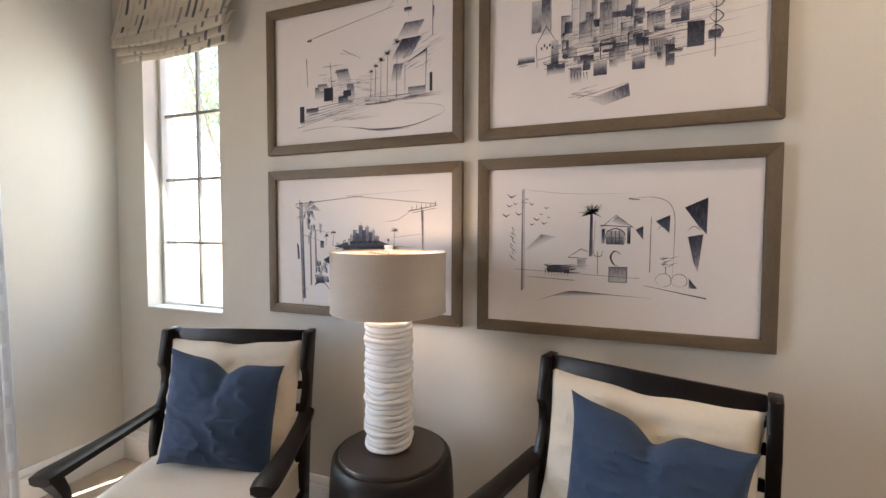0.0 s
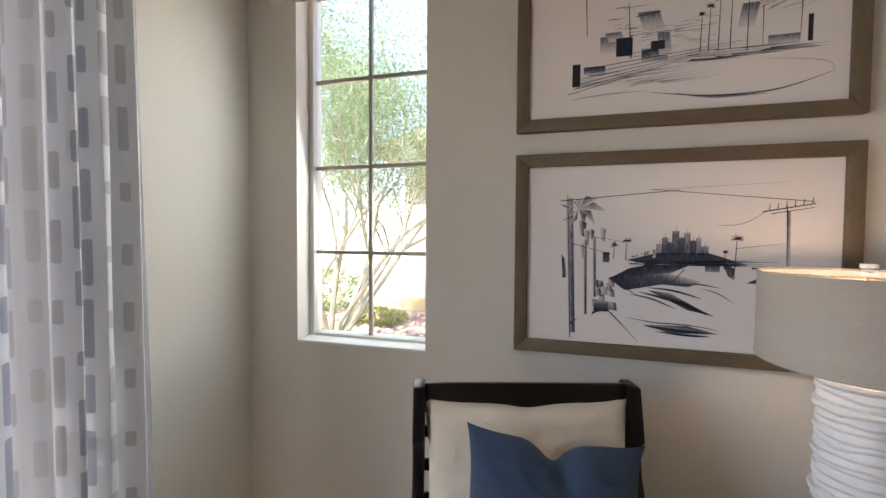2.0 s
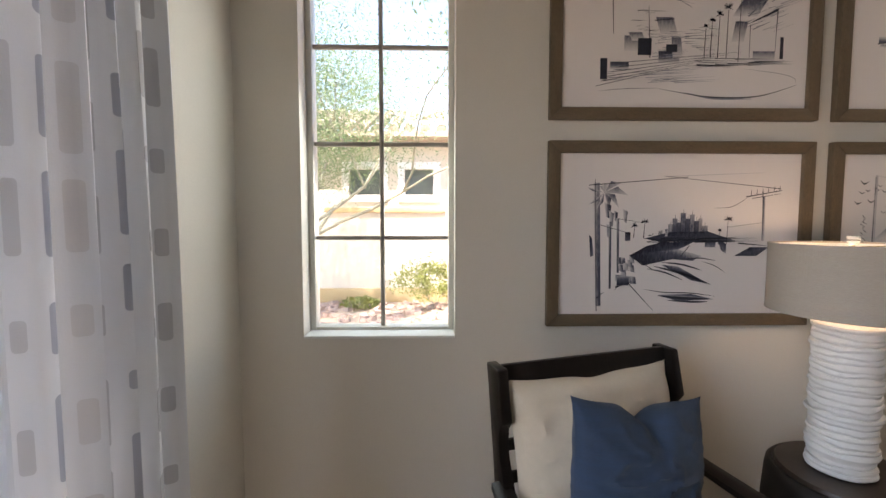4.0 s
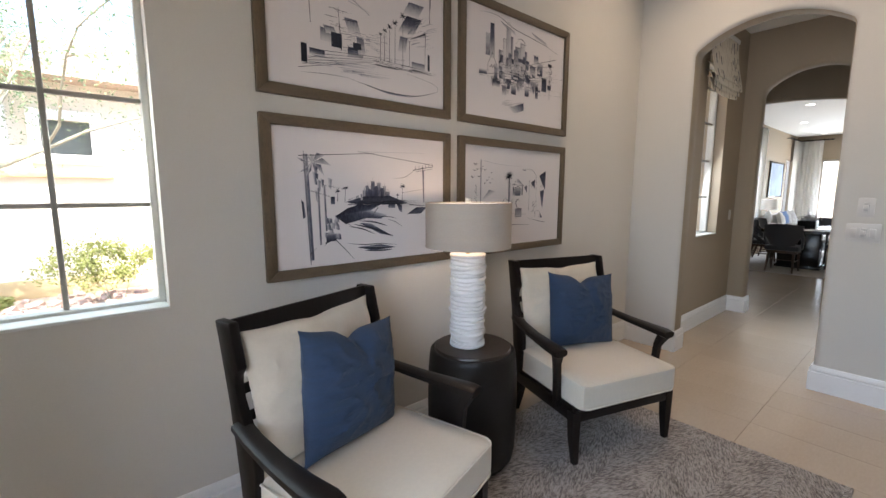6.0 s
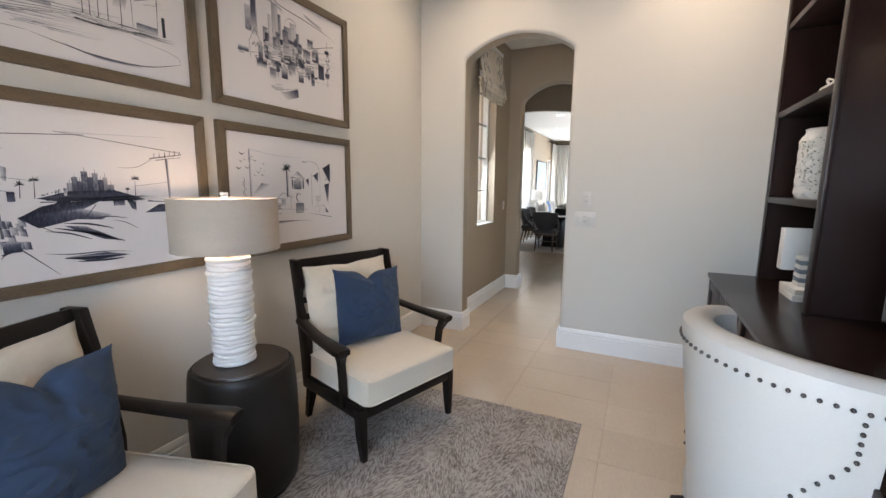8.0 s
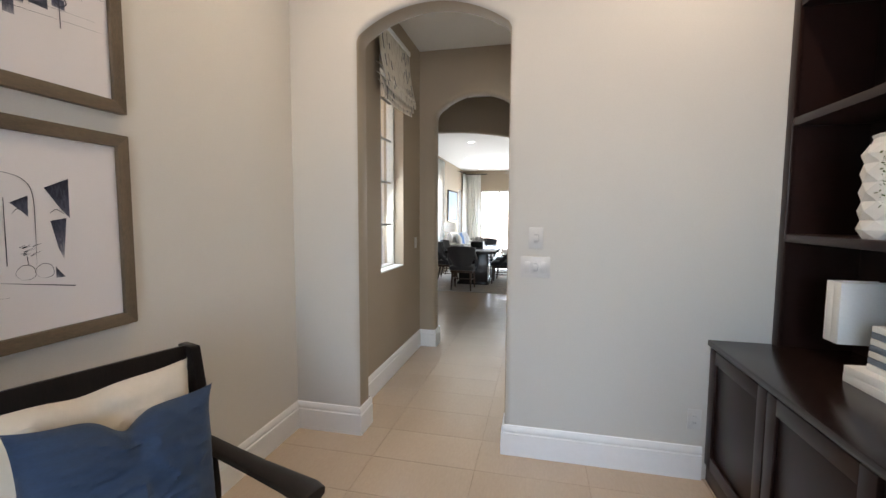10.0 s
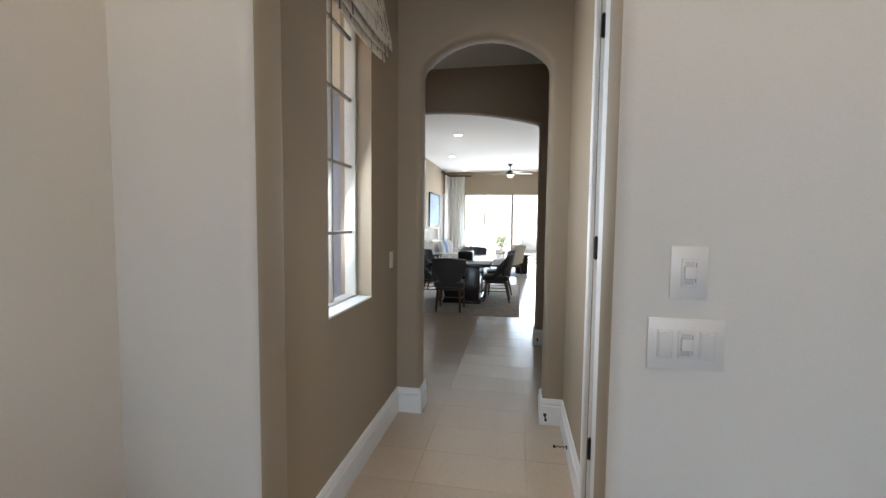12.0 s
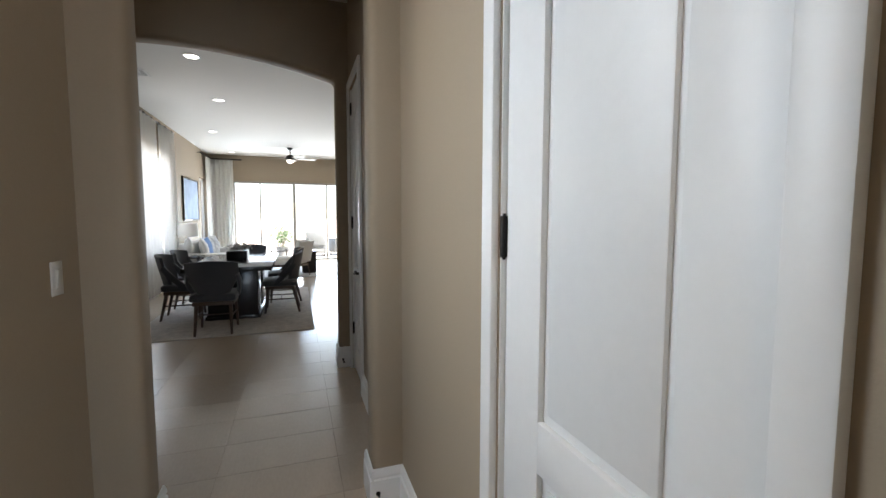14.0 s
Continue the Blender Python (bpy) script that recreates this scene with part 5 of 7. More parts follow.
def plaza(s):
    """A quiet square with birds, a palm, arches and street lamps."""
    s.brush([(0.143, 0.87), (0.155, 0.87), (0.158, 0.22), (0.143, 0.20)], (0.1, 0.3, 0.15, 0.35))
    s.line(0.146, 0.86, 0.146, 0.21, 1.4, 2.4)
    s.curve([(0.146, 0.87), (0.20, 0.855), (0.35, 0.83), (0.56, 0.825)], 1.0, "wash")
    s.hatch(0.138, 0.755, 0.02, 0.05, 12, 0.1, "ink", 2.0)
    for u, v, k in ((0.098, 0.815, 1.5), (0.09, 0.755, 1.0), (0.075, 0.69, 1.4), (0.13, 0.70, 1.2), (0.185, 0.765, 1.0), (0.205, 0.665, 1.1), (0.185, 0.635, 0.8), (0.235, 0.64, 1.0), (0.245, 0.74, 0.8), (0.225, 0.70, 0.7), (0.165, 0.80, 0.7), (0.255, 0.68, 0.6), (0.115, 0.77, 0.8)):
        s.line(u - 0.012 * k, v + 0.016 * k, u, v, 0.8, 3.0 * k)
        s.line(u, v, u + 0.014 * k, v + 0.012 * k, 3.0 * k, 0.6)
    for k in range(12):
        v = 0.62 - 0.018 * k
        s.line(0.10 + 0.008 * math.sin(k * 1.7), v, 0.112 - 0.008 * math.sin(k * 2.1), v - 0.02, 2.4, 0.8)
    s.brush([(0.15, 0.46), (0.225, 0.575), (0.29, 0.56), (0.19, 0.485)], (0.05, 0.42, 0.05, 0.12))
    # palm
    s.brush([(0.418, 0.70), (0.428, 0.70), (0.430, 0.44), (0.416, 0.44)], (0.9, 0.5, 0.3, 0.6))
    s.palm(0.418, 0.46, 0.25, 0.052)
    s.palm(0.418, 0.46, 0.245, 0.044)
    s.line(0.438, 0.66, 0.432, 0.46, 1.0, 1.4, "wash")
    # house
    s.line(0.46, 0.62, 0.515, 0.695, 1.6, 1.2)
    s.line(0.515, 0.695, 0.575, 0.62, 1.2, 1.8)
    s.brush([(0.50, 0.655), (0.515, 0.69), (0.57, 0.63), (0.53, 0.635)], (0.1, 0.45, 0.2, 0.05))
    s.line(0.455, 0.632, 0.58, 0.622, 2.6, 1.6)
    s.block(0.462, 0.52, 0.012, 0.09, 0.9, 0.3)
    s.block(0.556, 0.52, 0.012, 0.10, 0.4, 0.95)
    s.block(0.48, 0.515, 0.065, 0.085, 0.2, 0.55)
    s.curve([(0.48, 0.515), (0.48, 0.585), (0.513, 0.612), (0.546, 0.585), (0.546, 0.515)], 3.0)
    for k in range(3):
        s.line(0.498 + 0.015 * k, 0.60, 0.499 + 0.015 * k, 0.518, 2.2, 1.2)
    s.line(0.478, 0.555, 0.548, 0.555, 1.4, 1.0)
    # hanging dark gables
    s.brush([(0.585, 0.605), (0.613, 0.628), (0.613, 0.545)], (0.7, 0.95, 0.5))
    s.brush([(0.655, 0.655), (0.705, 0.692), (0.703, 0.585), (0.685, 0.615)], (0.85, 1.0, 0.4, 0.6))
    s.curve([(0.66, 0.60), (0.675, 0.625), (0.70, 0.60)], 1.6)
    s.line(0.640, 0.68, 0.638, 0.35, 1.4, 2.0)
    s.curve([(0.565, 0.79), (0.63, 0.80), (0.69, 0.775), (0.718, 0.70), (0.72, 0.52), (0.716, 0.30)], 1.6)
    s.line(0.560, 0.792, 0.60, 0.785, 3.6, 1.6)
    s.brush([(0.752, 0.735), (0.828, 0.79), (0.826, 0.58), (0.800, 0.625)], (0.95, 1.0, 0.55, 0.8))
    s.brush([(0.765, 0.565), (0.815, 0.58), (0.800, 0.36), (0.785, 0.42)], (0.9, 0.75, 0.25, 0.5))
    s.curve([(0.762, 0.60), (0.785, 0.625), (0.81, 0.60)], 1.8)
    s.brush([(0.772, 0.325), (0.80, 0.265), (0.772, 0.265)], (0.9, 0.7, 0.3))
    # crescent, hut, tables
    s.curve([(0.535, 0.455), (0.512, 0.475), (0.497, 0.44), (0.508, 0.395), (0.525, 0.385)], 5.0)
    s.line(0.335, 0.43, 0.385, 0.485, 1.4, 2.0)
    s.line(0.385, 0.485, 0.415, 0.465, 2.0, 1.2)
    s.line(0.335, 0.43, 0.41, 0.425, 2.2, 1.4)
    s.brush([(0.37, 0.42), (0.405, 0.42), (0.402, 0.355), (0.372, 0.36)], (0.4, 0.25, 0.05, 0.1))
    s.hatch(0.24, 0.33, 0.11, 0.05, 40, 0.05, "ink", 2.2)
    s.block(0.25, 0.335, 0.09, 0.04, 0.25, 0.6)
    for k in range(8):
        s.line(0.245 + 0.013 * k, 0.345, 0.243 + 0.013 * k, 0.31, 1.8, 0.8)
    s.line(0.448, 0.47, 0.449, 0.33, 1.8, 1.2)
    s.curve([(0.432, 0.475), (0.438, 0.445), (0.45, 0.44), (0.462, 0.445), (0.468, 0.48)], 2.2)
    s.block(0.492, 0.285, 0.066, 0.09, 0.45, 0.2)
    for a, b, c, d in ((0.492, 0.285, 0.558, 0.285), (0.490, 0.375, 0.56, 0.378), (0.492, 0.285, 0.492, 0.375), (0.557, 0.285, 0.558, 0.376)):
        s.line(a, b, c, d, 2.2, 1.6)
    for u in (0.672, 0.725):
        s.curve([(u, 0.275), (u - 0.014, 0.31), (u + 0.006, 0.345), (u + 0.034, 0.335), (u + 0.04, 0.29), (u + 0.02, 0.272), (u, 0.275)], 1.4)
    s.hatch(0.67, 0.39, 0.04, 0.05, 14, 0.6, "ink", 1.8)
    s.line(0.692, 0.39, 0.694, 0.345, 2.2, 1.2)
    # ground lines
    s.line(0.12, 0.345, 0.60, 0.312, 1.0, 1.0)
    s.line(0.17, 0.30, 0.36, 0.285, 0.8, 2.0)
    s.line(0.62, 0.27, 0.83, 0.21, 1.0, 3.0)
    s.curve([(0.21, 0.145), (0.31, 0.20), (0.36, 0.215), (0.50, 0.205), (0.64, 0.195)], 2.2)
    s.brush([(0.26, 0.175), (0.36, 0.218), (0.52, 0.205), (0.36, 0.19)], (0.05, 0.6, 0.2, 0.1))


def framed_picture(x0, x1, z0, z1, draw, label, seed):
    w, h, b, deep = x1 - x0, z1 - z0, 0.047, 0.03
    p = thing("framed_picture", pose((x0 + x1) / 2, NORTH, (z0 + z1) / 2), label, "picture", "four pictures on the study wall")
    for sx in (-1, 1):
        o = [(sx * w / 2, -h / 2), (sx * w / 2, h / 2), (sx * (w / 2 - b), h / 2 - b), (sx * (w / 2 - b), -h / 2 + b)]
        part("frame_side", prism(o, deep, 0.0025, 2), M["frame_wood_v"], p, m=pose(0, -deep - 0.002, 0))
    for sz in (-1, 1):
        o = [(-w / 2, sz * h / 2), (w / 2, sz * h / 2), (w / 2 - b, sz * (h / 2 - b)), (-w / 2 + b, sz * (h / 2 - b))]
        part("frame_rail", prism(o, deep, 0.0025, 2), M["frame_wood"], p, m=pose(0, -deep - 0.002, 0))
    pw, ph = w - 2 * b - 0.001, h - 2 * b - 0.001
    sheet = part("print", boxes((-pw / 2, pw / 2, -0.016, -0.004, -ph / 2, ph / 2)), M["paper"], p, "white paper print", smooth=False)
    s = Sketch(pw, ph, seed)
    draw(s)
    for key, nm in (("pale", "pale_wash"), ("brush", "brushed_wash"), ("wash", "grey_wash"), ("ink", "ink_drawing")):
        bm = s.layers[key]
        if not bm.faces:
            bm.free()
            continue
        for f in bm.faces:
            f.normal_update()
            if f.normal.y > 0:
                f.normal_flip()
        part(nm, bm, M[key], sheet, m=pose(0, -0.016, 0), smooth=False)["kind"] = "stuff"
    return p


framed_picture(-1.506, -0.434, 1.865, 2.605, street, "ink drawing of a palm-lined street, brown wood frame", 5)
framed_picture(-0.362, 0.727, 1.865, 2.605, skyline, "ink drawing of crowded city buildings, brown wood frame", 8)
framed_picture(-1.506, -0.434, 1.043, 1.783, causeway, "ink drawing of a road and skyline, brown wood frame", 11)
framed_picture(-0.362, 0.727, 1.043, 1.783, plaza, "ink drawing of a quiet plaza, brown wood frame", 14)


# ---- study furniture ----
def armchair(m, label):
    """Local: front feet on y = 0, the back towards +y, x to the sitter's left."""
    c = thing("armchair", m, label, "armchair", "armchairs beside the drum table")
    wood = M["dark_wood"]
    for sx in (-1, 1):
        # front leg, tapered
        part("leg", sweep([(sx * 0.335, 0.035, 0.29), (sx * 0.335, 0.032, 0.15), (sx * 0.330, 0.022, 0.0)], [0.036, 0.031, 0.020], 4), wood, c)
        # back leg, splayed
        part("leg", sweep([(sx * 0.30, 0.57, 0.29), (sx * 0.30, 0.60, 0.15), (sx * 0.298, 0.645, 0.0)], [0.036, 0.031, 0.021], 4), wood, c)
        # broad raked stile, curved in profile
        prof = [(0.535, 0.26), (0.60, 0.26), (0.612, 0.42), (0.628, 0.56), (0.650, 0.72), (0.690, 0.93), (0.705, 1.0), (0.618, 1.0), (0.600, 0.92), (0.582, 0.845), (0.602, 0.818), (0.606, 0.78), (0.598, 0.73), (0.568, 0.665), (0.532, 0.60), (0.518, 0.50), (0.525, 0.38)]
        st = prism(prof, 0.036, 0.006, 2)
        part("back_stile", st, wood, c, m=pose(sx * 0.335 + 0.018, 0, 0, 0, 0, 90))
        # arm: from the stile forward, dipping, with a rounded hand rest
        arm = [(sx * 0.345, 0.60, 0.645), (sx * 0.362, 0.50, 0.628), (sx * 0.378, 0.36, 0.612), (sx * 0.388, 0.22, 0.604), (sx * 0.392, 0.12, 0.600), (sx * 0.392, 0.085, 0.596)]
        part("arm", sweep(arm, [0.033, 0.033, 0.035, 0.040, 0.045, 0.040], 8, (1.0, 0.52), 0.6), wood, c)
        # arm post that curves into the hand rest
        post = [(sx * 0.360, 0.150, 0.27), (sx * 0.363, 0.150, 0.42), (sx * 0.372, 0.145, 0.52), (sx * 0.386, 0.125, 0.575), (sx * 0.390, 0.118, 0.592)]
        part("arm_post", sweep(post, [0.024, 0.023, 0.024, 0.032, 0.038], 4), wood, c)
        part("side_rail", boxes((sx * 0.338 - 0.018, sx * 0.338 + 0.018, 0.05, 0.59, 0.235, 0.305), bevel=0.005), wood, c)
    part("front_rail", boxes((-0.335, 0.335, 0.012, 0.05, 0.235, 0.305), bevel=0.006), wood, c)
    part("back_rail", boxes((-0.32, 0.32, 0.56, 0.595, 0.235, 0.305), bevel=0.006), wood, c)
    part("seat_deck", boxes((-0.318, 0.318, 0.05, 0.56, 0.288, 0.306)), wood, c, smooth=False)
    # top rail and ladder of slats, following the rake
    part("top_rail", boxes((-0.317, 0.317, -0.016, 0.016, -0.045, 0.045), bevel=0.005), wood, c, m=pose(0, 0.655, 0.956, -12))
    for k in range(5):
        z = 0.45 + 0.10 * k
        y = 0.572 + 0.07 * (z - 0.45) / 0.5
        part("back_slat", boxes((-0.318, 0.318, -0.008, 0.008, -0.018, 0.018), bevel=0.004), wood, c, m=pose(0, y + 0.022, z, -9))
    seat = part("seat_cushion", cushion(0.665, 0.60, 0.155, 0.028, 0.012), M["cream"], c, "cream linen box cushion", m=pose(0, 0.272, 0.306))
    for z in (0.016, 0.142):
        a, b, r = 0.334, 0.302, 0.05
        loop = []
        for cx, cy, a0 in ((a - r, b - r, 0), (-a + r, b - r, 90), (-a + r, -b + r, 180), (a - r, -b + r, 270)):
            for k in range(5):
                t = radians(a0 + 22.5 * k)
                loop.append((cx + r * math.cos(t), cy + r * math.sin(t), z))
        loop.append(loop[0])
        part("piping", sweep(loop, 0.0045, 6), M["cream"], seat)
    part("back_cushion", pillow(0.635, 0.515, 0.165, 0.012, 3, crease=0.022, full=0.42, nip=0.009), M["cream"], c, "plump cream linen back cushion", m=pose(0, 0.530, 0.455, -13))
    return c


C1 = pose(-1.252, 0.905, 0.012, 0, 0, 16.5)
C2 = pose(0.085, 0.915, 0.012, 0, 0, -17.8)
armchair(C1, "dark wood armchair with cream cushions beside the window")
armchair(C2, "dark wood armchair with cream cushions beside the hall opening")
for base, off, turn, lean, roll, seed in ((C1, 0.012, 1, -6, 5, 5), (C2, 0.042, -2, -8, 2, 9)):
    m = base @ pose(off, 0.425, 0.466, 0, 0, turn) @ pose(0, 0, 0, lean, roll, 0)
    single("throw_pillow", pillow(0.475, 0.452, 0.20, 0.05, seed, n=48, droop=0.012, crease=0.013, full=0.48, nip=0.012), M["navy"], "square navy linen throw pillow with a chopped top", "pillow", group="navy throw pillows", m=m)

# drum table
dt = thing("side_table", pose(-0.592, 1.442, 0.012), "dark bronze drum side table with a walnut top", "side table")
part("plinth", lathe([(0, 0), (0.195, 0), (0.195, 0.03), (0, 0.03)], 40), M["drum"], dt)
part("drum", lathe([(0, 0.03), (0.212, 0.03), (0.222, 0.045), (0.230, 0.10), (0.236, 0.25), (0.237, 0.36), (0.234, 0.50), (0.228, 0.585), (0.224, 0.612), (0.215, 0.622), (0.205, 0.622), (0.203, 0.616), (0, 0.616)], 56), M["drum"], dt)
part("top", lathe([(0, 0.614), (0.201, 0.614), (0.201, 0.628), (0.197, 0.634), (0, 0.634)], 56), M["drum_top"], dt, "round walnut top")

# table lamp
tl = thing("table_lamp", pose(-0.615, 1.46, 0.646), "white ridged plaster table lamp with an oatmeal drum shade", "table lamp")
bm = bmesh.new()
ridges, seg = 24, 56
prof = []
for k in range(ridges):
    z0, dz = 0.487 * k / ridges, 0.487 / ridges
    puff = 0.003 * math.sin(k * 2.3) + 0.002 * math.sin(k * 5.1)
    for f, rr in ((0.0, 0.0845), (0.15, 0.0895), (0.5, 0.0925), (0.85, 0.0905)):
        prof.append((rr + puff, z0 + f * dz, k))
rings = []
for r, z, k in prof:
    ring = []
    for i in range(seg):
        a = 2 * math.pi * i / seg
        wob = noise.noise(Vector((math.cos(a) * 1.4 + k * 3.1, math.sin(a) * 1.4, k * 1.7)))
        rr = r + 0.006 * wob
        ring.append(bm.verts.new((rr * math.cos(a), rr * math.sin(a), z + 0.010 * wob * (0.03 < z < 0.465) * (1.4 if k % 3 else 0.5) + 0.004)))
    rings.append(ring)
for a, b in zip(rings, rings[1:]):
    for i in range(seg):
        bm.faces.new((a[i], a[(i + 1) % seg], b[(i + 1) % seg], b[i]))
bm.faces.new(rings[0][::-1])
bm.faces.new(rings[-1])
part("base", bm, M["plaster"], tl, "white plaster base of stacked rings")
part("stem", lathe([(0, 0.487), (0.014, 0.487), (0.010, 0.495), (0.008, 0.53), (0.016, 0.535), (0.016, 0.57), (0.006, 0.58), (0.004, 0.743), (0, 0.743)], 16), M["brass"], tl, "brass stem")
part("shade", lathe([(0.2165, 0.527), (0.218, 0.527), (0.218, 0.745), (0.2165, 0.745)], 64), M["shade_linen"], tl, "oatmeal linen drum shade")
part("lining", lathe([(0.2145, 0.529), (0.2145, 0.743)], 64), M["shade_lining"], tl, "white shade lining")
for z in (0.527, 0.745):
    part("trim", lathe([(0.2135, z - 0.003), (0.2195, z - 0.003), (0.2195, z + 0.003), (0.2135, z + 0.003), (0.2135, z - 0.003)], 64), M["shade_linen"], tl)
for k in range(3):
    a = radians(120 * k + 20)
    part("spider", sweep([(0, 0, 0.736), (0.2145 * math.cos(a), 0.2145 * math.sin(a), 0.736)], 0.0022, 6), M["brass"], tl)
part("finial", lathe([(0, 0.743), (0.012, 0.743), (0.012, 0.748), (0.017, 0.750), (0.017, 0.758), (0.012, 0.760), (0.017, 0.763), (0.017, 0.773), (0, 0.774)], 18), M["acrylic"], tl, "clear stacked finial")

# rug
rug = thing("rug", pose(-0.56, 0.81, 0), "grey and taupe heathered wool rug under the armchairs", "rug")
bm = bmesh.new()
nx, ny, w, d = 90, 60, 2.44, 1.52
g = [[bm.verts.new((w * (i / nx - 0.5), d * (j / ny - 0.5), 0.0095 + 0.0016 * noise.noise(Vector((i * 0.9, j * 2.3, 0))))) for j in range(ny + 1)] for i in range(nx + 1)]
for i in range(nx):
    for j in range(ny):
        bm.faces.new((g[i][j], g[i + 1][j], g[i + 1][j + 1], g[i][j + 1]))
part("surface", bm, M["rug"], rug)
part("backing", boxes((-w / 2 - 0.004, w / 2 + 0.004, -d / 2 - 0.004, d / 2 + 0.004, 0.001, 0.0075), bevel=0.002), M["rug_fringe"], rug)

# built-in desk
FRONT, TOP = -0.70, 0.805


def base_cabinet(x0, x1, doors, label):
    c = thing("base_cabinet", pose(0, 0, 0), label, "cabinet", "built-in base cabinets")
    f = FRONT - 0.035
    part("body", boxes((x0, x1, SOUTH + 0.002, f, 0.09, TOP - 0.032)), M["cabinet"], c, smooth=False)
    part("plinth", boxes((x0, x1, SOUTH + 0.002, f + 0.008, 0.0, 0.09), bevel=0.003), M["cabinet"], c)
    n = (x1 - x0) / doors
    for k in range(doors):
        a, b = x0 + k * n + 0.004, x0 + (k + 1) * n - 0.004
        dr = part("door", boxes((a, a + 0.07, f, f + 0.02, 0.10, TOP - 0.045), (b - 0.07, b, f, f + 0.02, 0.10, TOP - 0.045), (a + 0.07, b - 0.07, f, f + 0.02, 0.10, 0.17), (a + 0.07, b - 0.07, f, f + 0.02, TOP - 0.115, TOP - 0.045), bevel=0.0025), M["cabinet"], c)
        part("panel", boxes((a + 0.07, b - 0.07, f, f + 0.006, 0.17, TOP - 0.115), bevel=0.002), M["cabinet"], dr)
    return c


base_cabinet(0.72, EAST - 0.002, 2, "espresso base cabinet with two recessed panel doors")
base_cabinet(-1.9, -0.72, 2, "espresso base cabinet with two recessed panel doors")
dk = thing("desk", pose(0, 0, 0), "long built-in espresso desk over base cabinets", "desk")
part("worktop", boxes((-1.9, EAST - 0.002, SOUTH + 0.002, FRONT, TOP - 0.03, TOP), bevel=0.004), M["counter"], dk)
part("apron", boxes((-0.718, 0.718, FRONT - 0.055, FRONT - 0.035, TOP - 0.13, TOP - 0.031), bevel=0.002), M["cabinet"], dk)

# bookcase tower above the desk, and the panelled wall behind
bk = thing("bookcase", pose(0, 0, 0), "tall espresso bookcase on the desk top, half full", "bookcase")
BF, BX0, BX1 = -1.005, 0.86, EAST - 0.003
part("side_panel", boxes((BX1 - 0.045, BX1, SOUTH + 0.004, BF - 0.02, TOP, 3.05)), M["cabinet"], bk, smooth=False)
part("side_panel", boxes((BX0, BX0 + 0.03, SOUTH + 0.004, BF - 0.02, TOP, 3.05)), M["cabinet"], bk, smooth=False)
part("stile", boxes((BX1 - 0.055, BX1, BF - 0.02, BF, TOP, 3.05), bevel=0.003), M["cabinet"], bk)
part("stile", boxes((BX0 - 0.02, BX0 + 0.04, BF - 0.02, BF, TOP, 3.05), bevel=0.003), M["cabinet"], bk)
part("back_panel", boxes((BX0 + 0.03, BX1 - 0.045, SOUTH + 0.004, SOUTH + 0.02, TOP, 3.05)), M["cabinet"], bk, smooth=False)
part("cornice", boxes((BX0 - 0.03, BX1, SOUTH + 0.004, BF + 0.02, 3.05, 3.15), bevel=0.01), M["cabinet"], bk)
for z in (1.395, 1.975, 2.55):
    part("shelf", boxes((BX0 + 0.031, BX1 - 0.046, SOUTH + 0.021, BF - 0.004, z - 0.04, z), bevel=0.003), M["cabinet"], bk)
pw = thing("wall_panelling", pose(0, 0, 0), "dark espresso panelling behind the desk", "wall panelling")
part("board", boxes((-1.9, BX0 - 0.021, SOUTH + 0.003, SOUTH + 0.022, TOP, 3.05)), M["cabinet"], pw, smooth=False)
for x in (BX0 - 0.10, BX0 - 0.065):
    part("bead", boxes((x, x + 0.014, SOUTH + 0.022, SOUTH + 0.034, TOP, 3.05), bevel=0.004), M["cabinet"], pw)
for x in (-1.9, -0.65):
    part("stile", boxes((x, x + 0.09, SOUTH + 0.022, SOUTH + 0.034, TOP, 3.05), bevel=0.003), M["cabinet"], pw)

# things on the shelves
jar = thing("jar", pose(1.33, -1.15, 1.395), "white faceted ceramic jar with a trailing sprig", "jar")
bm = bmesh.new()
nz, na = 5, 10
rr = [[None] * na for _ in range(2 * nz + 1)]
for j in range(2 * nz + 1):
    z = 0.37 * j / (2 * nz)
    for i in range(na):
        a = 2 * math.pi * (i + 0.5 * (j % 2)) / na
        r = 0.135 + (0.006 if j % 2 else -0.002) - 0.012 * (j in (0, 2 * nz))
        rr[j][i] = bm.verts.new((r * math.cos(a), r * math.sin(a), z))
for j in range(2 * nz):
    for i in range(na):
        k = (i + 1) % na
        if j % 2 == 0:
            bm.faces.new((rr[j][i], rr[j][k], rr[j + 1][i]))
            bm.faces.new((rr[j][k], rr[j + 1][k], rr[j + 1][i]))
        else:
            bm.faces.new((rr[j][i], rr[j + 1][k], rr[j + 1][i]))
            bm.faces.new((rr[j][i], rr[j][k], rr[j + 1][k]))
bm.faces.new(rr[0][::-1])
part("body", bm, M["ceramic"], jar, smooth=False)
part("neck", lathe([(0.118, 0.362), (0.112, 0.378), (0.108, 0.392), (0.114, 0.404), (0.106, 0.407), (0.098, 0.39), (0, 0.38)], 28), M["ceramic"], jar)
spr = bmesh.new()
rs = random.Random(4)
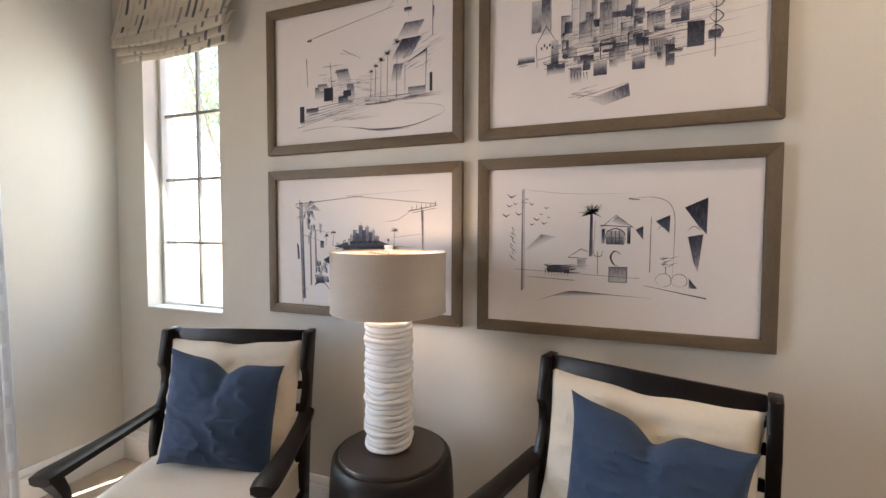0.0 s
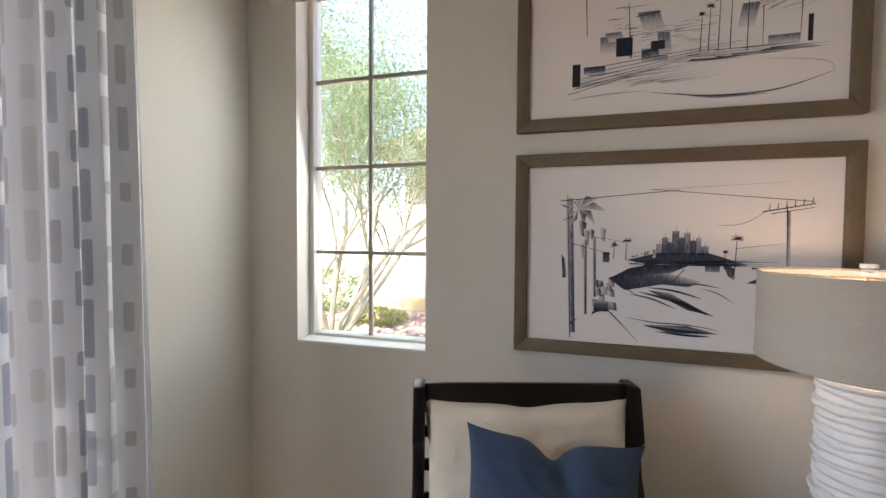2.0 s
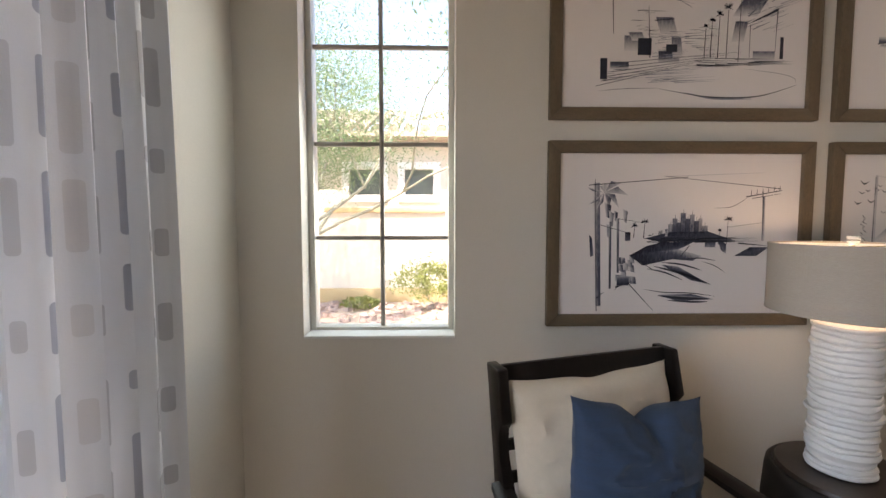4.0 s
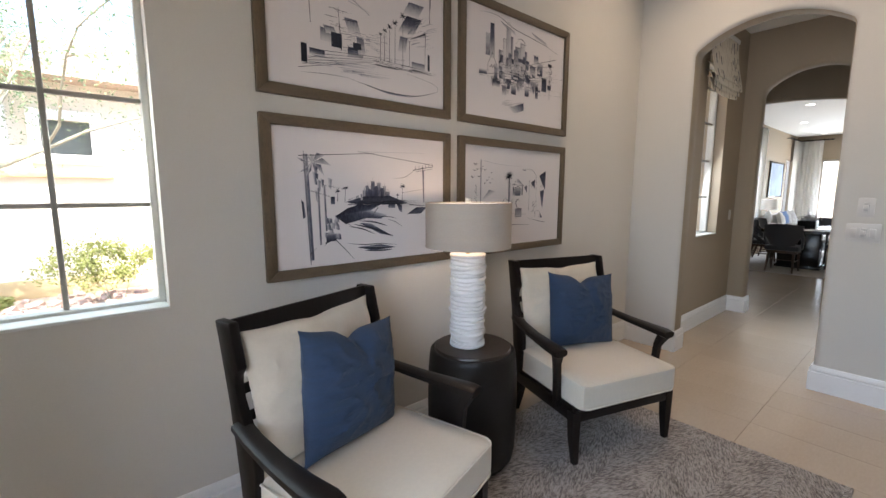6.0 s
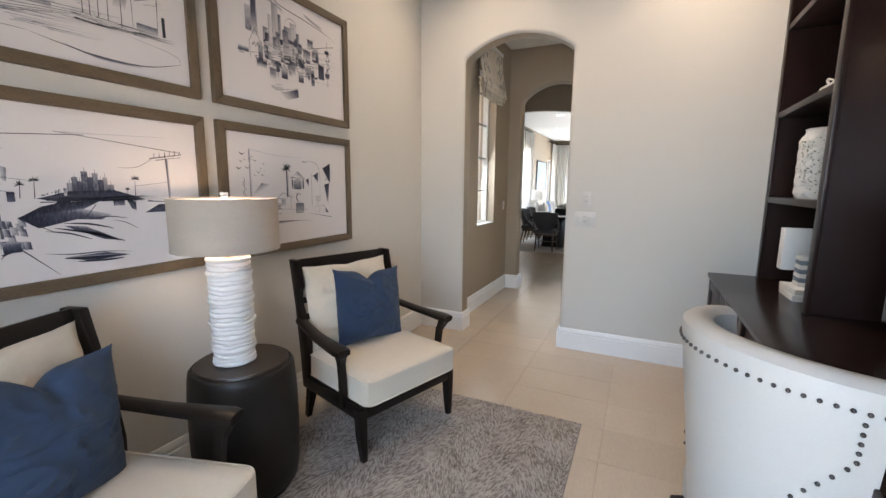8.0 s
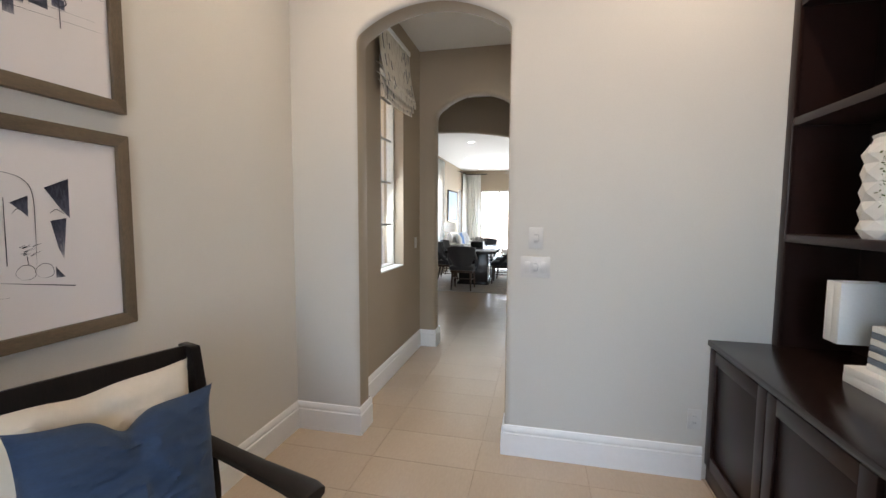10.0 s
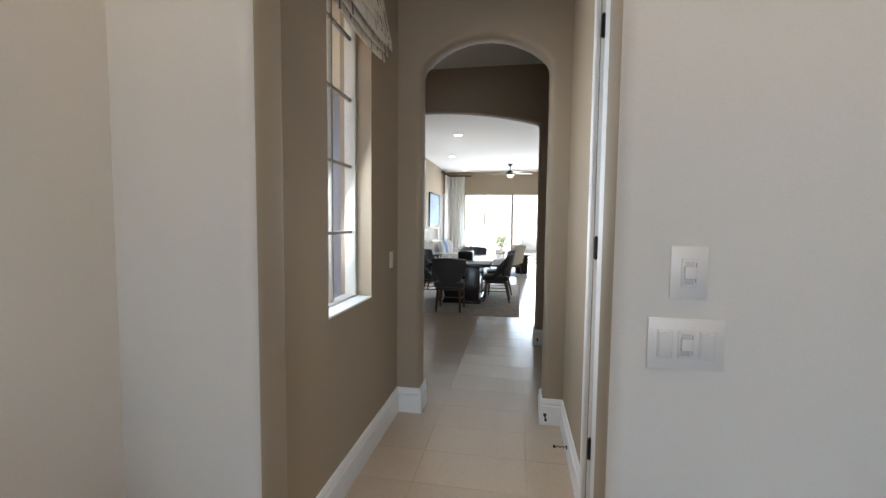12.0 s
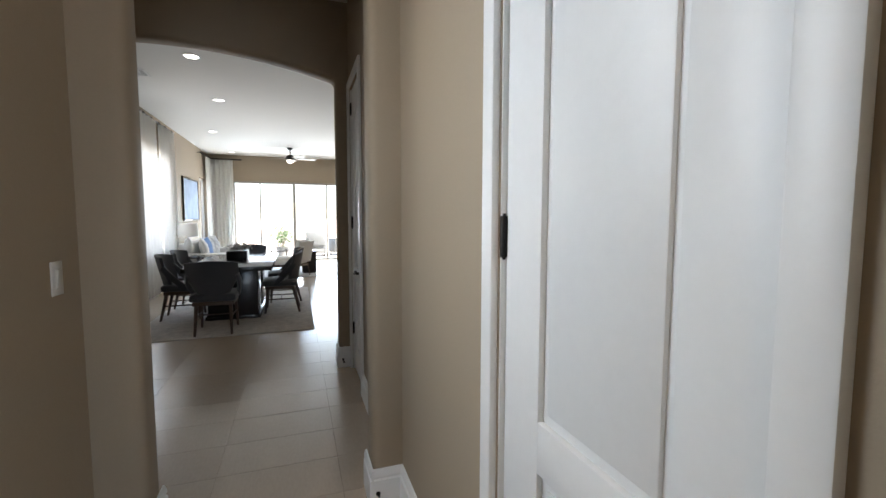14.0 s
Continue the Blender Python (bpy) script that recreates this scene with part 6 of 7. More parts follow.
for strand in range(5):
    a0 = radians(118 + strand * 11)
    for k in range(26):
        z = 0.36 - 0.013 * k * (0.7 + 0.12 * strand)
        if z < 0.02:
            break
        rad = 0.118 + 0.034 * min(1, k / 4) + rs.uniform(-0.006, 0.008)
        a = a0 + rs.uniform(-0.05, 0.05)
        p = Vector((rad * math.cos(a), rad * math.sin(a), z))
        n = Vector((rs.uniform(-1, 1), rs.uniform(-1, 1), rs.uniform(-1, 0.3))).normalized() * 0.013
        s = Vector((rs.uniform(-1, 1), rs.uniform(-1, 1), rs.uniform(-1, 1))).normalized() * 0.006
        spr.faces.new([spr.verts.new(q) for q in (p, p + n * 0.5 + s, p + n, p + n * 0.5 - s)])
part("sprig", spr, M["leaf_small"], jar, "dark green trailing leaves")


def book(m, w, d, h, cover, group, label):
    """Lies flat: w along x, d along y, h thick, spine at -y... as one closed book."""
    b = thing("book", m, label, "book", group)
    part("page_block", boxes((-w / 2 + 0.004, w / 2 - 0.004, -d / 2 + 0.003, d / 2 - 0.003, 0.003, h - 0.003)), M["pages"], b, smooth=False)
    part("cover", boxes((-w / 2, w / 2, -d / 2, d / 2, 0, 0.003), (-w / 2, w / 2, -d / 2, d / 2, h - 0.003, h), (-w / 2, w / 2, d / 2 - 0.004, d / 2, 0.003, h - 0.003), bevel=0.0008), cover, b)
    return b


for x, h in ((1.485, 0.045), (1.435, 0.05)):
    book(pose(x + h / 2, -1.13, TOP + 0.133 * 2, 0, 90, 0), 0.265, 0.19, h, M["books"], "books on the desk", "white cloth book standing upright on the desk")
zz = TOP
for k, (w, d, h) in enumerate(((0.25, 0.19, 0.034), (0.24, 0.185, 0.036))):
    book(pose(1.27, -1.12, zz, 0, 0, 4 * k), w, d, h, M["books"], "books on the desk", "white cloth book lying flat on the desk")
    zz += h
sc = thing("stacked_ornament", pose(1.29, -1.12, zz), "white and blue-grey tiered block on the books", "ornament")
for k in range(7):
    part("tier", boxes((-0.055 + 0.002 * k, 0.055 - 0.002 * k, -0.05, 0.05, k * 0.026, k * 0.026 + 0.025), bevel=0.004), M["books"] if k % 2 == 0 else M["blue_book"], sc)
for x, h in ((1.03, 0.20), (0.955, 0.23)):
    cn = thing("canister", pose(x, -1.13, 1.975 + 0.028), "white ceramic canister on a shelf", "canister", "canisters on the shelf")
    part("body", lathe([(0, 0), (0.042, 0), (0.046, 0.006), (0.046, h - 0.02), (0.042, h - 0.012), (0, h - 0.012)], 28), M["ceramic"], cn)
    part("lid", lathe([(0, h - 0.012), (0.045, h - 0.012), (0.045, h), (0.012, h + 0.004), (0, h + 0.004)], 28), M["ceramic"], cn)
tray = thing("tray", pose(1.05, -1.12, 1.975), "white tray under the canisters", "tray")
part("base", boxes((-0.17, 0.14, -0.09, 0.09, 0, 0.028), bevel=0.008), M["ceramic"], tray)
single("glass_knot", sweep([(0.022 * math.cos(t * 0.7), 0.016 * math.sin(t * 1.1), 0.024 + 0.018 * math.sin(t * 0.9)) for t in range(14)], 0.005, 8), M["acrylic"], "small clear twisted ornament on the tray", "ornament", m=pose(1.16, -1.07, 2.003))

# sconce on the panelling
sco = thing("wall_sconce", pose(0.64, SOUTH + 0.022, 2.01), "wall sconce with a cream fabric shade, lit", "wall lamp")
part("back_plate", boxes((-0.05, 0.05, 0, 0.015, -0.09, 0.09), bevel=0.004), M["brass"], sco)
part("arm", sweep([(0, 0.012, 0), (0, 0.05, -0.02), (0, 0.098, -0.01), (0, 0.098, 0.04)], 0.007, 8), M["brass"], sco)
sh = part("shade", lathe([(0.080, 0.0), (0.082, 0.0), (0.075, 0.19), (0.073, 0.19)], 36), M["shade_lining"], sco, "cream fabric shade", m=pose(0, 0.098, -0.01))

# monitor on the desk
mon = thing("monitor", pose(0.02, -1.16, TOP), "flat screen monitor standing on the desk", "monitor")
part("foot", boxes((-0.16, 0.16, -0.10, 0.10, 0, 0.014), bevel=0.005), M["black_metal"], mon)
part("neck", boxes((-0.035, 0.035, -0.03, -0.005, 0.014, 0.22), bevel=0.005), M["black_metal"], mon)
part("housing", boxes((-0.44, 0.44, -0.02, 0.018, 0.10, 0.62), bevel=0.006), M["black_metal"], mon)
part("screen", boxes((-0.428, 0.428, 0.018, 0.0195, 0.112, 0.608)), M["screen"], mon, "grey screen", smooth=False)

# desk chair with nailheads
dc = thing("desk_chair", pose(-0.385, -0.685, 0, 0, 0, 22), "ivory leather barrel desk chair with dark nailheads", "chair")


def barrel(a, z, out=0.0):
    """The line of the back: a from -1 to 1 round the sitter, the back middle at +y; a flared bowl."""
    th = radians(108) * a
    flare = 0.96 + 0.18 * (z - 0.55) / 0.5
    r = (0.315 + out) * flare
    return Vector((r * 0.98 * math.sin(th), r * math.cos(th) * 0.95 + 0.01, z))


bm = bmesh.new()
na, nz = 40, 12
shell = {}
for side, off in ((0, 0.0), (1, -0.080)):
    for i in range(na + 1):
        a = 0.68 * (2 * i / na - 1)
        top = 1.028 - 0.05 * abs(a) ** 2.2
        for j in range(nz + 1):
            b = j / nz
            z = 0.30 + (top - 0.30) * b
            puff = 0.0 if side == 0 else -0.012 * math.sin(math.pi * b)
            shell[side, i, j] = bm.verts.new(barrel(a, z, off + puff))
for i in range(na):
    for j in range(nz):
        bm.faces.new((shell[0, i, j], shell[0, i + 1, j], shell[0, i + 1, j + 1], shell[0, i, j + 1]))
        bm.faces.new((shell[1, i, j], shell[1, i, j + 1], shell[1, i + 1, j + 1], shell[1, i + 1, j]))
    # rolled top
    prev = (shell[0, i, nz], shell[0, i + 1, nz])
    for k in range(1, 6):
        t = math.pi * k / 6
        row = []
        for ii in (i, i + 1):
            key = ("roll", ii, k)
            if key not in shell:
                o, n_ = shell[0, ii, nz].co, shell[1, ii, nz].co
                shell[key] = bm.verts.new((o + n_) / 2 + (o - n_) / 2 * math.cos(t) * 1.12 + Vector((0, 0, 0.040 * math.sin(t))))
            row.append(shell[key])
        bm.faces.new((prev[0], prev[1], row[1], row[0]))
        prev = (row[0], row[1])
    bm.faces.new((prev[0], prev[1], shell[1, i + 1, nz], shell[1, i, nz]))
    bm.faces.new((shell[0, i, 0], shell[1, i, 0], shell[1, i + 1, 0], shell[0, i + 1, 0]))
for i in (0, na):
    ring = [shell[0, i, j] for j in range(nz + 1)] + [shell["roll", i, k] for k in range(1, 6)] + [shell[1, i, j] for j in range(nz, -1, -1)]
    bm.faces.new(ring)
bmesh.ops.recalc_face_normals(bm, faces=bm.faces)
part("back", bm, M["leather"], dc, "ivory leather curved back")
part("seat", cushion(0.50, 0.50, 0.15, 0.035, 0.012), M["leather"], dc, m=pose(0, -0.03, 0.335))
part("seat_frame", boxes((-0.25, 0.25, -0.27, 0.25, 0.27, 0.335), bevel=0.01), M["dark_wood"], dc)
for sx in (-1, 1):
    for y in (-0.235, 0.215):
        part("leg", sweep([(sx * 0.215, y, 0.28), (sx * 0.222, y * 1.03, 0.14), (sx * 0.228, y * 1.06, 0.0)], [0.028, 0.023, 0.016], 4), M["dark_wood"], dc)
nail_bm = bmesh.new()
bmesh.ops.create_uvsphere(nail_bm, u_segments=8, v_segments=5, radius=0.0058)
nail_me = mesh_of(nail_bm, "nailhead", M["nail"])


def nail_at(p):
    o = new("nailhead", nail_me)
    o.parent = dc
    o.location = p


for row in (0,):
    for k in range(31):
        a = -0.65 + 1.30 * k / 30
        nail_at(barrel(a, 0.998 - 0.05 * abs(a) ** 2.2, 0.003))
# the border of the outside panel turns down at both wings and runs back below
for sx in (-1, 1):
    for k in range(5):
        nail_at(barrel(sx * 0.60, 0.955 - 0.024 * k, 0.003))
    for k in range(9):
        nail_at(barrel(sx * (0.58 - 0.036 * k), 0.838 - 0.030 * k, 0.003))


# ---- living room, seen through the arches ----
def dining_chair(m):
    """Local: the back towards +y."""
    c = thing("dining_chair", m, "grey upholstered dining chair with a winged back and walnut legs", "chair", "chairs round the dining table")
    bm = bmesh.new()
    n, nz, s = 18, 9, {}
    for side in (0, 1):
        for i in range(n + 1):
            a = 2 * i / n - 1
            for j in range(nz + 1):
                b = j / nz
                half = 0.165 + 0.105 * min(1, b * 1.7) ** 1.4 + 0.012 * b
                x = a * half
                y = 0.235 - 0.11 * a * a + 0.09 * b - (0.05 if side else 0) * (1 - 0.3 * abs(a))
                s[side, i, j] = bm.verts.new((x, y, 0.44 + 0.44 * b - 0.03 * a * a * b))
    for i in range(n):
        for j in range(nz):
            bm.faces.new((s[0, i, j], s[0, i + 1, j], s[0, i + 1, j + 1], s[0, i, j + 1]))
            bm.faces.new((s[1, i, j], s[1, i, j + 1], s[1, i + 1, j + 1], s[1, i + 1, j]))
        bm.faces.new((s[0, i, nz], s[0, i + 1, nz], s[1, i + 1, nz], s[1, i, nz]))
        bm.faces.new((s[0, i, 0], s[1, i, 0], s[1, i + 1, 0], s[0, i + 1, 0]))
    for i in (0, n):
        bm.faces.new([s[0, i, j] for j in range(nz + 1)] + [s[1, i, j] for j in range(nz, -1, -1)])
    bmesh.ops.recalc_face_normals(bm, faces=bm.faces)
    part("backrest", bm, M["grey_velvet"], c)
    for sx in (-1, 1):
        part("wing", sweep([(sx * 0.262, 0.19, 0.72), (sx * 0.275, 0.12, 0.63), (sx * 0.268, 0.04, 0.54), (sx * 0.245, -0.04, 0.46), (sx * 0.225, -0.08, 0.42)], [0.03, 0.034, 0.032, 0.032, 0.03], 8, (0.8, 1.2)), M["grey_velvet"], c)
    part("seat", cushion(0.50, 0.48, 0.09, 0.03, 0.01, 8), M["grey_velvet"], c, m=pose(0, -0.01, 0.39))
    part("seat_frame", boxes((-0.22, 0.22, -0.21, 0.20, 0.345, 0.392), bevel=0.005), M["walnut"], c)
    for sx in (-1, 1):
        part("leg", sweep([(sx * 0.19, -0.18, 0.36), (sx * 0.205, -0.215, 0.0)], [0.024, 0.014], 6), M["walnut"], c)
        part("leg", sweep([(sx * 0.18, 0.17, 0.36), (sx * 0.195, 0.25, 0.0)], [0.024, 0.014], 6), M["walnut"], c)
        part("stretcher", sweep([(sx * 0.195, -0.195, 0.20), (sx * 0.188, 0.205, 0.20)], 0.009, 6), M["walnut"], c)
    part("stretcher", sweep([(-0.19, 0.0, 0.20), (0.19, 0.0, 0.20)], 0.009, 6), M["walnut"], c)
    return c


first = dining_chair(pose(7.64, 1.70, 0.012, 0, 0, 90))
for x, y, a in ((8.55, 2.24, 2), (9.35, 2.26, -3), (8.60, 0.99, 180), (9.40, 0.97, 183), (10.25, 1.58, -90)):
    copy_thing(first, pose(x, y, 0.012, 0, 0, a))
tb = thing("dining_table", pose(8.86, 1.59, 0.012), "ebonised wood dining table on block pedestals", "dining table")
part("tabletop", boxes((-1.05, 1.05, -0.52, 0.52, 0.695, 0.75), bevel=0.006), M["table_wood"], tb)
for x in (-0.38, 0.38):
    part("pedestal", boxes((x - 0.27, x + 0.27, -0.31, 0.31, 0.05, 0.695), bevel=0.006), M["table_wood"], tb)
part("foot", boxes((-0.68, 0.68, -0.34, 0.34, 0, 0.05), bevel=0.006), M["table_wood"], tb)
pb = thing("planter_box", pose(8.95, 1.60, 0.762), "black planter box with dried flowers on the table", "planter")
part("box", boxes((-0.16, 0.16, -0.14, 0.14, 0, 0.13), bevel=0.008), M["black_metal"], pb)
rf = random.Random(21)


def leaves(bm, spots, size, rng, flat=0.45):
    for p in spots:
        a = Vector((rng.gauss(0, 1), rng.gauss(0, 1), rng.gauss(0, 1))).normalized()
        b = a.cross(Vector((rng.gauss(0, 1), rng.gauss(0, 1), rng.gauss(0, 1)))).normalized()
        s = size * rng.uniform(0.6, 1.3)
        q = Vector(p)
        bm.faces.new([bm.verts.new(v) for v in (q - a * s, q + b * s * flat, q + a * s, q - b * s * flat)])


bm = bmesh.new()
leaves(bm, [(rf.gauss(0, 0.08), rf.gauss(0, 0.08), 0.15 + abs(rf.gauss(0, 0.04))) for _ in range(260)], 0.022, rf)
part("flowers", bm, M["pattern_cloth"], pb, "pale dried flowers")["kind"] = "stuff"

dr = thing("dining_rug", pose(9.02, 1.59, 0), "cream and taupe patterned rug under the dining table", "rug")
part("surface", boxes((-1.68, 1.68, -1.02, 1.02, 0.001, 0.011), bevel=0.003), M["dining_rug"], dr)
lr = thing("living_rug", pose(13.4, 1.1, 0), "pale silver rug in the living room", "rug")
part("surface", boxes((-1.15, 1.6, -0.78, 1.3, 0.001, 0.011), bevel=0.003), M["living_rug"], lr)

sf = thing("sofa", pose(13.1, 2.68, 0), "ivory upholstered sofa with loose cushions", "sofa")
part("base", boxes((-1.1, 1.1, -0.42, 0.42, 0.12, 0.32), bevel=0.03), M["sofa_cloth"], sf)
part("backrest", boxes((-1.1, 1.1, 0.20, 0.44, 0.30, 0.84), bevel=0.06), M["sofa_cloth"], sf)
for sx in (-1, 1):
    part("arm", boxes((sx * 1.0 - 0.11, sx * 1.0 + 0.11, -0.42, 0.42, 0.12, 0.62), bevel=0.05), M["sofa_cloth"], sf)
    part("seat_cushion", cushion(0.88, 0.62, 0.17, 0.04, 0.02, 8), M["sofa_cloth"], sf, m=pose(sx * 0.445, -0.10, 0.315))
    for y in (-0.36, 0.36):
        part("leg", sweep([(sx * 1.0, y, 0.13), (sx * 1.02, y * 1.03, 0.0)], [0.022, 0.015], 6), M["walnut"], sf)
for x, mt, nm, t in ((12.35, "sofa_cloth", "ivory throw pillow on the sofa", 10), (12.65, "blue_cloth", "blue throw pillow on the sofa", -8), (13.05, "pattern_cloth", "patterned throw pillow on the sofa", 6), (13.6, "pattern_cloth", "patterned throw pillow on the sofa", -5)):
    single("throw_pillow", pillow(0.5, 0.46, 0.17, 0.04, x, 12), M[mt], nm, "pillow", group="sofa pillows", m=pose(x, 2.63, 0.495, -14, 0, t))
et = thing("end_table", pose(11.72, 2.85, 0), "dark wood end table beside the sofa", "end table")
part("top", boxes((-0.25, 0.25, -0.25, 0.25, 0.56, 0.60), bevel=0.005), M["table_wood"], et)
for sx in (-1, 1):
    for sy in (-1, 1):
        part("leg", boxes((sx * 0.21 - 0.02, sx * 0.21 + 0.02, sy * 0.21 - 0.02, sy * 0.21 + 0.02, 0, 0.56), bevel=0.003), M["table_wood"], et)
ll = thing("table_lamp", pose(11.72, 2.85, 0.60), "white table lamp with a white drum shade by the sofa", "table lamp")
part("base", lathe([(0, 0), (0.08, 0), (0.085, 0.02), (0.05, 0.06), (0.09, 0.18), (0.06, 0.32), (0.015, 0.36), (0.012, 0.42), (0, 0.42)], 24), M["ceramic"], ll)
part("shade", lathe([(0.19, 0.40), (0.192, 0.40), (0.17, 0.67), (0.168, 0.67)], 36), M["shade_lining"], ll)
ac = thing("accent_chair", pose(12.4, 0.92, 0.012, 0, 0, 150), "ivory armchair with a light wood frame", "armchair")
part("seat", cushion(0.58, 0.58, 0.16, 0.04, 0.02, 8), M["sofa_cloth"], ac, m=pose(0, 0, 0.29))
part("backrest", pillow(0.58, 0.52, 0.17, 0.0, 2, 12), M["sofa_cloth"], ac, m=pose(0, 0.24, 0.36, -12))
part("seat_frame", boxes((-0.30, 0.30, -0.29, 0.29, 0.24, 0.29), bevel=0.006), M["walnut"], ac)
for sx in (-1, 1):
    part("leg", sweep([(sx * 0.32, -0.27, 0.60), (sx * 0.32, -0.28, 0.30), (sx * 0.32, -0.30, 0.0)], [0.018, 0.02, 0.014], 6), M["walnut"], ac)
    part("leg", sweep([(sx * 0.31, 0.30, 0.62), (sx * 0.31, 0.28, 0.30), (sx * 0.31, 0.33, 0.0)], [0.018, 0.02, 0.014], 6), M["walnut"], ac)
    part("arm", sweep([(sx * 0.315, -0.30, 0.61), (sx * 0.315, 0.31, 0.63)], 0.022, 8, (1.2, 0.6)), M["walnut"], ac)
part("back_frame", boxes((-0.31, 0.31, -0.015, 0.015, 0.0, 0.50), bevel=0.006), M["sofa_cloth"], ac, m=pose(0, 0.34, 0.34, -12))
st = thing("side_table", pose(13.0, 0.48, 0.012), "dark cube side table beside the accent chair", "side table")
part("body", boxes((-0.17, 0.17, -0.17, 0.17, 0.02, 0.52), bevel=0.006), M["table_wood"], st)
part("top", boxes((-0.19, 0.19, -0.19, 0.19, 0.52, 0.55), bevel=0.005), M["table_wood"], st)
part("foot", boxes((-0.15, 0.15, -0.15, 0.15, 0, 0.02)), M["table_wood"], st, smooth=False)

pic = thing("framed_picture", pose(13.95, LIVING_N, 1.83), "blue abstract canvas in a dark frame on the living room wall", "picture")
part("canvas", boxes((-0.74, 0.74, -0.03, -0.003, -0.48, 0.48)), M["canvas"], pic, smooth=False)
for r in ((-0.78, -0.741, -0.045, -0.002, -0.52, 0.52), (0.741, 0.78, -0.045, -0.002, -0.52, 0.52), (-0.741, 0.741, -0.045, -0.002, 0.481, 0.52), (-0.741, 0.741, -0.045, -0.002, -0.52, -0.481)):
    part("frame", boxes(r, bevel=0.003), M["table_wood"], pic)


def white_curtain(m, length, along, label, seed):
    c = thing("curtain", m, label, "curtain", "white living room curtains")
    solid(part("cloth", cloth_sheet(length, 0.02, 3.12, 0.05, 5, seed, 12, 8, along=along), M["white_drape"], c), 0.003)


white_curtain(pose(10.05, LIVING_N - 0.12, 0), 0.9, "x", "white curtain panel beside the living room window", 1)
white_curtain(pose(11.2, LIVING_N - 0.12, 0), 0.9, "x", "white curtain panel beside the living room window", 4)
white_curtain(pose(FAR - 0.12, 2.55, 0), 0.62, "y", "white curtain panel in the corner by the sliding doors", 6)
white_curtain(pose(15.6, LIVING_N - 0.10, 0), 0.5, "x", "white curtain panel in the corner by the sliding doors", 8)
for pts in (((8.5, LIVING_N - 0.10, 3.14), (12.3, LIVING_N - 0.10, 3.14)), ((FAR - 0.12, 2.3, 3.14), (FAR - 0.12, 3.2, 3.14)), ((14.9, LIVING_N - 0.10, 3.14), (16.1, LIVING_N - 0.10, 3.14))):
    r = thing("curtain_rod", pose(0, 0, 0), "black curtain rod under the ceiling", "curtain rod", "living room curtain rods")
    part("pole", sweep(pts, 0.016, 8), M["rod"], r)
    a, b = Vector(pts[0]), Vector(pts[1])
    for k in range(9):
        q = a.lerp(b, 0.06 + 0.88 * k / 8)
        part("ring", lathe([(0, -0.03), (0.028, -0.03), (0.028, 0.03), (0, 0.03)], 10), M["rod"], r, m=Matrix.Translation(q) @ (b - a).to_track_quat("Z", "Y").to_matrix().to_4x4() @ Matrix.Diagonal((1, 1, 0.35, 1)))
    part("bracket", sweep([a.lerp(b, 0.03), a.lerp(b, 0.03) + (Vector((0, 0.10, 0)) if abs(b.x - a.x) > 0.5 else Vector((0.12, 0, 0)))], 0.008, 6), M["rod"], r)

# sliding doors
sd = thing("sliding_door", pose(FAR + 0.05, 0, 0), "wide sliding glass doors with slim bronze frames", "sliding door", kind="structure")
edges = [2.55, 1.82, 0.81, -0.20, -1.20, -2.2, -2.8]
for k, y in enumerate(edges):
    wd = 0.045 if k in (2, 4) else 0.022
    part("stile", boxes((0, 0.06, y - wd, y + wd, 0.03, 2.48), bevel=0.004), M["muntin"], sd)
part("track", boxes((-0.01, 0.08, -2.8, 2.55, 0.0, 0.03), bevel=0.003), M["muntin"], sd)
part("head", boxes((-0.01, 0.08, -2.8, 2.55, 2.45, 2.51), bevel=0.003), M["muntin"], sd)
for a, b in zip(edges, edges[1:]):
    pn = part("pane", boxes((0.026, 0.032, b + 0.02, a - 0.02, 0.03, 2.46)), M["glass"], sd, smooth=False)
    pn.visible_shadow = False
for nm, (a, b, c, d) in (("window_3", LW), ("window_4", LW2)):
    w = thing(nm, pose(0, LIVING_N + 0.1, 0), "white-framed living room window", "window", kind="structure")
    for r in ((a, a + 0.04, -0.03, 0.03, c, d), (b - 0.04, b, -0.03, 0.03, c, d), (a + 0.04, b - 0.04, -0.03, 0.03, c, c + 0.04), (a + 0.04, b - 0.04, -0.03, 0.03, d - 0.04, d), ((a + b) / 2 - 0.02, (a + b) / 2 + 0.02, -0.025, 0.025, c + 0.04, d - 0.04)):
        part("window_frame", boxes(r, bevel=0.003), M["vinyl"], w)

# ceiling lights, vents and fan
for x, y, z in [(7.75, 1.88, HIGH2), (9.72, 1.90, HIGH2), (12.58, 2.47, HIGH2), (15.7, 2.50, HIGH2)] + [(a, b, HIGH) for a, b in STUDY_LIGHTS] + [(a, b, HALL_HIGH) for a, b in HALL_LIGHTS]:
    d = thing("ceiling_light", pose(x, y, z), "round recessed ceiling light, lit", "ceiling light", "recessed ceiling lights")
    part("ring", lathe([(0.075, -0.001), (0.098, -0.001), (0.096, -0.006), (0.078, -0.009), (0.075, -0.001)], 28), M["trim"], d)
    part("lens", lathe([(0, -0.003), (0.075, -0.003)], 24), M["downlight"], d)
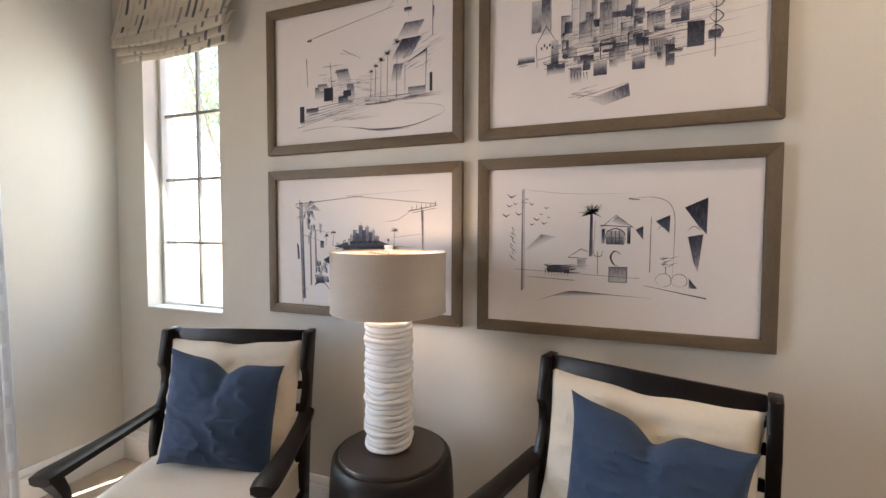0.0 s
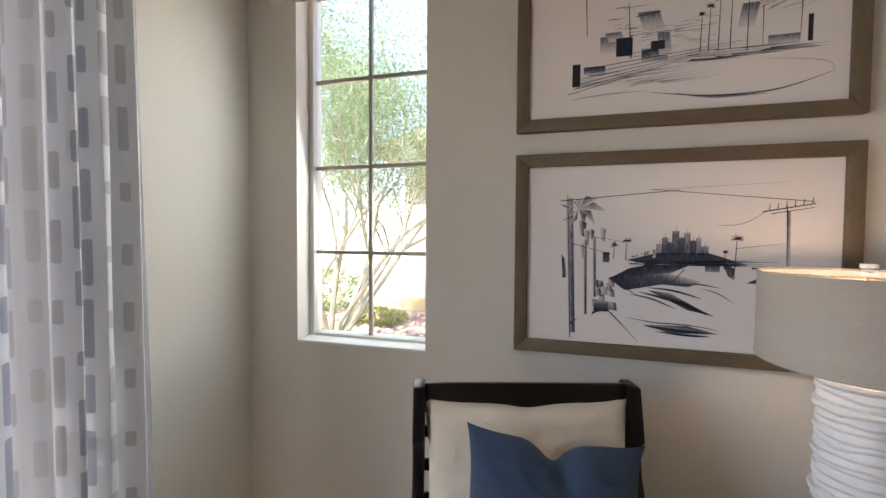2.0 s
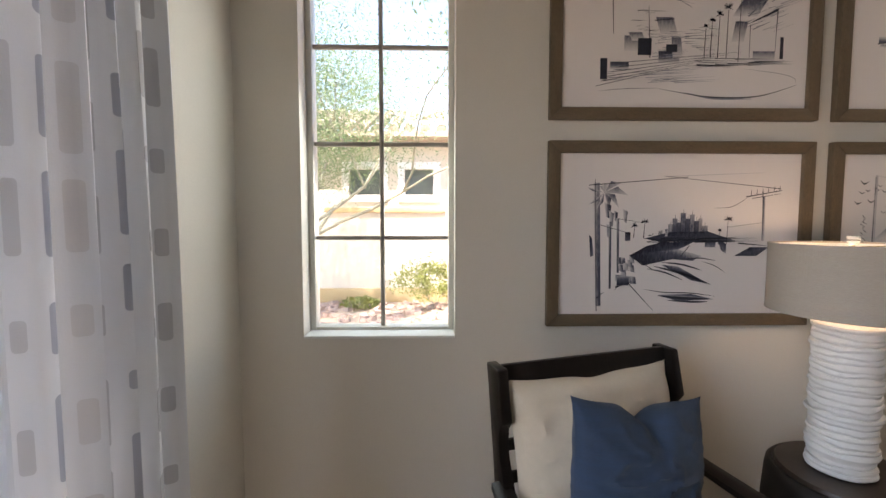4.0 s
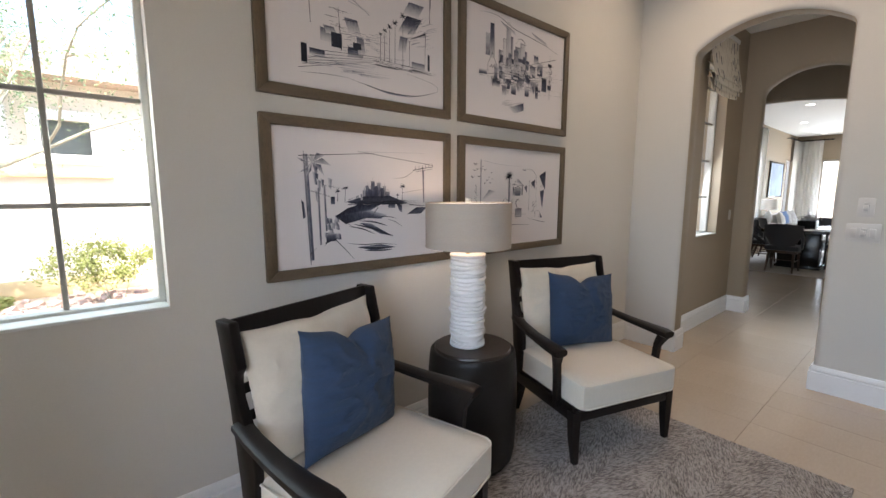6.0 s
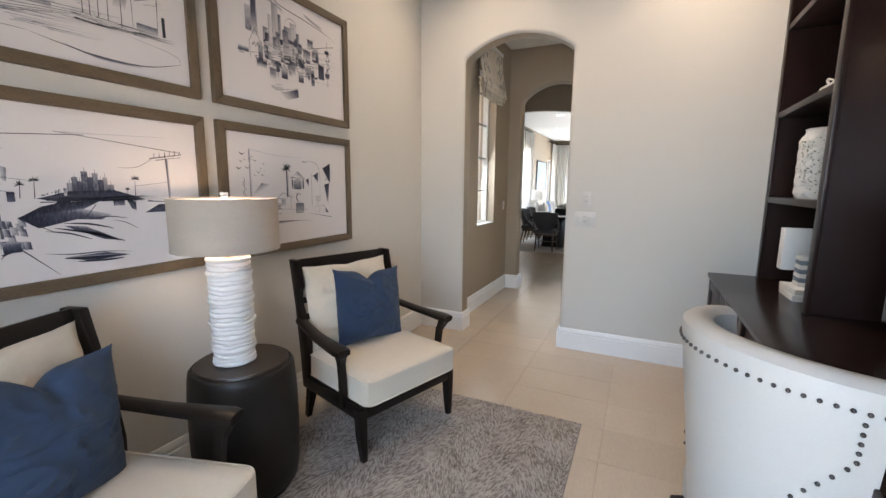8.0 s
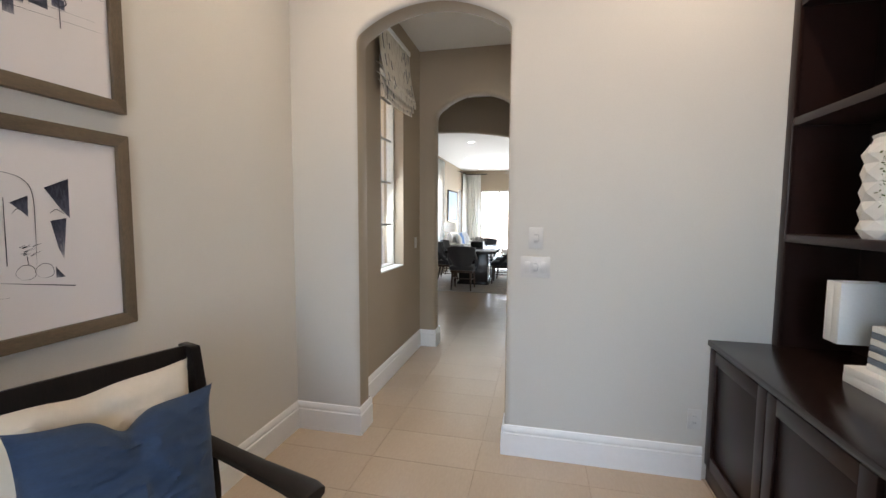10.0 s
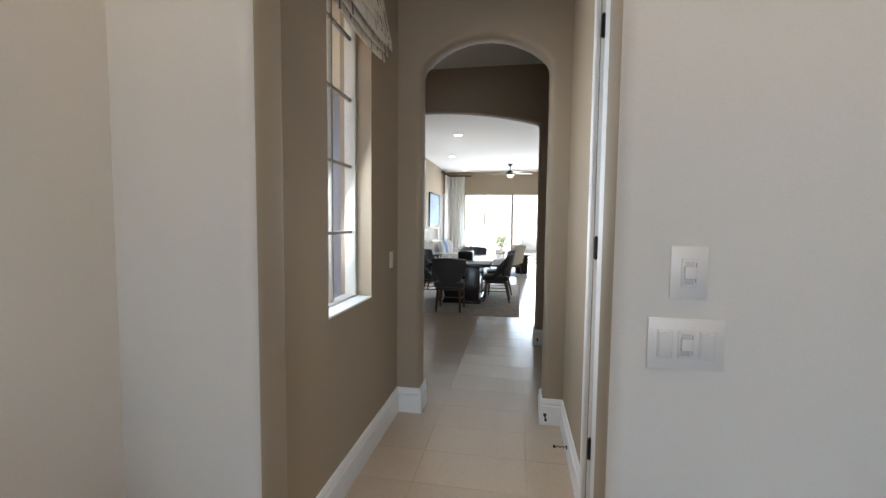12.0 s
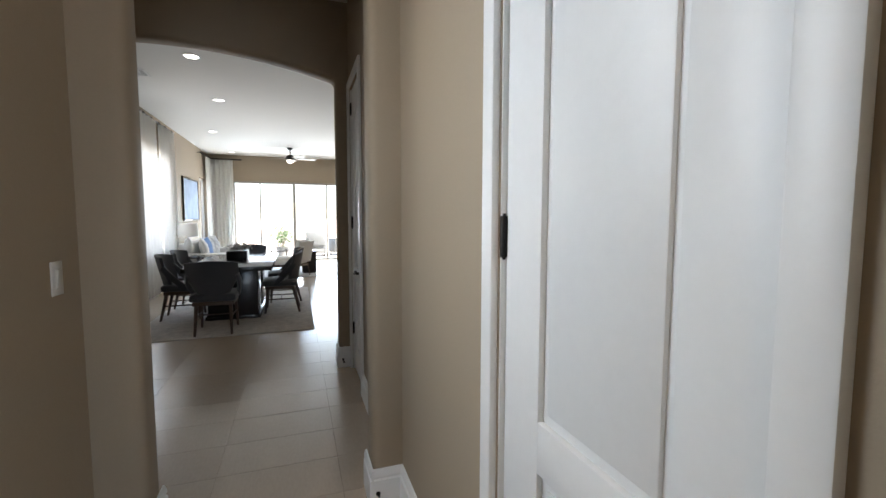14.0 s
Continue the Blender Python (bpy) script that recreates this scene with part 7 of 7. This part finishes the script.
for x, y, w, h in ((8.6, 2.64, 0.30, 0.16), (5.17, 0.67, 0.26, 0.13)):
    v = thing("ceiling_vent", pose(x, y, HIGH2), "white slotted ceiling vent", "vent", "ceiling vents")
    part("frame", boxes((-w / 2, w / 2, -h / 2, -h / 2 + 0.02, -0.008, -0.001), (-w / 2, w / 2, h / 2 - 0.02, h / 2, -0.008, -0.001), (-w / 2, -w / 2 + 0.02, -h / 2 + 0.02, h / 2 - 0.02, -0.008, -0.001), (w / 2 - 0.02, w / 2, -h / 2 + 0.02, h / 2 - 0.02, -0.008, -0.001)), M["trim"], v, smooth=False)
    part("backing", boxes((-w / 2 + 0.02, w / 2 - 0.02, -h / 2 + 0.02, h / 2 - 0.02, -0.003, -0.001)), M["slot"], v, smooth=False)
    for k in range(6):
        y0 = -h / 2 + 0.025 + (h - 0.05) * k / 5
        part("slat", boxes((-w / 2 + 0.02, w / 2 - 0.02, y0 - 0.004, y0 + 0.004, -0.007, -0.003)), M["trim"], v, smooth=False)
fan = thing("ceiling_fan", pose(14.35, 0.88, HIGH2), "dark bronze ceiling fan with a glass bowl light", "ceiling fan")
part("canopy", lathe([(0, 0), (0.07, 0), (0.065, -0.04), (0.02, -0.07), (0, -0.07)], 20), M["fan_metal"], fan)
part("downrod", lathe([(0, -0.06), (0.014, -0.06), (0.014, -0.20), (0, -0.20)], 12), M["fan_metal"], fan)
part("motor", lathe([(0, -0.18), (0.05, -0.19), (0.11, -0.24), (0.125, -0.29), (0.10, -0.33), (0, -0.33)], 28), M["fan_metal"], fan)
part("light_bowl", lathe([(0.10, -0.33), (0.095, -0.37), (0.06, -0.41), (0, -0.425)], 24), M["fan_glass"], fan)
for k in range(5):
    a = 72 * k - 80
    part("blade", prism([(0.16, -0.05), (0.30, -0.065), (0.66, -0.07), (0.70, -0.03), (0.70, 0.03), (0.66, 0.07), (0.30, 0.065), (0.16, 0.05)], 0.006, 0.002, 1), M["fan_blade"], fan, m=pose(0, 0, -0.285, 0, 0, a) @ pose(0, 0, 0, 80, 0, 0))
    part("blade_iron", boxes((0.09, 0.22, -0.018, 0.018, -0.29, -0.282), bevel=0.002), M["fan_metal"], fan, m=pose(0, 0, 0, 0, 0, a))

# ---- outdoors ----
ground = single("ground", boxes((-600, 600, -600, 600, -0.35, -0.15)), M["gravel"], "pale desert gravel ground", "ground", "structure", smooth=False)
single("patio_pavement", boxes((FAR + 0.2, 22, -6, 6, -0.14, -0.03)), M["paver"], "pale paved patio outside the sliding doors", "pavement", "structure", smooth=False)
single("porch_pavement", boxes((1.6, 3.86, 1.75, 5.2, -0.14, -0.03)), M["paver"], "pale paved entry porch", "pavement", "structure", smooth=False)

pch = thing("patio_chair", pose(18.1, 0.15, -0.03, 0, 0, 95), "grey wicker patio armchair", "patio chair", "patio chairs")
part("seat", boxes((-0.33, 0.33, -0.33, 0.30, 0.12, 0.42), bevel=0.03), M["wicker"], pch)
part("backrest", boxes((-0.33, 0.33, 0.24, 0.34, 0.40, 0.92), bevel=0.03), M["wicker"], pch)
for sx in (-1, 1):
    part("arm", boxes((sx * 0.33 - 0.06, sx * 0.33 + 0.06, -0.33, 0.30, 0.12, 0.64), bevel=0.03), M["wicker"], pch)
    for y in (-0.28, 0.26):
        part("foot", boxes((sx * 0.30 - 0.02, sx * 0.30 + 0.02, y - 0.02, y + 0.02, 0, 0.12)), M["fan_metal"], pch, smooth=False)
copy_thing(pch, pose(18.4, -0.85, -0.03, 0, 0, 110))
pp = thing("potted_plant", pose(17.7, 1.25, -0.03), "leafy green plant in a grey pot on the patio", "potted plant")
part("pot", lathe([(0, 0), (0.16, 0), (0.21, 0.34), (0.22, 0.40), (0.20, 0.40), (0.18, 0.34), (0, 0.33)], 24), M["terracotta"], pp)
bm = bmesh.new()
rl = random.Random(33)
for k in range(14):
    a, t = rl.uniform(0, 6.28), rl.uniform(0.15, 0.5)
    add_sweep(bm, [(0, 0, 0.33), (0.3 * t * math.cos(a), 0.3 * t * math.sin(a), 0.6), (0.5 * t * math.cos(a), 0.5 * t * math.sin(a), 0.75 + t * 0.5)], [0.008, 0.006, 0.003], 5)
part("stems", bm, M["bark"], pp)
bm = bmesh.new()
leaves(bm, [(rl.gauss(0, 0.17), rl.gauss(0, 0.17), 0.78 + rl.gauss(0, 0.15)) for _ in range(420)], 0.05, rl)
part("leaves", bm, M["leaf"], pp)

# entry front seen through the hall window
fd = thing("front_door", pose(ARCH2 - 0.045, 1.95, -0.02), "dark brown raised-panel front door on the porch, sky reflection coloured in as bluish grey", "door")
part("door_leaf", boxes((0, 0.04, 0, 0.92, 0, 2.42), bevel=0.003), M["entry_door"], fd)
for y0, y1 in ((0.10, 0.42), (0.50, 0.82)):
    for z0, z1 in ((0.16, 0.62), (0.76, 1.62), (1.76, 2.28)):
        part("panel", boxes((-0.014, 0.001, y0, y1, z0, z1), bevel=0.013), M["entry_door"], fd)
        part("molding", boxes((-0.009, 0.001, y0 - 0.022, y0 - 0.006, z0 - 0.022, z1 + 0.022), (-0.009, 0.001, y1 + 0.006, y1 + 0.022, z0 - 0.022, z1 + 0.022), (-0.009, 0.001, y0 - 0.006, y1 + 0.006, z0 - 0.022, z0 - 0.006), (-0.009, 0.001, y0 - 0.006, y1 + 0.006, z1 + 0.006, z1 + 0.022), bevel=0.003), M["entry_door"], fd)
for r in ((-0.03, 0.04, -0.07, -0.003, 0, 2.50), (-0.03, 0.04, 0.923, 0.99, 0, 2.50), (-0.03, 0.04, -0.003, 0.923, 2.43, 2.50)):
    part("casing", boxes(r, bevel=0.004), M["stucco"], fd)
wall("wall_porch_east", boxes((ARCH2 - 0.012, ARCH2 - 0.001, 1.73, 3.4, -0.1, 3.4)), M["stucco"], "cream stucco wall round the front door")
wall("wall_porch_north", boxes((2.9, ARCH2 - 0.02, 3.4, 3.6, -0.1, 3.4)), M["stucco"], "cream stucco porch wall")
single("ceiling_porch", boxes((2.1, ARCH2 - 0.02, 1.74, 3.6, 2.95, 3.1)), M["stucco"], "cream stucco porch ceiling", "ceiling", "structure", smooth=False)

# neighbour's house
NY = 8.6
nh = thing("neighbor_house", pose(0, NY, -0.15), "cream stucco house with small white windows and a clay tile roof", "house")
hole = [(-3.62, -3.00, 2.15, 2.66), (-2.52, -1.95, 2.15, 2.66)]
part("wall", holed("x", 0, 0.25, -4.6, 7.0, 0, 3.25, hole), M["stucco"], nh, smooth=False)
part("base_band", boxes((-4.6, 7.0, -0.05, 0, 0.0, 0.28), bevel=0.01), M["stucco_band"], nh)
part("sill_band", boxes((-4.1, -1.72, -0.07, 0, 1.80, 1.90), bevel=0.01), M["stucco_band"], nh)
for a, b, c, d in hole:
    w = part("window", boxes((a - 0.14, a, -0.05, 0.06, c - 0.14, d + 0.14), (b, b + 0.14, -0.05, 0.06, c - 0.14, d + 0.14), (a, b, -0.05, 0.06, c - 0.14, c), (a, b, -0.05, 0.06, d, d + 0.14), bevel=0.006), M["trim"], nh)
    part("pane", boxes((a, b, 0.10, 0.11, c, d)), M["screen"], w, smooth=False)
rm = bmesh.new()
add_box(rm, -5.1, 7.4, -0.55, 6.5, 3.2, 3.3)
slope = radians(20)
for i in range(42):
    for j in range(7):
        x = -5.1 + i * 0.30
        add_sweep(rm, [(x, -0.55 + j * 0.42, 3.32 + j * 0.42 * math.tan(slope)), (x, -0.55 + (j + 1.15) * 0.42, 3.30 + (j + 1.15) * 0.42 * math.tan(slope))], [0.105, 0.09], 8)
part("roof", rm, M["roof_tile"], nh)
single("garden_wall", holed("x", NY + 2.5, 0.2, -30, -4.7, -0.15, 1.7, []), M["stucco"], "cream stucco garden wall behind the trees", "garden wall", smooth=False)


def branchy_tree(name, place, rng, stems, tall, lean, label, leaf_n, leaf_size, spread, bark, leaf):
    t = thing(name, Matrix.Translation(place), label, "tree")
    wood, tips = bmesh.new(), []

    def grow(p, d, length, r, depth):
        pts, radii = [p], [r]
        q, dd = p.copy(), d.copy()
        for k in range(4):
            dd = (dd + Vector((rng.gauss(0, 0.16), rng.gauss(0, 0.16), rng.gauss(0.03, 0.10)))).normalized()
            q = q + dd * length / 4
            pts.append(q.copy())
            radii.append(r * (1 - 0.1 * (k + 1)))
            if depth <= 2:
                tips.append((q.copy(), depth))
        add_sweep(wood, pts, radii, 6 if depth > 1 else 4)
        if depth > 0:
            for k in range(rng.choice((2, 3))):
                nd = (dd + Vector((rng.gauss(0, 0.5), rng.gauss(0, 0.5), rng.gauss(0.05, 0.35)))).normalized()
                grow(pts[rng.choice((2, 3, 4))], nd, length * rng.uniform(0.62, 0.85), r * 0.58, depth - 1)

    for k in range(stems):
        a = 6.28 * k / stems + rng.uniform(-0.4, 0.4)
        d = Vector((0.55 * math.cos(a), 0.55 * math.sin(a), 1.0)) + Vector(lean)
        grow(Vector((0.05 * math.cos(a), 0.05 * math.sin(a), -0.05)), d.normalized(), tall * rng.uniform(0.32, 0.42), 0.021 * tall / 3, 4)
    part("trunk", wood, bark, t)
    crown = bmesh.new()
    per = max(1, leaf_n // max(1, len(tips)))
    for q, depth in tips:
        leaves(crown, [q + Vector((rng.gauss(0, spread), rng.gauss(0, spread), rng.gauss(0, spread * 0.7))) for _ in range(per)], leaf_size, rng, 0.35)
    part("crown", crown, leaf, t, smooth=False)
    return t


branchy_tree("palo_verde_tree", (-4.6, 5.7, -0.15), random.Random(3), 6, 6.4, (0.64, -0.05, 0.3), "multi-stemmed palo verde tree with fine green leaves", 125000, 0.021, 0.26, M["bark"], M["leaf"])
branchy_tree("shrub_tree", (-1.88, 7.6, -0.15), random.Random(9), 3, 1.12, (0, 0, 0.5), "small round yellow-green garden tree", 3600, 0.032, 0.08, M["bark"], M["bush"])


def hedge(place, rx, ry, rz, count, rng, label, leaf):
    bm = bmesh.new()
    spots = []
    for _ in range(count):
        v = Vector((rng.gauss(0, 1), rng.gauss(0, 1), rng.gauss(0, 1))).normalized() * rng.uniform(0.75, 1.05)
        spots.append((v.x * rx, v.y * ry, rz + v.z * rz + 0.05 * rng.random()))
    leaves(bm, spots, 0.04, rng)
    h = thing("shrub", Matrix.Translation(place), label, "shrub", "garden shrubs")
    part("foliage", bm, leaf, h, smooth=False)
    bm2 = bmesh.new()
    for k in range(7):
        a = k * 0.9
        add_sweep(bm2, [(0, 0, 0), (rx * 0.6 * math.cos(a), ry * 0.6 * math.sin(a), rz * 1.2)], [0.02, 0.008], 5)
    part("stems", bm2, M["bark"], h)


rh = random.Random(12)
hedge((-6.0, 8.0, -0.15), 0.75, 0.5, 0.45, 2600, rh, "dense round green shrub in the gravel garden", M["leaf"])
hedge((-4.5, 7.0, -0.15), 0.6, 0.35, 0.15, 1200, rh, "low spreading green shrub in the gravel garden", M["bush"])
hedge((-3.3, 7.9, -0.15), 0.35, 0.25, 0.09, 500, rh, "low green shrub in the gravel garden", M["bush"])
st_bm = bmesh.new()
for _ in range(700):
    x, y = rh.uniform(-6, 1), rh.uniform(4, 8.4)
    s = rh.uniform(0.03, 0.09)
    vs = add_box(st_bm, -s, s, -s * 0.8, s * 0.8, -s * 0.5, s * 0.5, m=pose(x, y, -0.15 + s * 0.2, rh.uniform(-20, 20), rh.uniform(-20, 20), rh.uniform(0, 360)))
single("garden_rocks", st_bm, material("river_rock", (0.40, 0.30, 0.26), 0.9, grain=9, vary=0.45, bump=0.3), "scattered reddish and pale garden rocks", "rocks", "stuff", smooth=False)

# ---- floor tiles ----
TX, TY, JX, JY, GAP = 0.338, 0.635, 3.713, 0.555, 0.002
tile_bm = bmesh.new()
add_box(tile_bm, GAP / 2, TX - GAP / 2, GAP / 2, TY - GAP / 2, -0.0038, 0.0, 0.0005, seg=1)
tile_me = mesh_of(tile_bm, "tile", M["tile"])
rest = []
for i in range(-20, 40):
    for j in range(-7, 5):
        x, y = JX + TX * i, JY + TY * j
        if x + TX < WEST or y + TY < -3.2 or y > 3.1 or x > FAR:
            continue
        if x < HALL_X - 0.1:
            if y + TY < SOUTH or y > NORTH:
                continue
        elif x < ARCH2_BACK - 0.1:
            if y + TY < HALL_S or y > HALL_N:
                continue
        elif x < ARCH3_BACK - 0.1:
            if y + TY < HALL_S:
                continue
        else:
            rest.append((x, y))
            continue
        o = new("tile", tile_me)
        o.parent = floor
        o.location = (x, y, 0)
vs, fs = [], []
for x, y in rest:
    n = len(vs)
    vs += [(x + GAP / 2, y + GAP / 2, 0), (x + TX - GAP / 2, y + GAP / 2, 0), (x + TX - GAP / 2, y + TY - GAP / 2, 0), (x + GAP / 2, y + TY - GAP / 2, 0)]
    vs += [(p[0], p[1], -0.0038) for p in vs[n : n + 4]]
    fs += [(n, n + 1, n + 2, n + 3)] + [(n + a, n + 4 + a, n + 4 + (a + 1) % 4, n + (a + 1) % 4) for a in range(4)]
me = bpy.data.meshes.new("far_tiles")
me.from_pydata(vs, [], fs)
me.materials.append(M["tile"])
far_tiles = new("far_tiles", me)
far_tiles.parent = floor
far_tiles["kind"] = "stuff"
